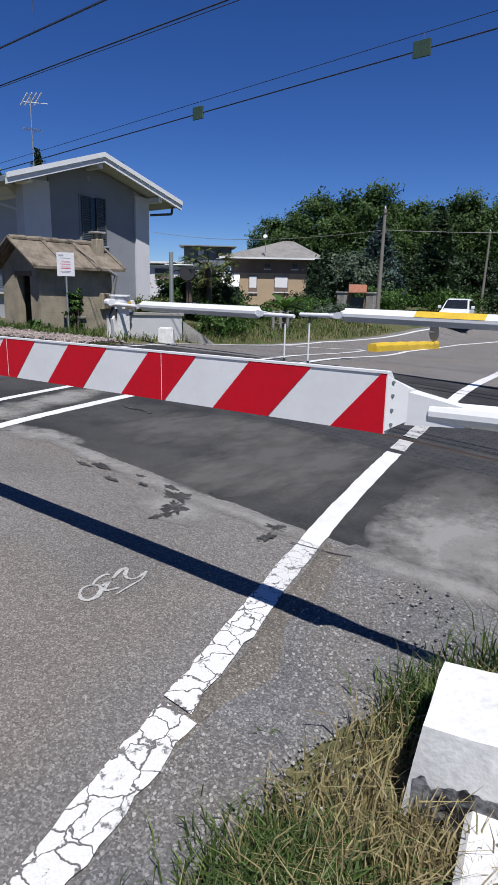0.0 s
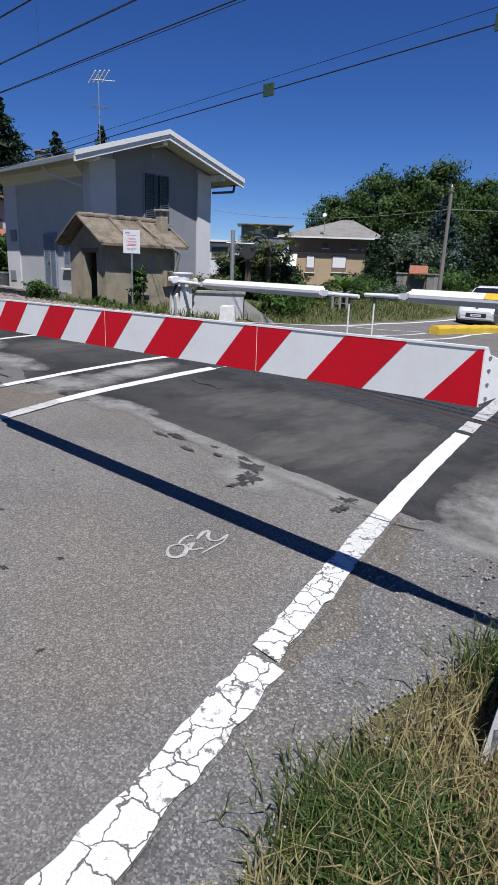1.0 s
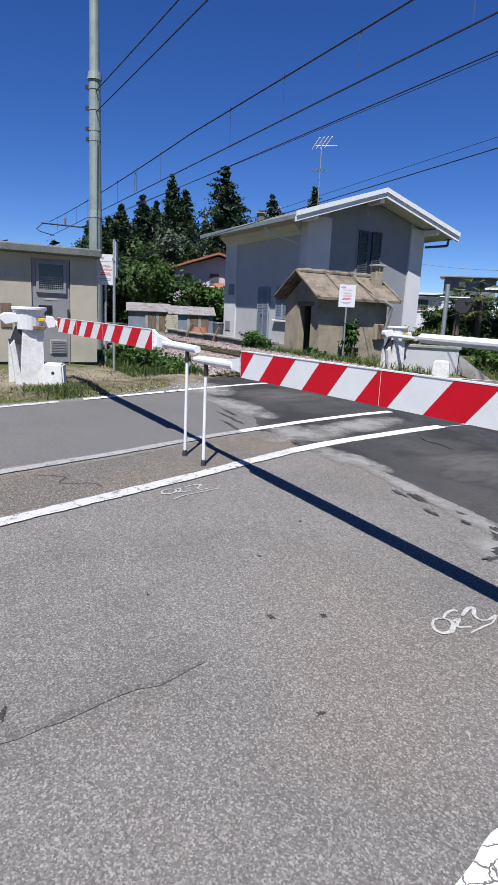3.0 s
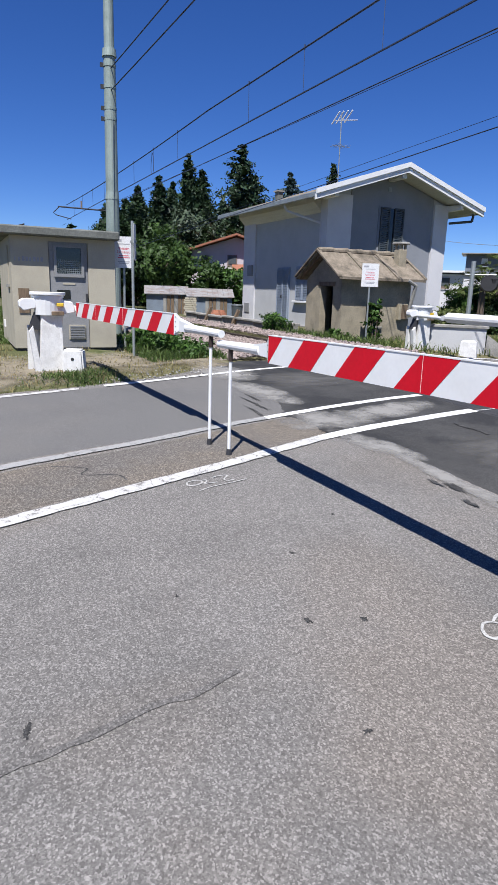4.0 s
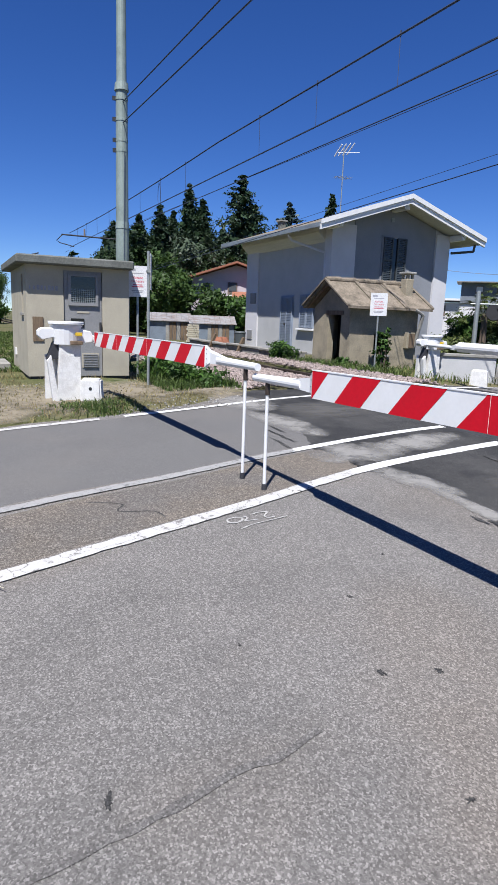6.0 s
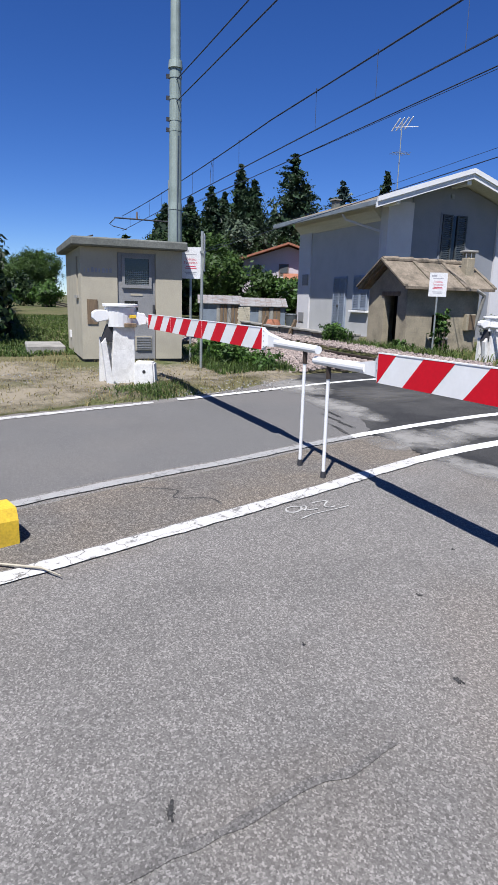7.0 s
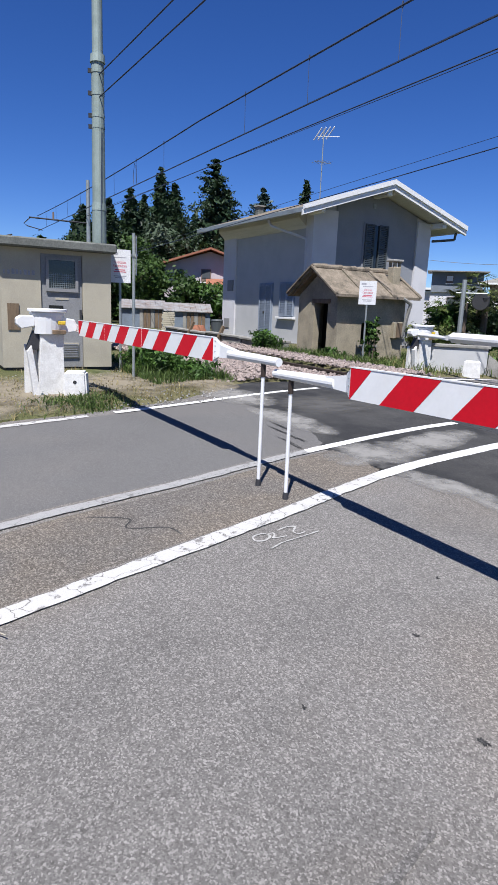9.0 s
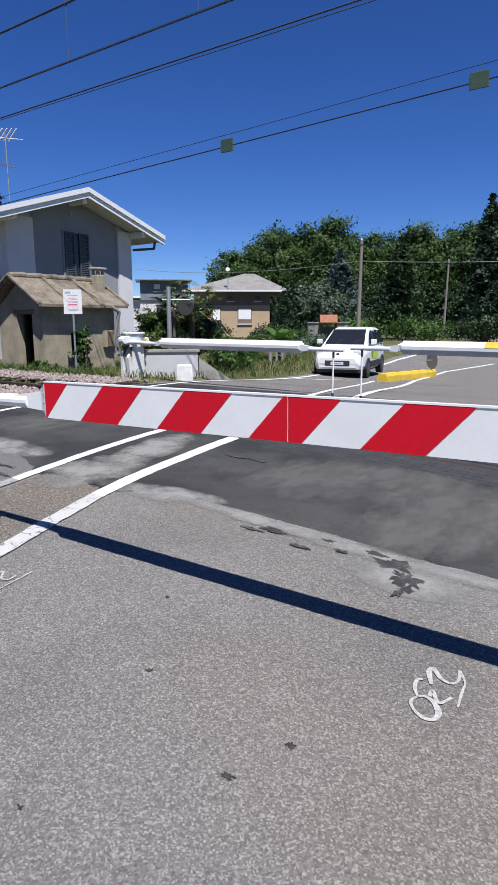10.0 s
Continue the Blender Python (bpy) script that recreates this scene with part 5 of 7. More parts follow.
island([(-9.0, 16.1), (-8.95, 18.0), (-9.2, 20.9)], 0.3, 0.24, "yellow painted kerb island in the middle of the road")
island([(-5.12, -0.86), (-4.6, -2.6)], 0.26, 0.25, "yellow painted kerb end in the middle strip")
rs = thing("traffic_sign", pose(-9.1, 20.5, gz(-9.1, 20.5)), "round traffic sign on a short post seen from its grey back", "sign")
part("post", rod(B(), (0, 0, 0), (0, 0, 0.9), 0.03), M_STEEL, rs)
part("disc", rod(B(), (0.02, -0.045, 0.58), (0.03, -0.03, 0.58), 0.31, seg=28), M_GREYDOOR, rs)
part("rail", box(B(), -0.2, 0.2, -0.06, -0.045, 0.56, 0.6), M_STEEL, rs)

# ---- signs at the track ----
def words(text, size, x, z, material, parent, y=-0.004):
    cu = bpy.data.curves.new("words", "FONT")
    cu.body, cu.size, cu.align_x, cu.extrude = text, size, "CENTER", 0.0008
    tmp = bpy.data.objects.new("words", cu)
    scene.collection.objects.link(tmp)
    dg = bpy.context.evaluated_depsgraph_get()
    me = bpy.data.meshes.new_from_object(tmp.evaluated_get(dg))
    bpy.data.objects.remove(tmp)
    me.materials.clear()
    me.materials.append(material)
    ob = new("lettering", me)
    ob.parent = parent
    ob.matrix_basis = pose(x, y, z, 90, 0, 0)
    return ob


def notice(m, w, h, post_h, plate_z, post_x=0.0):
    th = thing("notice_sign", m, "white notice plate with red lettering on a grey post", "sign", "notice signs at the track")
    part("post", rod(B(), (post_x, 0.03, -0.2), (post_x, 0.03, post_h), 0.025, seg=10), M_STEEL, th)
    pl = part("plate", box(B(), -w / 2, w / 2, -0.003, 0.003, plate_z, plate_z + h), M_SIGN, th)
    for s in (-1, 1):
        part("edge", box(B(), s * w / 2 - 0.004, s * w / 2 + 0.004, -0.006, 0.012, plate_z, plate_z + h), M_SIGN, pl)
    t = plate_z + h
    words("Vietato", h * 0.125, 0, t - h * 0.42, M_SIGNRED, pl)
    words("l'accesso", h * 0.125, 0, t - h * 0.53, M_SIGNRED, pl)
    for k, (z, l) in enumerate(((0.61, 0.5), (0.67, 0.6), (0.80, 0.62), (0.85, 0.5), (0.24, 0.62))):
        part("lettering_bar", box(B(), -w * l / 2, w * l / 2, -0.0045, -0.003, t - h * z - 0.008, t - h * z + 0.008), M_SIGNRED if k in (0, 1) else M_SIGNGREY, pl)
    part("emblem", box(B(), -w * 0.4, -w * 0.1, -0.0045, -0.003, t - h * 0.17, t - h * 0.09), M_SIGNGREY, pl)
    return th


notice(pose(-13.2, 2.63, 0.42, 0, 0, 74), 0.38, 0.60, 2.2, 1.66)
notice(pose(-14.12, 9.3, 0.35, 0, 0, 52), 0.42, 0.58, 2.05, 1.57)
sp = thing("sign_post", pose(-11.82, 2.44, 0.42), "tall grey steel post with a plate seen edge-on", "post")
part("post", rod(B(), (0, 0, -0.2), (0, 0, 2.42), 0.026, seg=10), M_STEEL, sp)
pp = part("plate", box(B(), -0.2, 0.2, 0.04, 0.046, 1.75, 2.37), M_SIGN, sp)
pp.matrix_basis = pose(0, 0, 0, 0, 0, -20)
part("clamp", box(B(), -0.04, 0.04, -0.03, 0.06, 2.05, 2.09), M_STEEL, sp)

# ---- overhead line ----
mast = thing("catenary_mast", pose(-18.0, 3.56, 0.3), "tall tapered grey steel mast of the railway's overhead line", "mast")
for z0, z1, r0, r1 in ((0, 3.8, 0.19, 0.175), (3.8, 7.2, 0.165, 0.15), (7.2, 11.0, 0.13, 0.115)):
    part("shaft", rod(B(), (0, 0, z0), (0, 0, z1), r0, r1, 18), M_MAST, mast, smooth=False)
for z in (3.8, 7.2):
    part("sleeve", rod(B(), (0, 0, z - 0.12), (0, 0, z + 0.06), 0.185, 0.17, 18), M_MAST, mast)
for z in (5.6, 5.85, 6.35, 6.85):
    cl = part("clamp", rod(B(), (0, 0, z), (0, 0, z + 0.06), 0.165 if z < 6.9 else 0.15, seg=14), M_MAST, mast)
    part("bracket", box(B(), -0.02, 0.02, -0.24, -0.13, z - 0.02, z + 0.08), M_DARK, cl)
part("earth_wire", rod(B(), (0.18, 0.0, 1.0), (0.19, 0.02, 5.6), 0.008, seg=5), M_WIRE, mast)
m2 = thing("catenary_mast", pose(-41.5, 9.3, 0.3), "distant overhead line mast with a cantilever arm", "mast")
part("shaft", rod(B(), (0, 0, 0), (0, 0, 8.6), 0.16, 0.11, 10), M_STEEL, m2)
part("cantilever", rod(B(), (0, 0, 6.1), (0, -3.5, 6.12), 0.045), M_DARK, m2)
part("insulator", rod(B(), (0, -2.1, 6.11), (0, -2.1, 6.55), 0.06, 0.05, 8), M_BROWN, m2)
part("drop_bracket", tube(B(), [(0, -3.45, 6.1), (0, -3.8, 5.75), (0, -3.6, 5.62), (0, -2.75, 5.45)], 0.03), M_DARK, m2)
m3 = thing("catenary_mast", pose(45.0, 3.6, 0.2), "grey steel mast of the railway's overhead line", "mast")
part("shaft", rod(B(), (0, 0, 0), (0, 0, 10.0), 0.18, 0.12, 10), M_STEEL, m3)
part("cantilever", rod(B(), (0, 0, 6.3), (0, 2.7, 6.05), 0.03), M_STEEL, m3)


def wire(name, pts, r, label, material=None):
    bm = tube(B(), pts, r)
    return tagged(part(name, bm, material or M_WIRE), label, "wire")


def sagging(x0, x1, y, z0, sag, n=24, span=None):
    return [(x0 + (x1 - x0) * i / n, y, z0 - sag * 4 * (i / n) * (1 - i / n)) for i in range(n + 1)]


ol = thing("overhead_line", pose(0, 0, 0), "contact wire and carrying cable with droppers above the track", "overhead line")
for x0, x1 in ((-41.5, -18.0), (-18.0, 45.0)):
    carry = sagging(x0, x1, 6.28, 6.54, 0.12)
    bm = tube(B(), carry, 0.018)
    part("carrying_cable", bm, M_WIRE, ol)
    part("contact_wire", rod(B(), (x0, 6.3, 5.69), (x1, 6.3, 5.69), 0.018, seg=6), M_WIRE, ol)
    n = int((x1 - x0) / 2.6)
    for i in range(1, n):
        x = x0 + (x1 - x0) * i / n
        u = i / n
        zc = 6.54 - 0.12 * 4 * u * (1 - u)
        part("dropper", rod(B(), (x, 6.29, 5.69), (x, 6.28, zc), 0.006, seg=4), M_WIRE, ol)
        part("dropper_clip", rod(B(), (x, 6.28, zc - 0.03), (x, 6.28, zc + 0.06), 0.016, seg=5), M_WIRE, ol)
part("bypass_loop", tube(B(), [(-23.5, 6.29, 5.7), (-23.75, 6.35, 5.95), (-23.8, 6.38, 6.25), (-23.55, 6.33, 6.44), (-23.3, 6.3, 6.2), (-23.25, 6.29, 5.75)], 0.009), M_WIRE, ol)
wire("feeder_cable", sagging(-18.0, 45.0, 3.56, 7.1, 0.5), 0.014, "dark feeder cable strung between the masts")
wire("feeder_cable", sagging(-18.0, 45.0, 3.56, 6.6, 0.4), 0.014, "dark feeder cable strung between the masts")
wire("return_cable", sagging(-41.5, 45.0, 9.15, 6.8, 0.15), 0.015, "dark return cable above the far side of the track")
wire("return_cable", sagging(-41.5, 45.0, 9.15, 6.92, 0.35), 0.008, "thin dark cable above the far side of the track")
for x in (45.0,):
    rp = thing("cable_mast", pose(x, 9.02, 0.0), "grey steel mast carrying the return cables", "mast")
    part("shaft", rod(B(), (0, 0, 0), (0, 0, 7.2), 0.13, 0.09, 10), M_STEEL, rp)
hg = thing("height_gauge", pose(0, 0, 0), "warning wires with green plates strung across the road", "height gauge")
bm = rod(B(), (-66.0, 9.3, 3.0), (12.0, 9.3, 5.73), 0.012, seg=5)
part("lower_wire", bm, M_WIRE, hg)
part("upper_wire", rod(B(), (-66.0, 9.35, 3.05), (12.0, 9.35, 6.02), 0.006, seg=5), M_WIRE, hg)
for x, z in ((-9.36, 4.98), (-4.72, 5.145), (-0.3, 5.3)):
    pl = part("plate", box(B(), x - 0.14, x + 0.14, 9.28, 9.31, z - 0.1, z + 0.13, 0.004), M_GREEN_PLATE, hg, "small green height plate")
    part("hanger", rod(B(), (x, 9.31, z + 0.1), (x, 9.34, z + 0.24), 0.004, seg=4), M_WIRE, pl)
for x in (-66.0, 12.0):
    part("mast", rod(B(), (x, 9.32, 0.0), (x, 9.32, 6.3), 0.12, 0.09, 10), M_STEEL, hg)

# ---- far verge: signal, walls, fence ----
sg = thing("crossing_signal", pose(-15.5, 14.17, 0.28), "grey signal post with a black road signal seen from behind", "signal")
part("post", rod(B(), (0, 0, -0.2), (0, 0, 2.55), 0.075, 0.07, 12), M_STEEL, sg)
part("arm", rod(B(), (-0.15, -0.15, 2.15), (0.5, 0.5, 2.15), 0.025), M_STEEL, sg)
part("lamp_housing", rod(B(), (0.33, 0.42, 1.9), (0.42, 0.31, 1.9), 0.27, 0.24, 20), M_BLACK, sg)
part("hood", rod(B(), (0.45, 0.5, 1.78), (0.47, 0.45, 2.05), 0.1, 0.12, 10), M_BLACK, sg)
lw = thing("garden_wall", pose(0, 0, 0), "low pale concrete wall with a coping beside the barrier drive", "wall", kind="structure")
wallm = pose(-12.15, 10.45, 0.25, 0, 0, 47)
# pale wall panel, greyed in colour for the shade on this face
o = part("panel", box(B(), -0.55, 0.75, -0.09, 0.09, -0.2, 0.75), M_SIDE, lw)
o.matrix_basis = wallm
o = part("coping", box(B(), -0.6, 0.8, -0.13, 0.13, 0.75, 0.82, 0.01), M_CONCRETE, lw)
o.matrix_basis = wallm
o = part("slanting_stone", prism(B(), [(0.75, -0.1), (1.8, -0.1), (0.78, 0.62)], -0.06, 0.06, axis="y"), M_CONCRETE, lw)
o.matrix_basis = wallm
fence = thing("garden_fence", pose(0, 0, 0), "white garden fence along the verge", "fence")
fp = [(-13.9, 17.6), (-14.3, 19.4)]
for (xa, ya), (xb, yb) in zip(fp, fp[1:]):
    d = math.hypot(xb - xa, yb - ya)
    n = 3
    for k in range(n):
        u = k / n
        x, y = xa + (xb - xa) * u, ya + (yb - ya) * u
        z = gz(x, y)
        part("post", box(B(), x - 0.04, x + 0.04, y - 0.04, y + 0.04, z - 0.1, z + 0.7, 0.01), M_CONCRETE, fence)
        x2, y2 = xa + (xb - xa) * (k + 1) / n, ya + (yb - ya) * (k + 1) / n
        for h in (0.3, 0.7):
            part("rail", rod(B(), (x, y, z + h), (x2, y2, gz(x2, y2) + h - 0.08), 0.018, seg=6), M_CONCRETE, fence)
for x, y in ((-23.4, 37.3), (-21.7, 38.3)):
    gp = thing("gate_pillar", pose(x, y, gz(x, y)), "square grey gate pillar", "pillar", "gate pillars")
    part("pillar", box(B(), -0.3, 0.3, -0.3, 0.3, -0.2, 1.35, 0.02), M_CONCRETE, gp)
    part("cap", box(B(), -0.36, 0.36, -0.36, 0.36, 1.35, 1.45, 0.02), M_CONCRETE, gp)

# low retaining wall along the track and clutter behind it
rw = thing("retaining_wall", pose(0, 0, 0), "low stained concrete wall along the track", "wall", kind="structure")
for k in range(7):
    x0 = -27.2 + k * 1.4
    part("panel", box(B(), x0, x0 + 1.38, 8.95 + 0.03 * (k % 2), 9.15, 0.1, 0.72 - 0.02 * (k % 3), 0.02), M_CONCRETE, rw)
    part("coping", box(B(), x0, x0 + 1.39, 8.9, 9.2, 0.72 - 0.02 * (k % 3), 0.79 - 0.02 * (k % 3), 0.01), M_CONCRETE, rw)
for x, z in ((-21.9, 0.3), (-24.6, 0.35)):
    bmx = box(B(), -0.06, 0.06, -0.05, 0.05, 0, 0.8)
    pb = part("leaning_board", bmx, M_WOOD)
    pb.matrix_basis = pose(x, 8.8, z, -18, 14, 0)
    tagged(pb, "old wooden board leaning on the low wall", "board")


def shed(m, length, width, eave, ridge, label):
    th = thing("shed", m, label, "shed", "garden sheds")
    part("wall", prism(B(), [(-width / 2, -0.2), (width / 2, -0.2), (width / 2, eave), (0, ridge), (-width / 2, eave)], 0, length), M_SHEDPAINT, th)
    for s in (-1, 1):
        n = 9
        for k in range(n):
            a, b = -0.12 + (length + 0.24) * k / n, -0.12 + (length + 0.24) * (k + 1) / n - 0.01
            part("roof_sheet", prism(B(), [(0, ridge + 0.05), (s * (width / 2 + 0.15), eave - 0.02), (s * (width / 2 + 0.15), eave - 0.05), (0, ridge + 0.02)], a, b), M_CORRUGATED, th)
    for k in range(6):
        part("door_board", box(B(), 0.9 + 0.2 * k, 1.07 + 0.2 * k, -width / 2 - 0.04, -width / 2 - 0.01, 0.0, eave - 0.08 - 0.03 * (k % 2)), M_WOOD if k % 3 else M_CONCRETE, th)
    return th


shed(pose(-34.7, 9.3, 0.3, 0, 0, 74), 2.2, 2.2, 1.2, 1.56, "grey-blue garden shed with a rusty sheet roof")
shed(pose(-33.6, 11.35, 0.3, 0, 0, 72), 2.35, 2.2, 1.12, 1.48, "grey-blue garden shed with a rusty sheet roof")
st = thing("board_stack", pose(-30.9, 10.5, 0.45, 0, 0, 70), "stack of pale yellow boards beside the sheds", "boards")
for k in range(9):
    part("board", box(B(), -0.33 + 0.03 * (k % 3), 0.3 + 0.02 * (k % 2), -0.3, 0.3 + 0.03 * (k % 2), 0.1 * k, 0.1 * k + 0.09, 0.005), M_CABIN, st)
bb = thing("rubbish_bin", pose(-28.4, 12.0, 0.3), "dark plastic rubbish bin beside the house", "bin")
part("body", rod(B(), (0, 0, 0), (0, 0, 0.75), 0.24, 0.28, 14), M_SHUTTER, bb)
part("lid", rod(B(), (0, 0, 0.75), (0, 0, 0.82), 0.3, 0.24, 14), M_SHUTTER, bb)
wb = thing("wheelbarrow_tub", pose(-29.3, 11.4, 0.38), "upturned rusty orange tub", "tub")
part("tub", rod(B(), (0, 0, 0), (0, 0, 0.42), 0.5, 0.3, 16), M_TERRACOTTA, wb)

# ---- plants ----
class Leaves:
    """Collects leaf blades as loose quads in one mesh."""

    def __init__(self, seed):
        self.v, self.f, self.r = [], [], random.Random(seed)

    def quad(self, c, u, w):
        a = len(self.v)
        self.v += [tuple(c - u), tuple(c - w * 0.9 + u * 0.1), tuple(c + u), tuple(c + w * 0.9 - u * 0.1)]
        self.f.append((a, a + 1, a + 2, a + 3))

    def loose(self, c, size, flat=0.0, out=None):
        r = self.r
        n = Vector((r.gauss(0, 1), r.gauss(0, 1), r.gauss(0, 1) + flat))
        n = (n * 0.75 + out * 1.5 if out else n).normalized()
        u = n.orthogonal().normalized()
        u.rotate(Matrix.Rotation(r.uniform(0, 6.28), 3, n))
        s = size * r.uniform(0.6, 1.4)
        self.quad(Vector(c), u * s, n.cross(u) * s * 0.55)

    def clump(self, c, radius, n, size, out=None):
        r = self.r
        for _ in range(n):
            self.loose(Vector(c) + Vector((r.gauss(0, 0.43), r.gauss(0, 0.43), r.gauss(0, 0.38))) * radius, size, 0.0, out)

    def crown(self, c, rx, ry, rz, clumps, per, size, shell=0.6):
        r = self.r
        for _ in range(clumps):
            d = Vector((r.gauss(0, 1), r.gauss(0, 1), r.gauss(0, 1))).normalized()
            k = r.uniform(shell, 1.0) * (1 + 0.28 * noise.noise(d * 2.2 + Vector(c)))
            p = Vector(c) + Vector((d.x * rx, d.y * ry, d.z * rz)) * k
            self.clump(p, 0.24 * (rx + ry) / 2 * r.uniform(0.7, 1.3), per, size, (d + Vector((0, 0, 0.35)) + Vector((r.gauss(0, 1), r.gauss(0, 1), r.gauss(0, 1))) * 0.35).normalized())

    def make(self, name, material, parent=None, label=""):
        return raw(name, self.v, self.f, material, parent, label)


def broad_tree(m, seed, height, radius, material, label, leaf=0.3, clumps=90, per=42):
    th = thing("tree", m, label, "tree")
    r = random.Random(seed)
    bm = rod(B(), (0, 0, -0.3), (0, 0, height * 0.5), radius * 0.07, radius * 0.045, 8)
    for k in range(6):
        a = k * 1.05 + r.random()
        z = height * r.uniform(0.28, 0.5)
        rod(bm, (0, 0, z), (math.cos(a) * radius * 0.6, math.sin(a) * radius * 0.6, z + height * 0.25), radius * 0.03, radius * 0.012, 5)
    part("trunk", bm, M_BARK, th)
    L = Leaves(seed)
    L.crown((0, 0, height * 0.62), radius, radius, height * 0.36, clumps, per, leaf)
    L.crown((0, 0, height * 0.33), radius * 0.85, radius * 0.85, height * 0.22, clumps // 3, per, leaf)
    L.make("crown", material, th)
    return th


def conifer(m, seed, height, radius, material, label, droop=0.25, layers=26, leaf=0.28, per=16, bare=0.08):
    layers, per, leaf, radius = layers * 2, int(per * 1.3), leaf * 0.62, radius * 1.45
    th = thing("conifer", m, label, "tree")
    part("trunk", rod(B(), (0, 0, -0.3), (0, 0, height * 0.97), height * 0.02, 0.02, 7), M_BARK, th)
    L = Leaves(seed)
    r = L.r
    for i in range(layers):
        u = bare + (1 - bare) * (i + r.random()) / layers
        z = height * u
        reach = radius * (1 - u) ** 0.85 * (0.92 + 0.12 * r.random()) + 0.1
        n = 5 + int(7 * (1 - u))
        for k in range(n):
            a, s = r.uniform(0, 6.28), r.uniform(0.1, 0.6)
            L.loose((math.cos(a) * reach * s, math.sin(a) * reach * s, z - r.random() * 0.4), leaf * 2.6 * min(1.0, reach * 0.6 + 0.3), 0.0)
        for k in range(n):
            a = r.uniform(0, 6.28)
            l = reach * (0.9 + 0.45 * noise.noise(Vector((math.cos(a) * 1.3, math.sin(a) * 1.3, u * 9 + height)))) * r.uniform(0.75, 1.12)
            for j in range(per):
                s = (j + r.random()) / per
                p = Vector((math.cos(a) * l * s, math.sin(a) * l * s, z - droop * l * s * s + 0.1 * l * s))
                p += Vector((r.gauss(0, 1), r.gauss(0, 1), r.gauss(0, 0.7))) * 0.13 * (0.4 + l * 0.4)
                L.loose(p, leaf * (1.1 - 0.5 * s), 0.8)
    L.make("crown", material, th)
    return th


def bush(x, y, rx, ry, h, material, seed, label, leaf=0.07, clumps=60, per=30, name="bush", base=None):
    z = gz(x, y) if base is None else base
    th = thing(name, pose(x, y, z), label, "bush")
    L = Leaves(seed)
    L.crown((0, 0, h * 0.48), rx, ry, h * 0.5, clumps, per, leaf, 0.35)
    bm = B()
    for k in range(5):
        a = k * 1.3
        rod(bm, (0.05 * math.cos(a), 0.05 * math.sin(a), -0.1), (rx * 0.5 * math.cos(a), ry * 0.5 * math.sin(a), h * 0.6), 0.02 + 0.01 * rx, 0.008, 5)
    part("stems", bm, M_BARK, th)
    L.make("foliage", material, th)
    return th


def scaled(x, y, turn, s, sz=None):
    return pose(x, y, gz(x, y), 0, 0, turn) @ Matrix.Diagonal((s, s, sz or s, 1))


GREEN = "tall leafy deciduous tree at the edge of the wood"
kinds = [broad_tree(scaled(-49.0, 63.0, 0, 0.8), 21, 13.2, 4.6, M_LEAF, GREEN, 0.2, 170, 100), broad_tree(scaled(-45.0, 66.0, 0, 0.9), 22, 14.6, 5.0, M_LEAF, GREEN, 0.2, 180, 100), broad_tree(scaled(-40.5, 69.0, 0, 0.95), 23, 15.2, 5.0, M_LEAF, GREEN, 0.2, 180, 100)]
rw_ = random.Random(77)
for k in range(30):
    u = k % 15 / 14.0
    row = k // 15
    x, y = -50.5 + 34 * u + rw_.uniform(-1, 1), 61.0 + 18.0 * u ** 0.8 + 6.0 * row + rw_.uniform(-1.5, 1.5)
    s = 0.95 * (0.52 + 0.42 * smoothstep(0.0, 0.35, u)) * rw_.uniform(0.9, 1.06)
    tagged(copy_thing(kinds[k % 3], scaled(x, y, rw_.uniform(0, 360), s)), group="trees of the wood")
for k in range(14):
    u = k / 13.0
    x, y = -47.5 + 33 * u, 57.5 + 17.0 * u ** 0.8
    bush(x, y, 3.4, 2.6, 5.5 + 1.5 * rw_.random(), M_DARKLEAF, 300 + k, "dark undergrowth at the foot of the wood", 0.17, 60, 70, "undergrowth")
conifer(scaled(-31.5, 56.5, 0, 1), 41, 8.6, 3.6, M_CEDAR, "blue-grey cedar in front of the wood", 0.35, 22, 0.34, 18)
conifer(scaled(-22.5, 50.0, 0, 1), 42, 8.2, 3.0, M_DARKLEAF, "broad dark conifer beside the road", 0.2, 26, 0.3, 18)
conifer(scaled(-17.5, 58.0, 0, 1), 43, 12.5, 3.2, M_FIR, "tall dark fir behind the road", 0.25, 26, 0.32, 16)
bush(-27.0, 44.0, 3.2, 2.6, 4.9, M_OLIVE, 51, "large silvery green bush behind the gate", 0.14, 120, 46)
bush(-30.0, 46.0, 1.6, 1.6, 4.2, M_BUSH, 52, "yellow-green young tree behind the gate", 0.13, 60, 36)
bush(-22.5, 41.5, 2.6, 1.6, 1.9, M_BUSH, 53, "low bright green bush beside the road", 0.1, 90, 36)
bush(-19.0, 46.0, 3.0, 1.6, 1.7, M_BUSH, 54, "low bright green hedge beside the road", 0.1, 90, 36)
bush(-15.5, 50.0, 3.0, 1.6, 1.9, M_DARKLEAF, 55, "dark green hedge beside the road", 0.12, 80, 36)
conifer(scaled(-28.6, 42.6, 0, 1), 44, 4.6, 1.7, M_DARKLEAF, "dense dark conifer in front of the beige house", 0.1, 30, 0.16, 20, 0.0)
conifer(scaled(-28.2, 41.0, 0, 1), 45, 3.8, 1.3, M_FIR, "dense dark conifer in front of the beige house", 0.1, 26, 0.16, 18, 0.0)
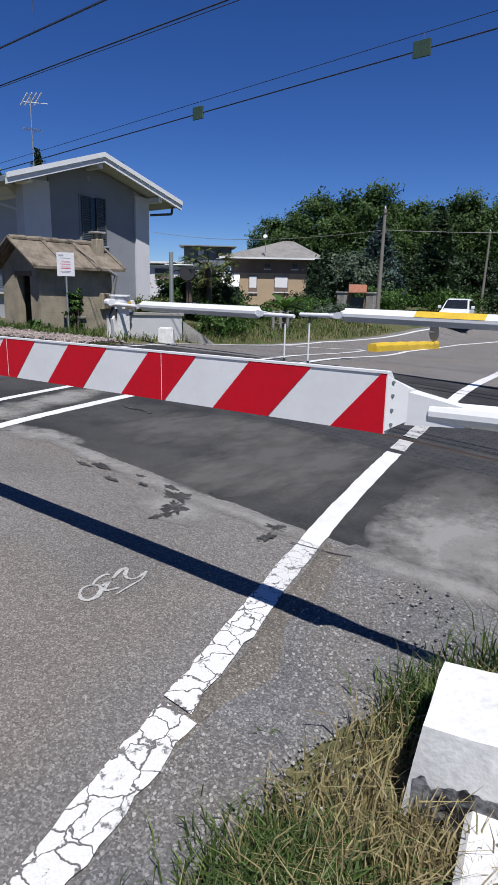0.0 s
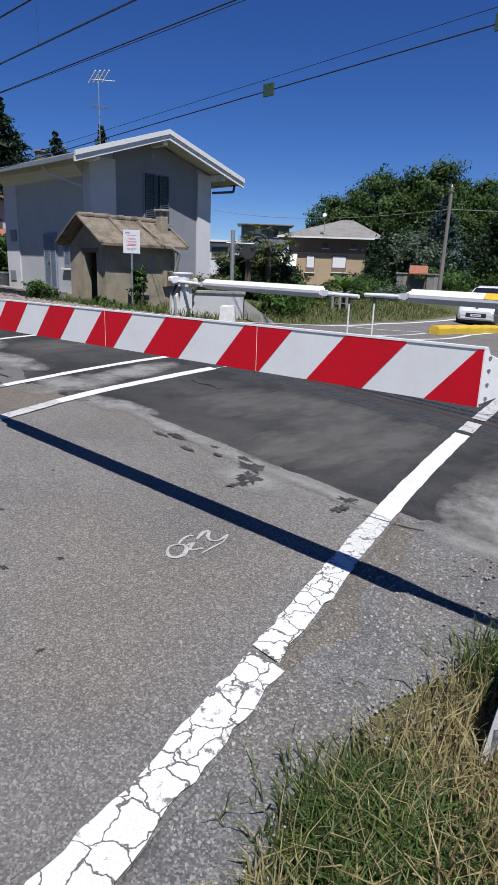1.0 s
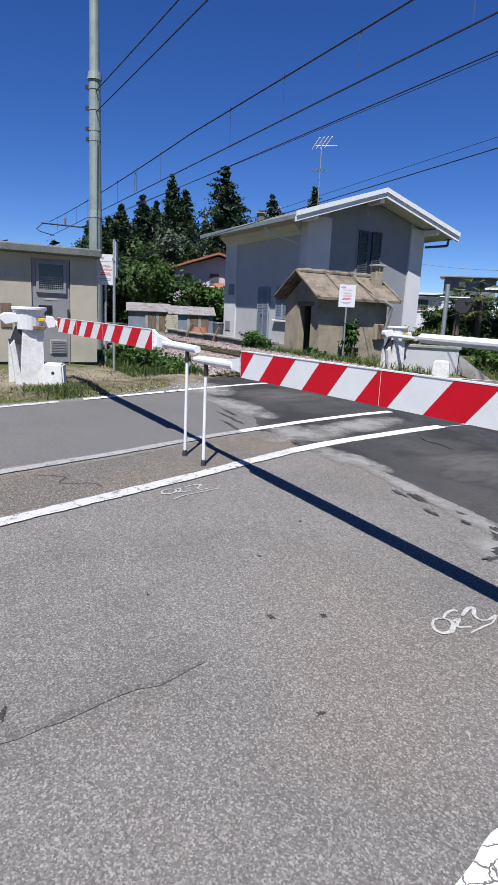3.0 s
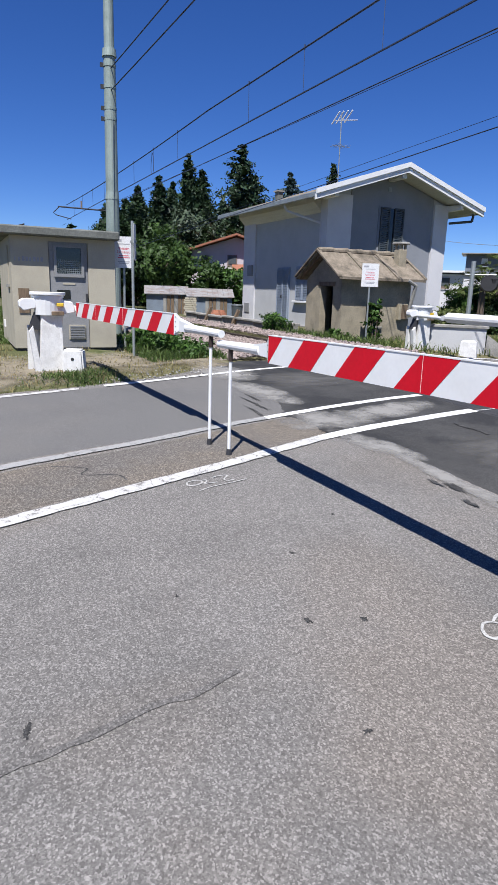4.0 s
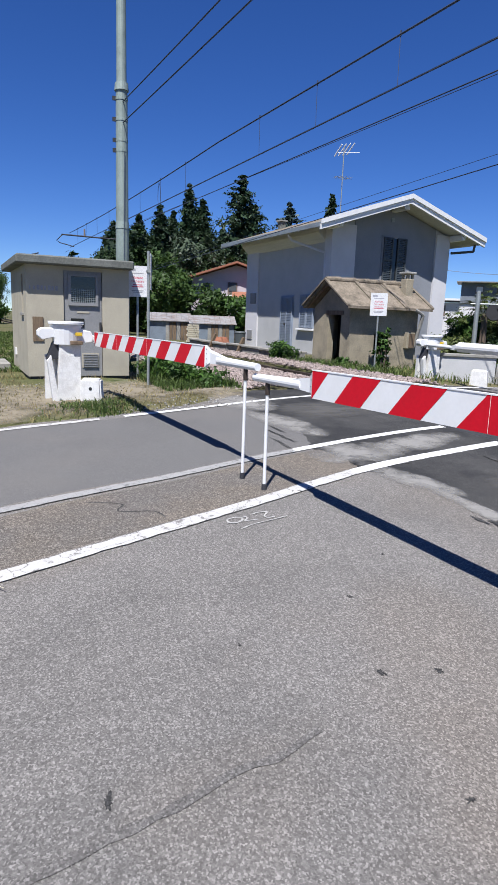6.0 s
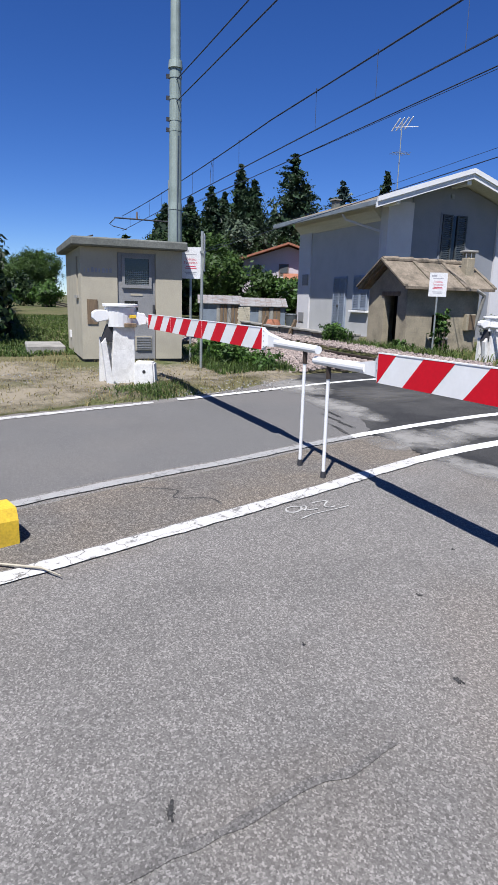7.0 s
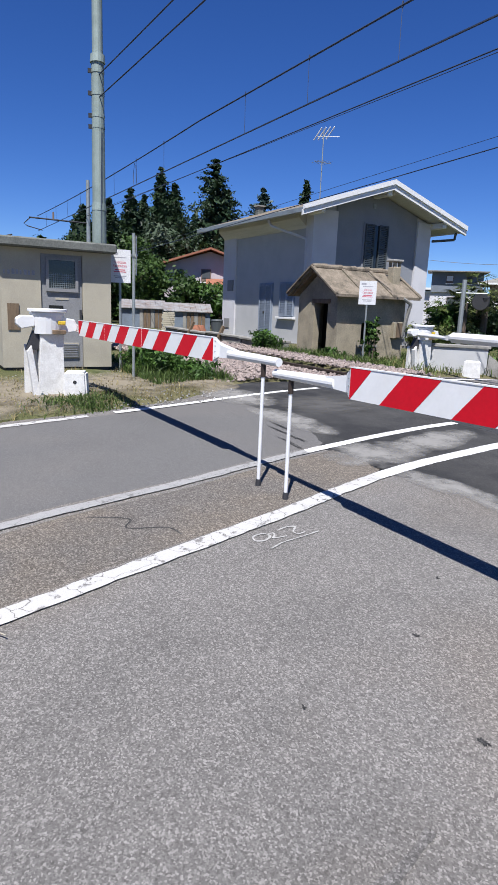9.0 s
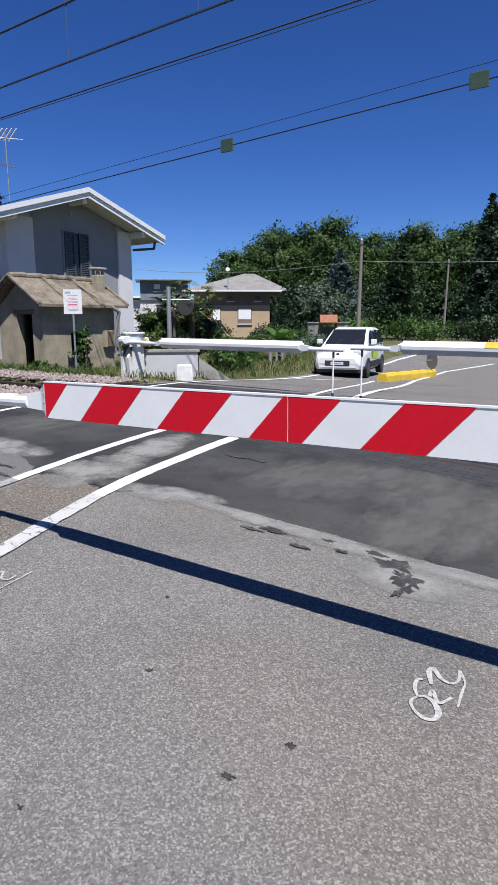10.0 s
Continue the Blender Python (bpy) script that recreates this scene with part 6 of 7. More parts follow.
for k, (x, y, rx, h, mt) in enumerate([(-24.0, 22.5, 1.4, 1.8, M_DARKLEAF), (-22.0, 20.5, 1.2, 1.5, M_PALM), (-22.5, 24.5, 1.5, 1.7, M_BUSH), (-20.0, 26.5, 1.4, 1.3, M_DARKLEAF), (-21.0, 30.0, 1.6, 1.4, M_BUSH), (-23.5, 33.0, 2.0, 1.6, M_DARKLEAF),
                                       (-19.2, 24.4, 1.0, 1.0, M_PALM), (-25.5, 27.0, 1.6, 2.2, M_DARKLEAF), (-21.0, 18.2, 1.0, 1.5, M_PALM), (-19.8, 19.8, 0.9, 1.1, M_DARKLEAF), (-18.3, 21.5, 1.0, 0.9, M_BUSH), (-23.0, 17.8, 1.2, 2.2, M_DARKLEAF), (-23.2, 24.0, 1.5, 3.5, M_PALM), (-21.4, 22.8, 1.3, 3.3, M_DARKLEAF), (-24.8, 25.4, 1.6, 3.9, M_DARKLEAF), (-24.0, 22.2, 1.2, 3.2, M_PALM), (-22.6, 21.0, 1.2, 2.9, M_BUSH), (-17.9, 27.0, 1.0, 0.9, M_OLIVE), (-19.3, 30.0, 1.2, 1.0, M_OLIVE)]):
    bush(x, y, rx, rx * 0.9, h * 0.72, mt, 60 + k, "dense garden shrub behind the fence", 0.075, 80, 44, "shrub")


def palm(x, y, h, seed, label):
    th = thing("palm", pose(x, y, gz(x, y)), label, "palm")
    part("trunk", rod(B(), (0, 0, -0.2), (0, 0, h), 0.16, 0.13, 10), M_BARK, th)
    r = random.Random(seed)
    for k in range(26):
        a, up = r.uniform(0, 6.28), r.uniform(-0.5, 1.2)
        L = Leaves(seed * 100 + k)
        d = Vector((math.cos(a), math.sin(a), 0))
        l = r.uniform(1.0, 1.5)
        root = Vector((0, 0, h))
        tip = root + d * l * math.cos(up) * 0.8 + Vector((0, 0, l * math.sin(up) * 0.7))
        side = d.cross(Vector((0, 0, 1)))
        for j in range(16):
            s = -1.15 + 2.3 * j / 15
            w = (d * math.cos(s) + side * math.sin(s)).normalized()
            e = tip + w * 0.55 - Vector((0, 0, 0.18 * abs(s)))
            n = w.cross(Vector((0, 0, 1))).normalized() * 0.035
            L.quad((tip + e) / 2, (e - tip) / 2, n)
        L.quad((root + tip) / 2, (tip - root) / 2, side * 0.025)
        L.make("frond", M_PALM, th)
    return th


palm(-21.0, 21.6, 2.4, 7, "fan palm with a rough trunk in the garden")
palm(-20.9, 20.2, 2.0, 8, "smaller fan palm in the garden")
palm(-22.4, 22.8, 2.7, 9, "tall fan palm in the garden")
ba = thing("banana_plant", pose(-14.6, 19.2, gz(-14.6, 19.2)), "banana plant with broad torn leaves", "plant")
part("stem", rod(B(), (0, 0, -0.1), (0, 0, 0.9), 0.09, 0.06, 8), M_BUSH, ba)
for k in range(11):
    a, up, l = k * 0.9, 0.3 + 0.09 * k, 1.0 + 0.06 * (k % 4)
    v, f = [], []
    for j in range(9):
        s = j / 8
        c = Vector((math.cos(a) * l * s, math.sin(a) * l * s, 0.75 + l * s * math.sin(up) - 0.55 * s * s))
        w = Vector((-math.sin(a), math.cos(a), 0)) * 0.17 * math.sin(math.pi * min(1, s * 0.9 + 0.08))
        v += [tuple(c - w + Vector((0, 0, 0.04))), tuple(c), tuple(c + w + Vector((0, 0, 0.04)))]
        if j:
            b = 3 * (j - 1)
            f += [(b, b + 1, b + 4, b + 3), (b + 1, b + 2, b + 5, b + 4)]
    raw("leaf", v, f, M_BUSH, ba)
bush(-12.25, 11.35, 0.5, 0.45, 0.75, M_BUSH, 91, "leafy green weed clump beside the low wall", 0.06, 30, 26)
bush(-12.5, 13.3, 0.75, 0.7, 1.1, M_BUSH, 92, "tall leafy weeds on the verge", 0.05, 60, 34)
bush(-13.2, 14.6, 0.8, 0.8, 0.8, M_BUSH, 93, "tall leafy weeds on the verge", 0.05, 50, 34)
bush(-17.9, 8.55, 0.75, 0.4, 0.75, M_BUSH, 94, "small dark green bush between track and hut", 0.05, 50, 34, base=0.42)
bush(-14.05, 9.5, 0.22, 0.25, 1.25, M_BUSH, 95, "climbing plant grown over the sign post", 0.045, 46, 26, "climbing_plant")
bush(-14.6, 8.75, 0.35, 0.2, 0.45, M_BUSH, 96, "weeds at the foot of the hut", 0.04, 26, 24)
bush(-12.2, 3.2, 0.7, 0.5, 0.5, M_BUSH, 97, "green weeds between cabin and track", 0.045, 60, 36)
bush(-11.4, 3.5, 0.5, 0.35, 0.35, M_BUSH, 98, "green weeds between cabin and track", 0.04, 40, 34)
bush(-12.9, 3.0, 0.4, 0.4, 0.6, M_BUSH, 99, "green weeds at the cabin's corner", 0.045, 40, 34)

# trees behind the track
for k, (x, y, hh, rr, mt, lb) in enumerate([(-56.0, 12.6, 9.2, 3.0, M_FIR, "dark fir behind the track"), (-54.2, 14.3, 9.6, 2.6, M_FIR, "dark fir behind the track"), (-53.8, 16.0, 10.6, 2.6, M_FIR, "slender dark fir behind the track"),
                                           (-54.5, 17.2, 9.6, 3.0, M_FIR, "dark fir behind the track"), (-52.8, 18.3, 12.3, 2.6, M_FIR, "tall dark fir behind the track"), (-52.6, 19.4, 11.3, 2.6, M_FIR, "tall dark fir behind the track"),
                                           (-55.0, 20.6, 9.8, 3.2, M_FIR, "dark fir behind the track"), (-51.0, 22.3, 13.3, 4.6, M_FIR, "broad old cedar with layered branches behind the track"), (-52.5, 24.2, 11.4, 4.2, M_FIR, "broad old cedar behind the track"),
                                           (-49.6, 26.2, 11.2, 4.0, M_CEDAR, "pale cedar behind the house"), (-47.6, 29.2, 11.9, 2.0, M_FIR, "narrow fir behind the house"), (-45.0, 35.5, 11.7, 1.7, M_FIR, "narrow fir behind the house"), (-60.0, 13.6, 8.6, 3.0, M_FIR, "dark fir behind the track")]):
    conifer(scaled(x, y, 0, 1), 101 + k, hh, rr * 1.22, mt, lb, 0.3 if rr < 3.5 else 0.12, 26 if rr < 3.5 else 20, 0.3, 16 if rr < 3.5 else 24, 0.02)
for k in range(9):
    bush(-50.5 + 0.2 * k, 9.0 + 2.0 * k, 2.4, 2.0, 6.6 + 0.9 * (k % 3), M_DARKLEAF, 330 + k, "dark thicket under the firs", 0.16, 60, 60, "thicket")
for k, (x, y, h, r_, mt) in enumerate([(-41.5, 9.6, 4.6, 1.9, M_DARKLEAF), (-40.8, 12.0, 4.7, 2.1, M_LEAF), (-40.0, 14.6, 3.5, 1.9, M_LEAF), (-38.8, 17.2, 3.1, 1.8, M_BUSH), (-49.5, 17.2, 8.4, 2.8, M_OLIVE), (-46.0, 13.5, 6.0, 2.4, M_LEAF), (-50.0, 10.5, 5.4, 2.2, M_DARKLEAF), (-36.5, 19.0, 2.8, 1.5, M_BUSH)]):
    broad_tree(scaled(x, y, 40 * k, 1), 120 + k, h, r_, mt, "leafy tree in the gardens behind the track", 0.15, 70, 40)
far = random.Random(5)
for k in range(46):
    a = radians(100 + 100 * k / 45 + far.uniform(-1, 1)) if k < 34 else radians(76 + 2.2 * (k - 34))
    d = far.uniform(150, 200)
    x, y = d * math.cos(a), d * math.sin(a)
    tagged(copy_thing(kinds[k % 3], scaled(x, y, far.uniform(0, 360), far.uniform(0.32, 0.55))), label="distant leafy tree on the horizon", group="distant trees")
for k in range(12):
    x, y = -104.0 - 6 * (k % 3), -26.0 + 2.9 * k
    tagged(copy_thing(kinds[k % 3], scaled(x, y, far.uniform(0, 360), far.uniform(0.5, 0.66))), label="distant leafy tree beyond the field", group="trees beyond the field")
for k in range(7):
    bush(-66.0 - 2.0 * (k % 3), -9.0 + 2.0 * k, 2.2, 1.6, 2.6 + 0.5 * (k % 2), M_DARKLEAF if k % 2 else M_BUSH, 360 + k, "overgrown bushes at the end of the grass strip", 0.16, 50, 46)
for k in range(9):
    conifer(scaled(-58.0 + 0.9 * (k % 2), 12.4 + 1.55 * k, 40 * k, 1), 150 + k, 8.4 + 0.5 * k % 3 + 0.12 * k, 2.8, M_FIR, "dark fir in the dense row behind the track", 0.3, 22, 0.32, 14, 0.02)
hl = thing("hedge", pose(0, 0, 0.3), "tall dark clipped hedge beside the grass strip", "hedge")
L = Leaves(140)
for k in range(620):
    x = -17.5 - 40 * L.r.random() ** 1.4
    z = L.r.random() ** 0.8 * 4.3
    L.clump((x, -1.45 + 0.5 * L.r.gauss(0, 0.6) - 0.1 * z, z), 0.55, 34, 0.12)
L.make("foliage", M_DARKLEAF, hl)
part("stems", box(B(), -57, -17.7, -2.4, -1.5, -0.2, 3.6), M_DARKLEAF, hl)


def blades(name, count, place, h0, h1, material, label, seed, lean=0.45, width=0.004):
    r = random.Random(seed)
    v, f = [], []
    for _ in range(count):
        p = place(r)
        if p is None:
            continue
        x, y = p
        z = ground_z(x, y) - 0.01
        h = r.uniform(h0, h1) * r.uniform(0.6, 1.1)
        a, b = r.uniform(0, 6.28), r.uniform(0, 6.28)
        w = Vector((math.cos(a), math.sin(a), 0)) * width * r.uniform(0.7, 1.6)
        d = Vector((math.cos(b), math.sin(b), 0)) * h * lean * r.uniform(0.2, 1.3)
        c = Vector((x, y, z))
        m1, m2 = c + d * 0.3 + Vector((0, 0, h * 0.6)), c + d + Vector((0, 0, h * (1 - 0.25 * lean)))
        i = len(v)
        v += [tuple(c - w), tuple(c + w), tuple(m1 - w * 0.8), tuple(m1 + w * 0.8), tuple(m2)]
        f += [(i, i + 1, i + 3, i + 2), (i + 2, i + 3, i + 4)]
    return tagged(raw(name, v, f, material), label, "grass", kind="stuff")


def clear_of_block(x, y):
    return not (-0.75 < x < 0.1 and 1.58 < y < 2.1)


def near_verge(r):
    x, y = r.uniform(-1.15, 0.9), r.uniform(0.0, 2.75)
    d = off_road(x, y)
    if d < 0.02 or not clear_of_block(x, y) or r.random() > 0.25 + 2.2 * d:
        return None
    return x, y


def tuft_place(cx, cy, s):
    def place(r):
        x, y = r.gauss(cx, s), r.gauss(cy, s)
        return (x, y) if clear_of_block(x, y) else None
    return place


blades("grass", 26000, near_verge, 0.05, 0.24, M_STRAW, "long dry yellow grass on the verge", 201, 0.9, 0.0028)
blades("grass", 2600, near_verge, 0.15, 0.34, M_STRAW, "tall dry grass stalks on the verge", 202, 0.55, 0.0022)
blades("grass", 5200, tuft_place(-0.74, 1.06, 0.13), 0.06, 0.2, M_GRASS, "fresh green grass tuft on the verge", 203, 0.7, 0.003)
blades("grass", 1500, tuft_place(-0.75, 2.1, 0.1), 0.08, 0.26, M_GRASS, "fresh green grass tuft beside the white block", 204, 0.6, 0.003)
blades("grass", 240, tuft_place(-1.22, 1.58, 0.035), 0.02, 0.06, M_GRASS, "tiny weed tuft in the broken asphalt", 205, 0.9, 0.003)
blades("grass", 900, tuft_place(-0.55, 2.55, 0.16), 0.06, 0.3, M_GRASS, "green weeds at the edge of the road", 206, 0.6, 0.003)
blades("grass", 1200, near_verge, 0.03, 0.12, M_GRASS, "short green grass among the dry stalks", 207, 0.8, 0.003)


def left_verge(r):
    x, y = r.uniform(-15.0, -8.6), r.uniform(-2.5, 3.6)
    return (x, y) if off_road(x, y) > 0.05 and not (x < -13.0 and 0.45 < y < 2.5) and noise.noise(Vector((x * 0.8, y * 0.8, 3))) > -0.25 else None


def far_verge(r):
    x, y = r.uniform(-17.5, -10.9), r.uniform(8.6, 26.0)
    return (x, y) if off_road(x, y) > 0.1 and not (X0 - 0.1 < x < X1 + 0.1 and Y0 < y < Y1) else None


blades("grass", 9000, left_verge, 0.04, 0.14, M_STRAW, "short dry grass round the barrier drive", 211, 0.9, 0.006)
blades("grass", 1500, tuft_place(-9.6, 1.0, 0.28), 0.05, 0.16, M_GRASS, "green tuft beside the concrete block", 212, 0.8, 0.006)
blades("grass", 3000, lambda r: (r.uniform(-13.0, -10.9), r.uniform(2.5, 4.0)), 0.08, 0.3, M_GRASS, "green weeds between cabin and track", 213, 0.6, 0.007)
blades("grass", 9000, far_verge, 0.1, 0.34, M_GRASS, "tall green grass on the far verge", 214, 0.7, 0.009)
blades("grass", 5000, far_verge, 0.06, 0.25, M_STRAW, "dry grass on the far verge", 215, 0.8, 0.009)
blades("grass", 3500, lambda r: (r.uniform(-17.2, -12.6), r.uniform(8.2, 9.2)), 0.08, 0.36, M_GRASS, "tall weeds along the foot of the hut", 216, 0.6, 0.008)
blades("grass", 22000, lambda r: (-14.5 - 26 * r.random() ** 1.5, r.uniform(-1.6, 3.4)), 0.05, 0.18, M_GRASS, "mown grass strip beside the track", 217, 0.8, 0.011)
tw = part("twig", rod(rod(B(), (-4.72, -0.98, 0.155), (-4.55, -0.72, 0.165), 0.008, seg=5), (-4.55, -0.72, 0.165), (-4.42, -0.62, 0.16), 0.006, 0.003, 5), M_CABIN)
tagged(tw, "pale dry stick lying on the asphalt", "stick")

# ---- houses in the distance ----
def far_window(parent, x, z, w, h, y=-0.02, shutter=M_WHITE):
    wn_ = part("window", box(B(), x - w / 2 - 0.08, x + w / 2 + 0.08, y - 0.03, y + 0.05, z - 0.08, z + h + 0.08), M_BROWN, parent)
    part("shutter", box(B(), x - w / 2, x + w / 2, y - 0.06, y - 0.03, z + h * 0.25, z + h), shutter, wn_)
    part("sill", box(B(), x - w / 2 - 0.12, x + w / 2 + 0.12, y - 0.14, y - 0.02, z - 0.16, z - 0.08), M_WHITE, wn_)


def hip(bm, x0, x1, y0, y1, z0, z1, shift=0.0):
    d = (y1 - y0) / 2
    v = [bm.verts.new(p) for p in ((x0, y0, z0), (x1, y0, z0), (x1, y1, z0), (x0, y1, z0), (x0 + d * 0.95 + shift, y0 + d, z1), (x1 - d * 0.95 + shift, y0 + d, z1))]
    for f in ((0, 1, 5, 4), (1, 2, 5), (2, 3, 4, 5), (3, 0, 4), (3, 2, 1, 0)):
        bm.faces.new([v[i] for i in f])
    return bm


h1 = thing("house", pose(-39.4, 49.2, -0.6, 0, 0, 39), "beige two-storey house with a grey hipped roof", "house")
part("lower_wall", box(B(), -3.9, 3.6, 0, 7.4, -0.5, 4.0), M_BEIGE, h1)
# brown band taken as one colour together with the overhang's shade
part("upper_wall", box(B(), -3.9, 3.6, 0.02, 7.4, 4.0, 5.5), M_BROWN, h1, "brown upper wall with the eaves' shade in its colour")
part("roof", hip(B(), -5.0, 5.4, -1.0, 8.8, 5.45, 7.35, 1.6), M_ETERNIT, h1)
part("fascia", box(B(), -5.0, 5.4, -1.02, -0.9, 5.3, 5.45), M_WHITE, h1)
far_window(h1, 1.1, 2.3, 1.25, 1.4)
far_window(h1, -1.7, 2.2, 0.7, 1.5)
far_window(h1, -0.3, 4.5, 0.5, 0.4, shutter=M_SHUTTER)
far_window(h1, 2.4, 4.5, 0.5, 0.4, shutter=M_SHUTTER)
aw = part("awning", prism(B(), [(-2.2, 2.6), (-2.2, 2.66), (0.0, 3.9), (0.0, 3.8)], -5.6, -3.0), M_WHITE, h1, "white awning over the terrace")
ds = thing("satellite_dish", pose(-39.3, 48.2, 6.2), "white satellite dish on the grey roof", "satellite dish")
part("mast", rod(B(), (0, 0, -0.9), (0, 0, 1.2), 0.035), M_STEEL, ds)
part("dish", rod(B(), (0.05, -0.1, 0.55), (0.1, -0.2, 0.6), 0.22, 0.18, 20), M_WHITE, ds)
h2 = thing("house", pose(-70.5, 71.5, -0.4, 0, 0, 45), "modern house with a dark upper storey and flat roofs", "house")
part("lower_wall", box(B(), -9.0, 4.0, 0, 8, -0.5, 5.6), M_WALL, h2)
part("upper_wall", box(B(), -3.2, 4.2, -0.3, 7, 5.6, 8.6), M_SLATE, h2, "slate-grey upper storey")
part("roof", prism(B(), [(-1.4, 8.55), (8.0, 8.75), (8.0, 8.95), (-1.4, 8.7)], -3.9, 4.9), M_ETERNIT, h2)
part("lower_roof", box(B(), -9.6, -3.2, -0.9, 8, 5.9, 6.2), M_WHITE, h2)
far_window(h2, -0.6, 7.0, 0.9, 1.0, -0.32)
far_window(h2, 2.2, 7.0, 0.6, 1.0, -0.32, M_SHUTTER)
far_window(h2, -6.5, 3.6, 2.4, 1.5, -0.02, M_SHUTTER)
far_window(h2, 0.4, 3.2, 2.2, 1.7, -0.02, M_SHUTTER)
h3 = thing("house", pose(-46.5, 19.0, 0.3, 0, 0, -66), "pale house with terracotta roofs behind the hedges", "house")
h3.matrix_basis = pose(-46.5, 19.0, 0.3, 0, 0, 66)
part("wall", prism(B(), [(-2.6, -0.2), (4.4, -0.2), (4.4, 4.4), (0.9, 5.5), (-2.6, 4.4)], 0, 7, axis="y"), M_PINK, h3)
for s in (-1, 1):
    part("roof", prism(B(), [(0.9, 5.75), (0.9 + s * 4.1, 4.4), (0.9 + s * 4.1, 4.25), (0.9, 5.6)], -0.9, 7.6, axis="y"), M_TERRACOTTA, h3)
part("porch_roof", prism(B(), [(-1.6, 2.75), (-1.6, 2.85), (0.0, 3.5), (0.0, 3.38)], 0.6, 5.0), M_TERRACOTTA, h3)
far_window(h3, 0.6, 3.3, 0.6, 0.8, -0.02, M_SHUTTER)
far_window(h3, -1.5, 3.2, 0.5, 0.8, -0.02, M_SHUTTER)
sr = thing("wayside_roof", pose(-22.6, 37.9, gz(-22.6, 37.9) - 0.4, 0, 0, 30), "small tiled roof over a garden gate", "gate roof")
for s in (-1, 1):
    part("roof", prism(B(), [(0, 2.35), (s * 0.7, 1.85), (s * 0.7, 1.78), (0, 2.25)], -0.6, 0.6), M_TERRACOTTA, sr)
for x in (-0.5, 0.5):
    part("post", box(B(), x - 0.07, x + 0.07, -0.08, 0.08, -0.2, 2.1), M_WOOD, sr)
part("gate", box(B(), -0.43, 0.43, -0.03, 0.03, 0.05, 1.5), M_SHUTTER, sr)


def utility_pole(x, y, h, lean, label):
    th = thing("utility_pole", pose(x, y, gz(x, y), 0, lean, 0), label, "utility pole", "utility poles")
    part("pole", rod(B(), (0, 0, -0.4), (0, 0, h), 0.12, 0.075, 10), M_POLEWOOD, th)
    part("insulator", rod(B(), (0, 0, h), (0, 0, h + 0.12), 0.04, 0.03, 8), M_WHITE, th)
    part("band", rod(B(), (0, 0, h - 0.25), (0, 0, h - 0.2), 0.1, seg=10), M_DARK, th)
    return th


utility_pole(-15.95, 28.8, 5.45, 0.6, "weathered wooden telephone pole beside the road")
utility_pole(-19.1, 51.6, 6.4, 1.2, "thinner wooden telephone pole further along the road")
for a, b, sag in (((-15.95, 28.8, 4.75), (-38.0, 33.0, 5.9), 0.5), ((-15.95, 28.8, 4.75), (6.0, 42.0, 6.2), 0.6)):
    pts = [(a[0] + (b[0] - a[0]) * i / 14, a[1] + (b[1] - a[1]) * i / 14, a[2] + (b[2] - a[2]) * i / 14 - sag * 4 * (i / 14) * (1 - i / 14)) for i in range(15)]
    bm = tube(B(), pts, 0.014, 5)
    tagged(part("telephone_wire", bm, M_CONCRETE), "pale telephone wire strung from the wooden pole", "wire")

# ---- car ----
M_CAR = mat("white_car_paint", (0.68, 0.68, 0.68), 0.25, scale=3, amount=0.1, fine=30, fine_amount=0.01)
M_LIME = mat("lime_decal", (0.45, 0.62, 0.04), 0.4)
M_LAMP = mat("headlamp_glass", (0.62, 0.64, 0.66), 0.12, scale=20, amount=0.4)
M_TYRE = mat("tyre_rubber", (0.02, 0.02, 0.021), 0.85)
M_RIM = mat("steel_rim", (0.10, 0.10, 0.105), 0.5, 0.5)


def loft(stations):
    bm = B()
    rings = [[bm.verts.new(p) for p in st] for st in stations]
    n = len(rings[0])
    bm.faces.new(rings[0])
    bm.faces.new(rings[-1][::-1])
    for a, b in zip(rings, rings[1:]):
        for i in range(n):
            bm.faces.new((a[i], a[(i + 1) % n], b[(i + 1) % n], b[i]))
    return bm


car = thing("car", pose(-12.6, 28.0, 0), "white small hatchback with lime decals on its doors", "car")
body = [(-1.82, 0.42, 0.9, 0.66), (-1.74, 0.3, 1.0, 0.76), (-1.0, 0.24, 1.02, 0.81), (0.3, 0.24, 1.0, 0.82), (0.95, 0.24, 0.99, 0.82), (1.35, 0.25, 0.95, 0.81), (1.62, 0.26, 0.87, 0.77), (1.76, 0.28, 0.76, 0.70), (1.82, 0.34, 0.62, 0.62)]
bm = loft([[(x, -w * 0.92, b), (x, -w, b + 0.12), (x, -w, s - 0.2), (x, -w * 0.96, s - 0.07), (x, -w * 0.82, s), (x, w * 0.82, s), (x, w * 0.96, s - 0.07), (x, w, s - 0.2), (x, w, b + 0.12), (x, w * 0.92, b)] for x, b, s, w in body])
cb = part("body", bm, M_CAR, car)
top = [(-1.74, 0.98, 1.0, 0.72, 0.66), (-1.6, 0.99, 1.42, 0.75, 0.60), (-1.35, 1.0, 1.53, 0.76, 0.61), (-0.4, 1.0, 1.56, 0.77, 0.62), (0.15, 0.98, 1.51, 0.77, 0.60), (1.0, 0.95, 0.97, 0.74, 0.70)]
bm = loft([[(x, -a, z0), (x, -b, z1 - 0.05), (x, -b * 0.86, z1), (x, b * 0.86, z1), (x, b, z1 - 0.05), (x, a, z0)] for x, z0, z1, a, b in top])
part("greenhouse", bm, M_CAR, car)
v = [(0.21, -0.53, 1.475), (0.21, 0.53, 1.475), (0.93, 0.64, 1.03), (0.93, -0.64, 1.03)]
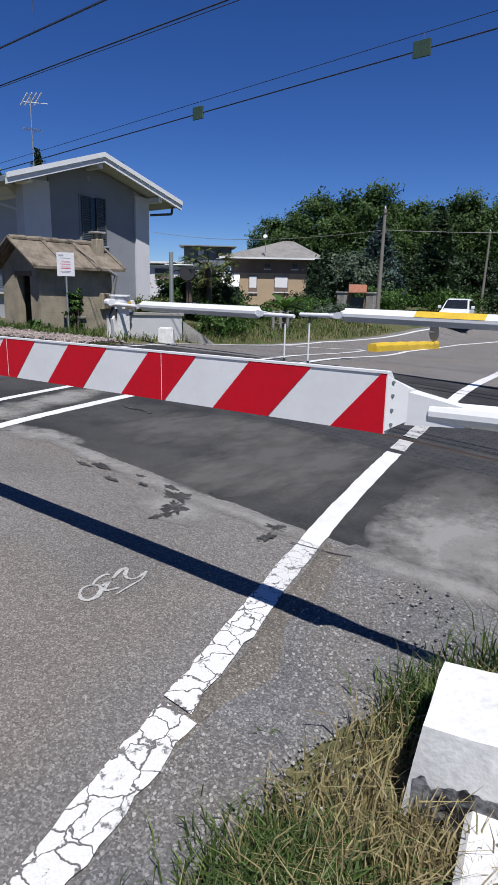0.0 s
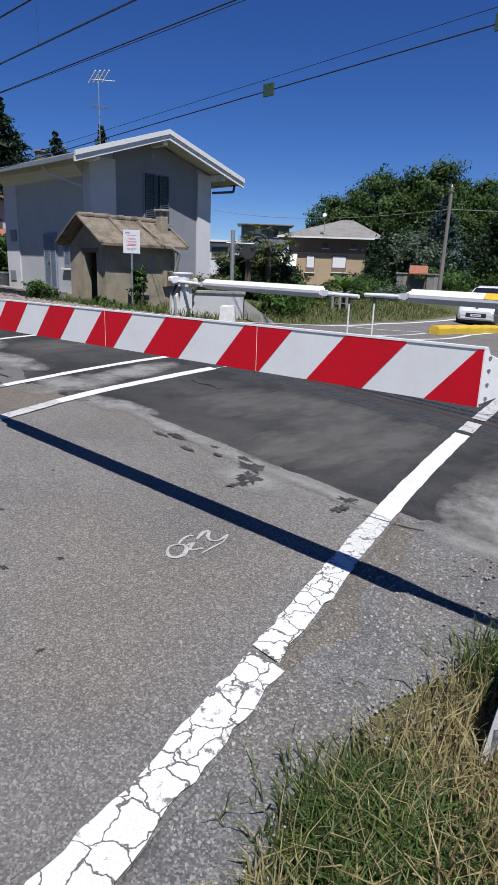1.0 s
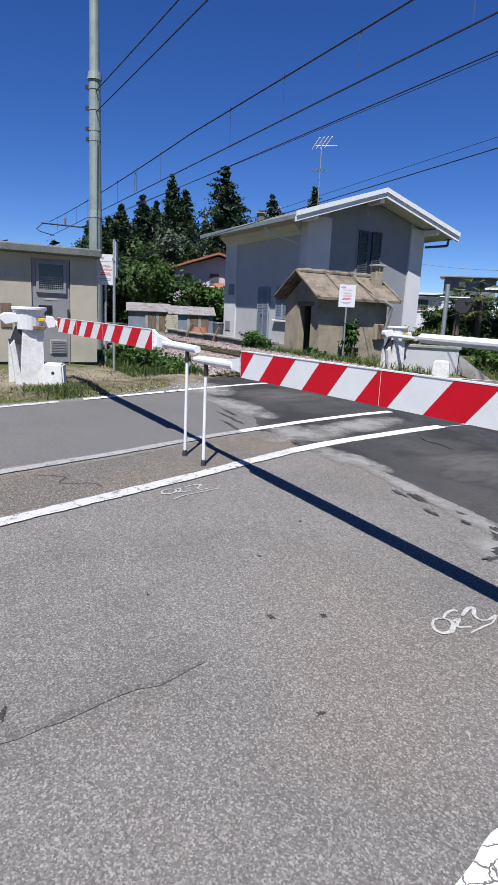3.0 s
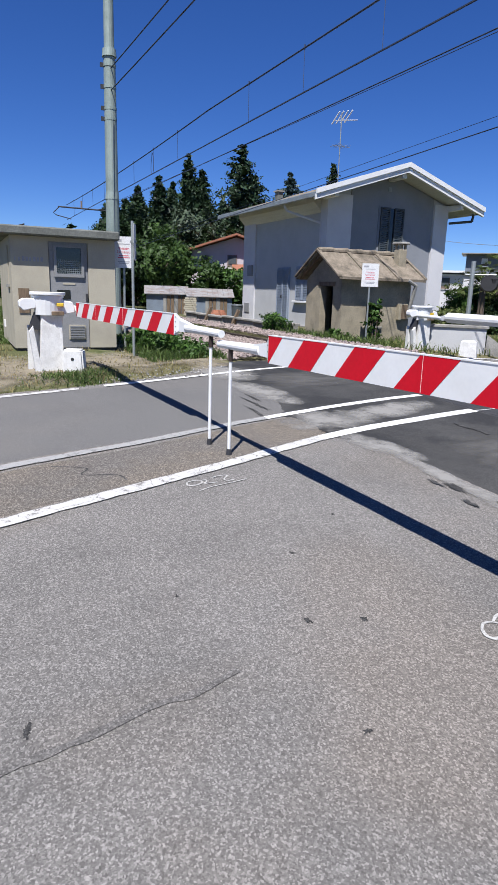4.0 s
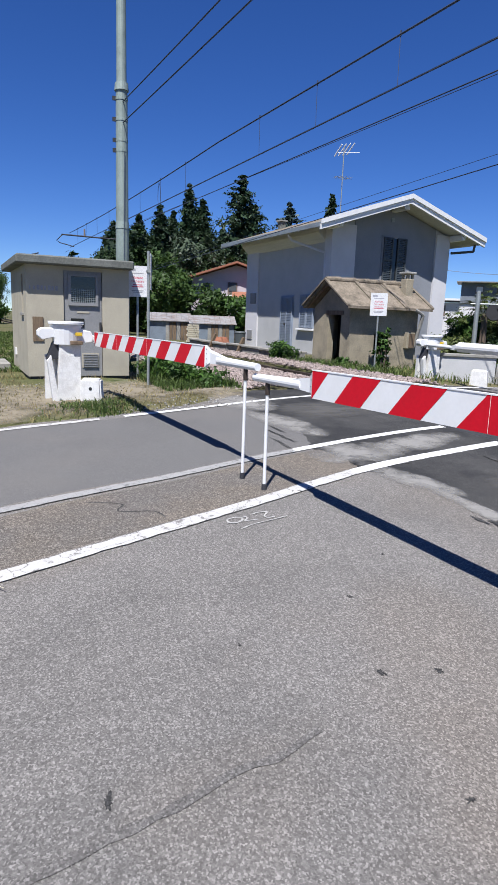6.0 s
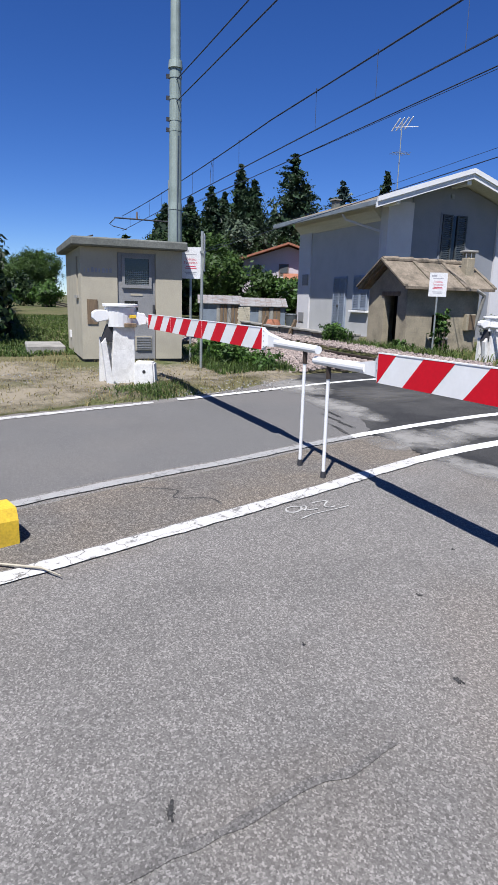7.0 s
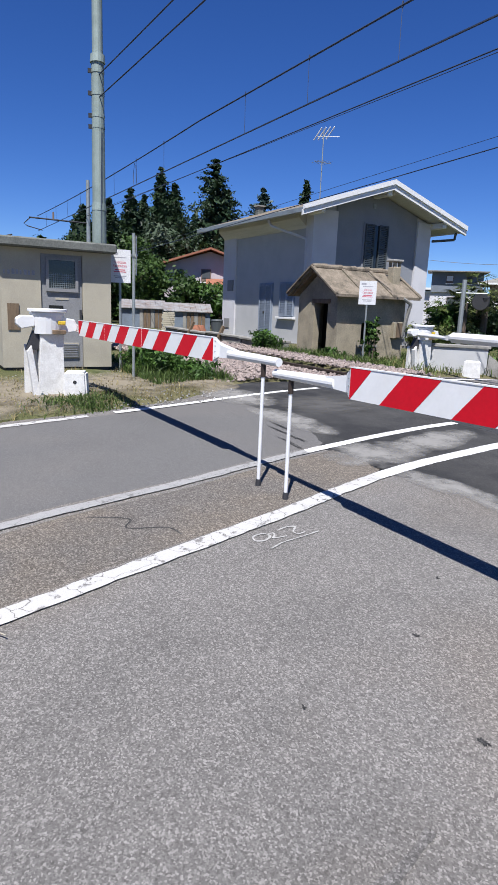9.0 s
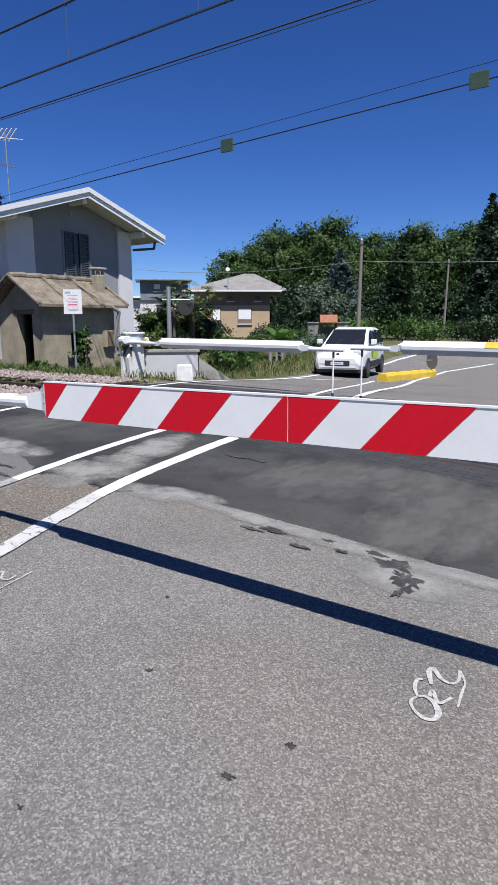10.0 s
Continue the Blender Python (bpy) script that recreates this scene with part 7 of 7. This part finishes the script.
raw("windscreen", [(x + 0.012, y, z + 0.016) for x, y, z in v], [(0, 1, 2, 3)], M_GLASS, car, "dark windscreen")
for s in (-1, 1):
    for x0, x1, t0, t1 in ((-0.02, 0.78, -0.02, 0.2), (-0.85, -0.1, -0.8, -0.1), (-1.5, -0.93, -1.42, -0.9)):
        pts = [(x0, s * 0.783, 1.04), (x1, s * 0.775, 1.04), (t1, s * 0.635, 1.44), (t0, s * 0.635, 1.47)]
        raw("side_window", pts, [(0, 1, 2, 3)], M_GLASS, car)
    for x in (-1.12, 1.15):
        wh = part("wheel", rod(B(), (x, s * 0.66, 0.29), (x, s * 0.845, 0.29), 0.295, seg=28), M_TYRE, car)
        part("rim", rod(B(), (x, s * 0.846, 0.29), (x, s * 0.856, 0.29), 0.19, 0.17, 20), M_RIM, wh)
        bm = B()
        for k in range(15):
            a0, a1 = math.pi * k / 14, math.pi * (k + 1) / 14
            if k < 14:
                prism(bm, [(x + 0.33 * math.cos(a0), 0.29 + 0.33 * math.sin(a0)), (x + 0.33 * math.cos(a1), 0.29 + 0.33 * math.sin(a1)), (x + 0.29 * math.cos(a1), 0.29 + 0.29 * math.sin(a1)), (x + 0.29 * math.cos(a0), 0.29 + 0.29 * math.sin(a0))], s * 0.80, s * 0.845, axis="y")
        part("wheel_arch", bm, M_BLACK, car)
    part("mirror", box(B(), 0.62, 0.74, s * 0.80 if s > 0 else -0.98, 0.98 if s > 0 else s * 0.80, 1.02, 1.18, 0.02), M_CAR, car)
    part("headlight", box(B(), 1.52, 1.735, min(s * 0.48, s * 0.72), max(s * 0.48, s * 0.72), 0.72, 0.87, 0.03), M_LAMP, car)
    part("fog_light", box(B(), 1.70, 1.805, min(s * 0.46, s * 0.66), max(s * 0.46, s * 0.66), 0.4, 0.5, 0.02), M_BLACK, car)
    part("sill_trim", box(B(), -0.8, 0.78, min(s * 0.80, s * 0.835), max(s * 0.80, s * 0.835), 0.3, 0.5, 0.01), M_BLACK, car, "dark lower door trim")
    part("door_decal", prism(B(), [(-0.55, 0.55), (0.55, 0.55), (0.75, 0.8), (-0.3, 0.8)], s * 0.817, s * 0.825, axis="y"), M_LIME, car, "lime green decal on the door")
part("grille", box(B(), 1.76, 1.832, -0.4, 0.4, 0.38, 0.56, 0.02), M_BLACK, car)
part("upper_grille", box(B(), 1.70, 1.775, -0.36, 0.36, 0.70, 0.735, 0.008), M_BLACK, car)
part("badge", rod(B(), (1.74, 0, 0.74), (1.78, 0, 0.735), 0.05, seg=14), M_DARK, car)
npl = part("number_plate", box(B(), 1.834, 1.842, -0.2, 0.2, 0.42, 0.51), M_SIGN, car)
part("plate_bar", box(B(), 1.842, 1.845, -0.14, 0.14, 0.445, 0.485), M_SIGNGREY, npl)
part("underbody", box(B(), -1.7, 1.7, -0.7, 0.7, 0.17, 0.3, 0.02), M_BLACK, car)
for s in (-1, 1):
    part("wiper", rod(B(), (0.9, s * 0.3, 1.075), (0.68, s * 0.3 + 0.28, 1.215), 0.008, seg=5), M_BLACK, car)
part("rear_window", prism(B(), [(-1.745, 1.05), (-1.625, 1.4), (-1.615, 1.4), (-1.735, 1.05)], -0.5, 0.5, axis="y"), M_GLASS, car)


def motions():
    """The car comes up the opposite lane and stops before the barrier."""
    rows = []
    for t, x, y, turn in ((0.0, -14.1, 34.6, -75), (0.5, -12.35, 29.0, -76), (1.0, -11.5, 24.9, -79), (1.5, -11.25, 22.5, -79), (2.0, -11.15, 20.9, -79), (2.5, -11.12, 19.8, -78), (3.0, -11.1, 19.1, -78), (3.5, -11.1, 18.65, -78), (4.0, -11.1, 18.42, -77), (4.5, -11.1, 18.32, -77), (5.0, -11.1, 18.3, -77), (10.0, -11.1, 18.3, -77)):
        rows.append((t, pose(x, y, gz(x, y), 0, 0, turn)))
    walk(car, rows)


motions()
